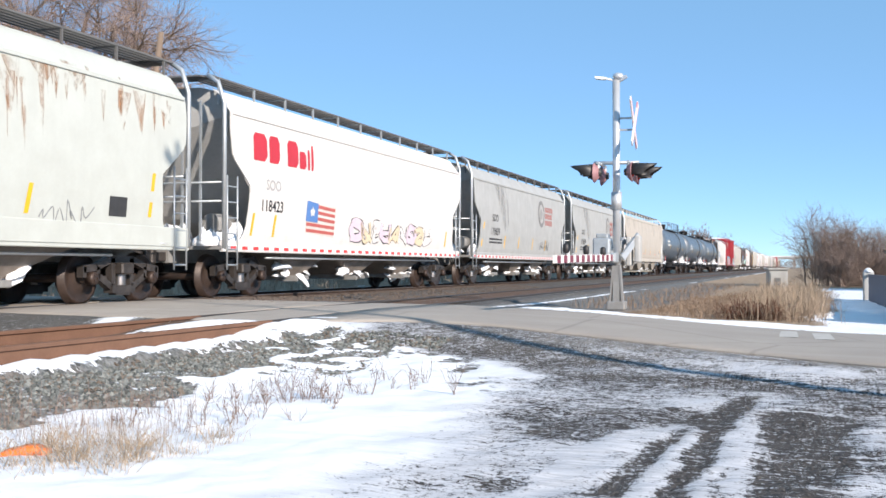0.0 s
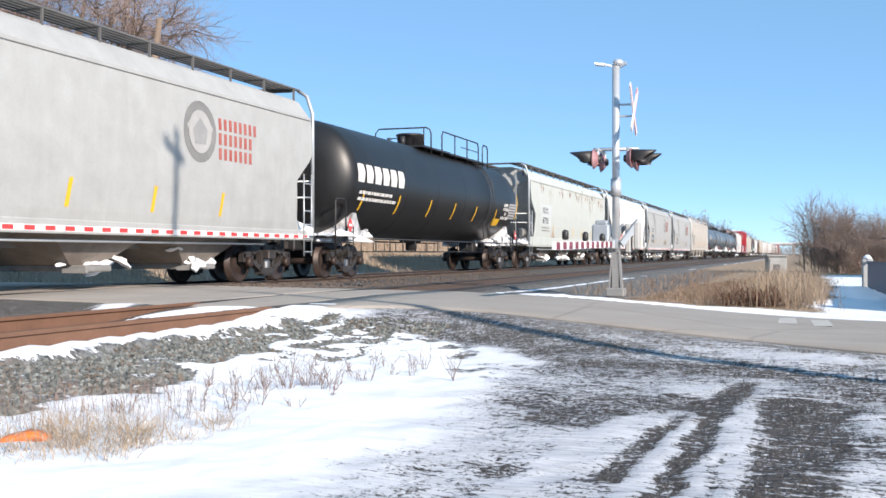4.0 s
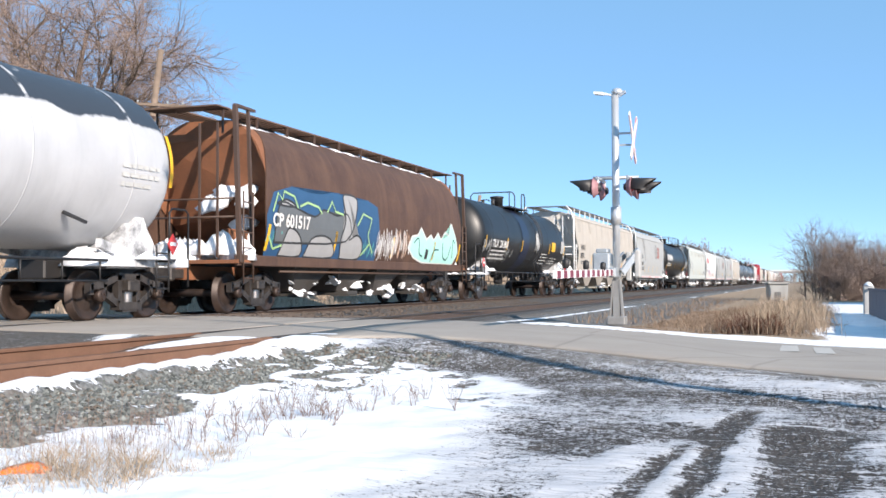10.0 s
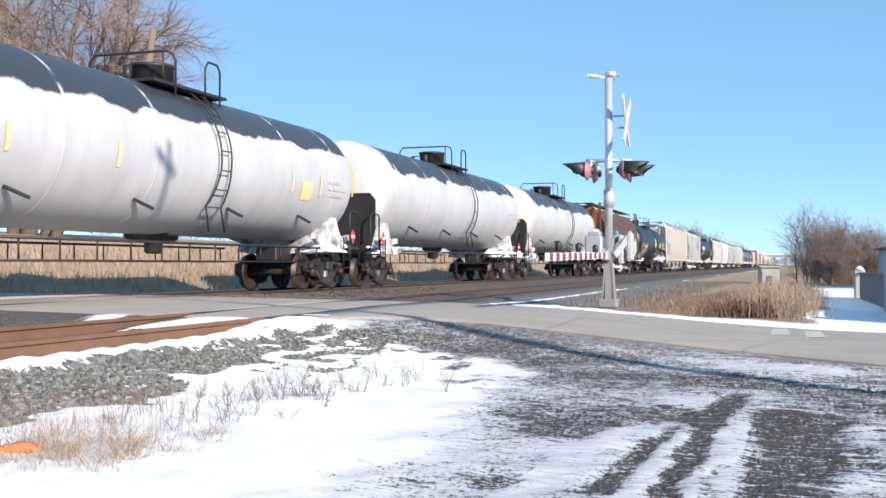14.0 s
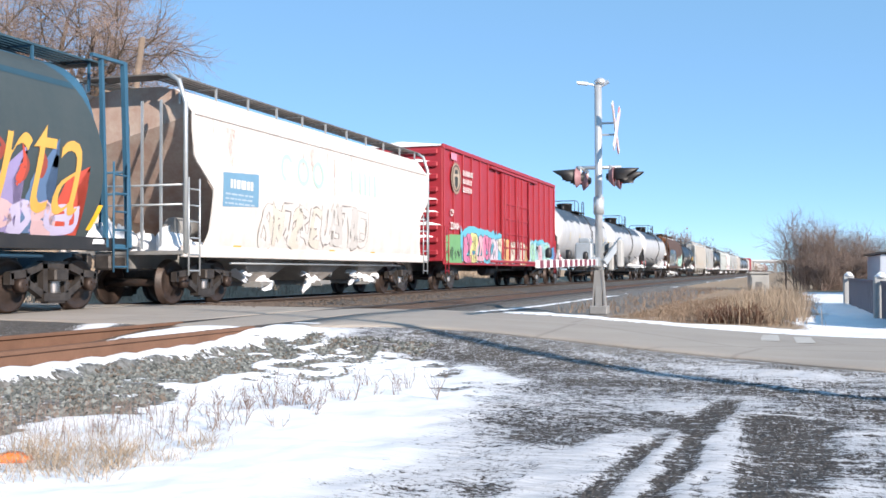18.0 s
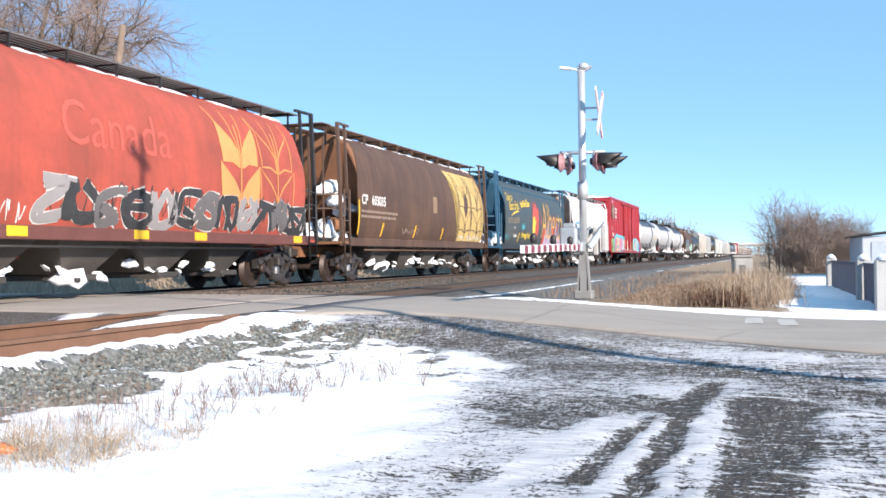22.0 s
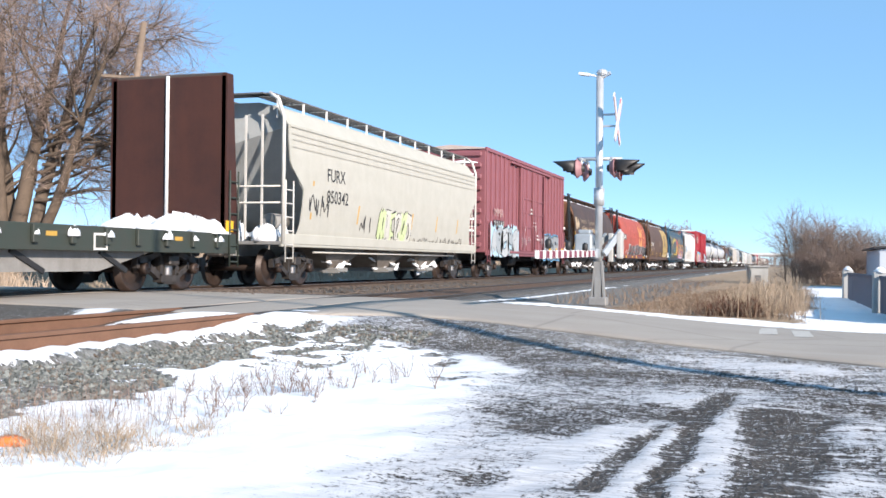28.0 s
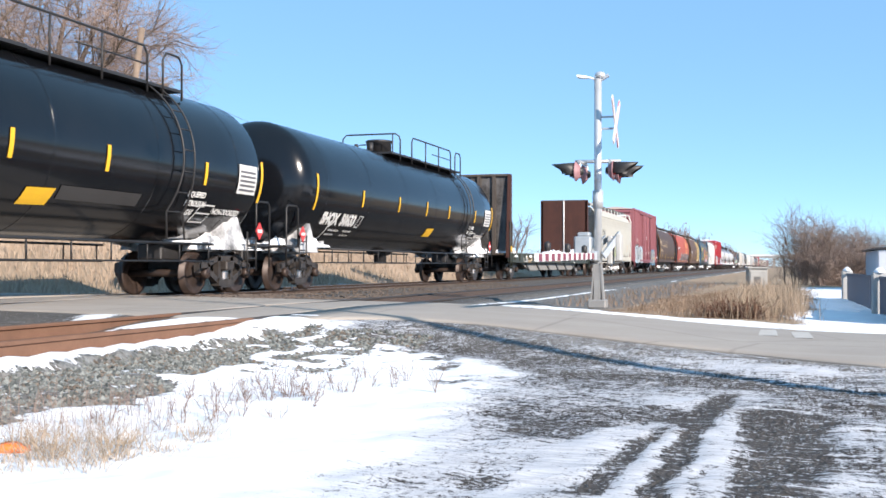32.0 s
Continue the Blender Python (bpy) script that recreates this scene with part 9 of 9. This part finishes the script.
tall = [(rnd.uniform(-0.9, 0.35), rnd.uniform(18.2, 29)) for _ in range(1500)]
blades("tall_reeds", "tallest pale reeds round the cabinet", tall, 0.3, 0.68, 0.008, 1.0, STRAWPALE, 3)
low = [(rnd.uniform(-4.6, -2.6), 21 + 30 * rnd.random() ** 1.2) for _ in range(1300)]
blades("trackside_grass", "short brown grass beside the siding", low, 0.06, 0.2, 0.014, 1.2, STRAW, 4)
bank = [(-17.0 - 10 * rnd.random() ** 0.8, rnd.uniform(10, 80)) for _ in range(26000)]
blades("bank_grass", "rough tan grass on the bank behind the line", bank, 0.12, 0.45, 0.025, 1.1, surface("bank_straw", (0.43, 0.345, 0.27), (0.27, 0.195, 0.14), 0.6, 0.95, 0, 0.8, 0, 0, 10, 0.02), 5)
tuft = []
for _ in range(46):
    cx, cy = rnd.gauss(-3.5, 0.34), rnd.gauss(4.5, 0.36)
    tuft += [(cx + rnd.gauss(0, 0.05), cy + rnd.gauss(0, 0.05)) for _ in range(34)]
blades("straw_tufts", "tufts of pale dead grass poking through snow", tuft, 0.05, 0.2, 0.004, 2.6, STRAWPALE, 6)
fuzz = [(rnd.gauss(-4.1, 0.4), rnd.gauss(5.2, 0.6)) for _ in range(620)]
blades("brown_grass_stems", "thin brown grass stems at the gravel's foot", fuzz, 0.08, 0.28, 0.0026, 0.7, WEED, 7)


def weed(at, h, seed):
    r = random.Random(seed)
    t = thing("dead_weed", "thin dead weed stalk standing in snow", "weed", "dead weeds", Matrix.Translation(at))
    g = Geo()
    for k in range(r.randint(2, 5)):
        a = r.uniform(0, 6.28)
        d = Vector((math.cos(a) * 0.35, math.sin(a) * 0.35, 1)).normalized()
        pts, dirs = limb(g, Vector((r.gauss(0, 0.02), r.gauss(0, 0.02), -0.03)), d, 0.0028, 0.0014, h * r.uniform(0.6, 1), 6, r, 0.12, 0.02, 4)
        for i in range(2, 7):
            if r.random() < 0.7:
                limb(g, pts[i], side_way(dirs[i], r, r.uniform(0.4, 0.9)), 0.0018, 0.001, h * r.uniform(0.15, 0.4), 3, r, 0.2, 0.05, 3)
    part("stalk", g, WEED, t)
    return t


for k in range(58):
    f = rnd.random()
    x, y = -3.75 + 0.45 * f + rnd.gauss(0, 0.28), 5.4 + 2.5 * f + rnd.gauss(0, 0.35)
    weed((x, y, float(ground_z(x, y)) + 0.02), rnd.uniform(0.1, 0.3), 200 + k)
weed((-2.45, 7.35, float(ground_z(-2.45, 7.35))), 0.3, 500)


# ---- small things by the verge ----
def brush_heap(at):
    t = thing("brush_heap", "low heap of dark dead brush on the verge", "brush", at=Matrix.Translation(at))
    r, g = random.Random(9), Geo()
    for k in range(420):
        x, y = r.choice((-0.26, 0.2)) + r.gauss(0, 0.15), r.gauss(0, 0.14)
        limb(g, Vector((x, y, r.uniform(-0.02, 0.12))), Vector((r.gauss(0, 1), r.gauss(0, 1), r.uniform(0.1, 1.4))).normalized(), 0.008, 0.004, r.uniform(0.15, 0.38), 3, r, 0.3, 0, 3)
    tagged(part("twig_tangle", g, surface("dark_dead_brush", (0.15, 0.08, 0.057), (0.08, 0.045, 0.034), 0.6, 0.95, 0, 2, 0, 0, 10, 0.1), t), kind="stuff")


brush_heap((-0.82, 18.2, float(ground_z(-0.82, 18.2))))


def cabinet(at):
    t = thing("signal_cabinet", "pale grey metal signal cabinet among the reeds", "cabinet", at=at)
    paint = surface("pale_cabinet_paint", (0.36, 0.36, 0.345), (0.22, 0.215, 0.2), 0.5, 0.6, 0, 3, 0.4, 0.05)
    part("body", Geo().box(-0.26, 0.26, -0.22, 0.22, 0.0, 1.0, 0.02), paint, t)
    d = part("door", Geo().box(-0.22, 0.22, -0.245, -0.218, 0.06, 0.93, 0.008), paint, t)
    part("handle", Geo().box(0.12, 0.15, -0.275, -0.24, 0.42, 0.56, 0.006), GALV, d)
    part("dark_mark", Geo().box(-0.12, 0.06, -0.25, -0.244, 0.5, 0.78), surface("dark_mark_paint", (0.12, 0.12, 0.12), None, 0.5), d)
    part("cap", Geo().box(-0.3, 0.3, -0.27, 0.26, 1.0, 1.05, 0.015), paint, t)


cabinet(pose(-0.71, 30.8, -0.42, 0, 0, 12))


def fence_post(at):
    t = thing("fence_post", "squat pale grey concrete post capped with snow", "post", "yard fence posts", at)
    part("shaft", Geo().box(-0.13, 0.13, -0.13, 0.13, -0.1, 0.74, 0.02), CONC, t)
    g = snow_lump(Geo(), (0, 0, 0.735), (0.13, 0.13, 0.08), 4, 4, 10)
    part("snow_cap", g, SNOW, t)
    return t


for y, x in ((29.4, 1.6), (20.8, 1.69), (17.8, 1.74)):
    fence_post(pose(x, y, -0.2))


def fence_panel(y0, y1, x0, x1):
    t = thing("yard_fence", "low dark blue-green sheet fence panel", "fence", "yard fence panels", Matrix.Translation((0, 0, -0.26)))
    n = max(3, int((y1 - y0) / 0.42))
    for k in range(n):
        a, b = k / n, (k + 1) / n - 0.008
        part("board", Geo().obox((x0 + (x1 - x0) * a, y0 + (y1 - y0) * a, 0.36), (x0 + (x1 - x0) * b, y0 + (y1 - y0) * b, 0.36), 0.03, 0.66), BLUEBOX, t)
    part("top_rail", Geo().obox((x0, y0, 0.71), (x1, y1, 0.71), 0.06, 0.05), BLUEBOX, t)


fence_panel(20.95, 29.25, 1.69, 1.605)
fence_panel(17.95, 20.65, 1.74, 1.695)


def shed(at, w, d, h, label, wall, roof):
    t = thing("shed", label, "shed", at=at)
    part("wall", Geo().box(-w / 2, w / 2, -d / 2, d / 2, -0.1, h, 0.02), wall, t)
    g = Geo().loft([[(-w / 2 - 0.15, s * (d / 2 + 0.15), h), (w / 2 + 0.15, s * (d / 2 + 0.15), h + 0.35), (w / 2 + 0.15, s * (d / 2 + 0.15), h + 0.42), (-w / 2 - 0.15, s * (d / 2 + 0.15), h + 0.07)] for s in (-1, 1)])
    fold_normals(part("roof", g, roof, t))
    part("door", Geo().box(-w / 2 + 0.3, -w / 2 + 1.2, -d / 2 - 0.03, -d / 2, 0, h * 0.85, 0.01), GALV, t)
    return t


pale_wall = surface("pale_blue_grey_cladding", (0.42, 0.45, 0.5), (0.3, 0.33, 0.37), 0.3, 0.6, 0, 1, 0.3, 0.1)
shed(pose(4.72, 43.0, -0.2), 3.0, 6.0, 1.45, "pale blue-grey flat-roofed shed beyond the fence", pale_wall, BLACK)


def road_bridge():
    t = thing("road_bridge", "distant pale concrete road bridge over the line", "bridge")
    part("deck", Geo().box(-75, 30, 640, 650, 5.4, 6.5, 0.05), CONC, t)
    part("parapet", Geo().box(-75, 30, 639.6, 639.9, 6.5, 7.3), WHITE, t)
    for x in (-30, -5, 14):
        part("pier", Geo().box(x - 0.8, x + 0.8, 641, 649, -0.5, 5.4, 0.1), CONC, t)
    g = Geo().loft([[(26, 636, -1), (110, 636, -1), (110, 656, -1), (26, 656, -1)], [(30, 640, 6.3), (60, 640, 5.0), (60, 650, 5.0), (30, 650, 6.3)]])
    fold_normals(part("embankment", g, STRAW, t))


road_bridge()

# a scrap of orange plastic half sunk in snow among the straw
def orange_scrap(at):
    t = thing("orange_scrap", "bent scrap of orange plastic lying in snow", "litter", at=at)
    g, n = Geo(), 10
    rings = []
    for i in range(n + 1):
        f = i / n
        x = -0.13 + 0.26 * f
        z = 0.03 * math.sin(f * 3.1) + 0.004 * math.sin(f * 11)
        w = 0.055 * (0.7 + 0.3 * math.sin(f * 3.0))
        rings.append([(x, -w, z - 0.012), (x, w, z - 0.02), (x, w * 0.8, z + 0.024), (x, -w * 0.8, z + 0.03)])
    g.loft(rings, True, True)
    fold_normals(part("sheet", g, ORANGE, t))


orange_scrap(pose(-3.82, 4.42, float(ground_z(-3.82, 4.42)) + 0.02, 8, -6, 28))
fold_normals(part("stop_line", stop_line(), surface("worn_road_paint", (0.56, 0.535, 0.495), (0.38, 0.35, 0.31), 0.7, 0.8, 0, 6, 0, 0.1), road, "worn white road marking"))


# ---- what moves: the train runs away down the line ----
def run(t):
    """How far the train has gone, in metres, at t seconds."""
    u = t / 32.0
    return 367.126 * u - 5.882 * u * u - 1.001 * u ** 3


def motions():
    for car, mid in CARS:
        walk(car, [(t, pose(MAIN, mid + run(t), 0)) for t in (0, 4, 8, 12, 16, 20, 24, 28, 32)])
    # wheels turn while their car goes by the crossing
    for car, mid in NEAR:
        times = [k / 30 for k in range(961) if -4 < mid + run(k / 30) < 62]
        if not times:
            continue
        times = [t for t in (0.0,) if times[0] > 0.5] + times + [t for t in (32.0,) if times[-1] < 31.5]
        base = run(times[1])
        spin = lambda t: -math.degrees(run(min(max(t, times[1]), times[-2])) - base) / WHEEL_R
        for tr in car.children:
            if not tr.name.startswith("truck"):
                continue
            for w in tr.children:
                if w.name.startswith("wheelset"):
                    y = w.matrix_basis.translation.y
                    walk(w, [(t, pose(0, y, WHEEL_R, spin(t))) for t in times])


motions()
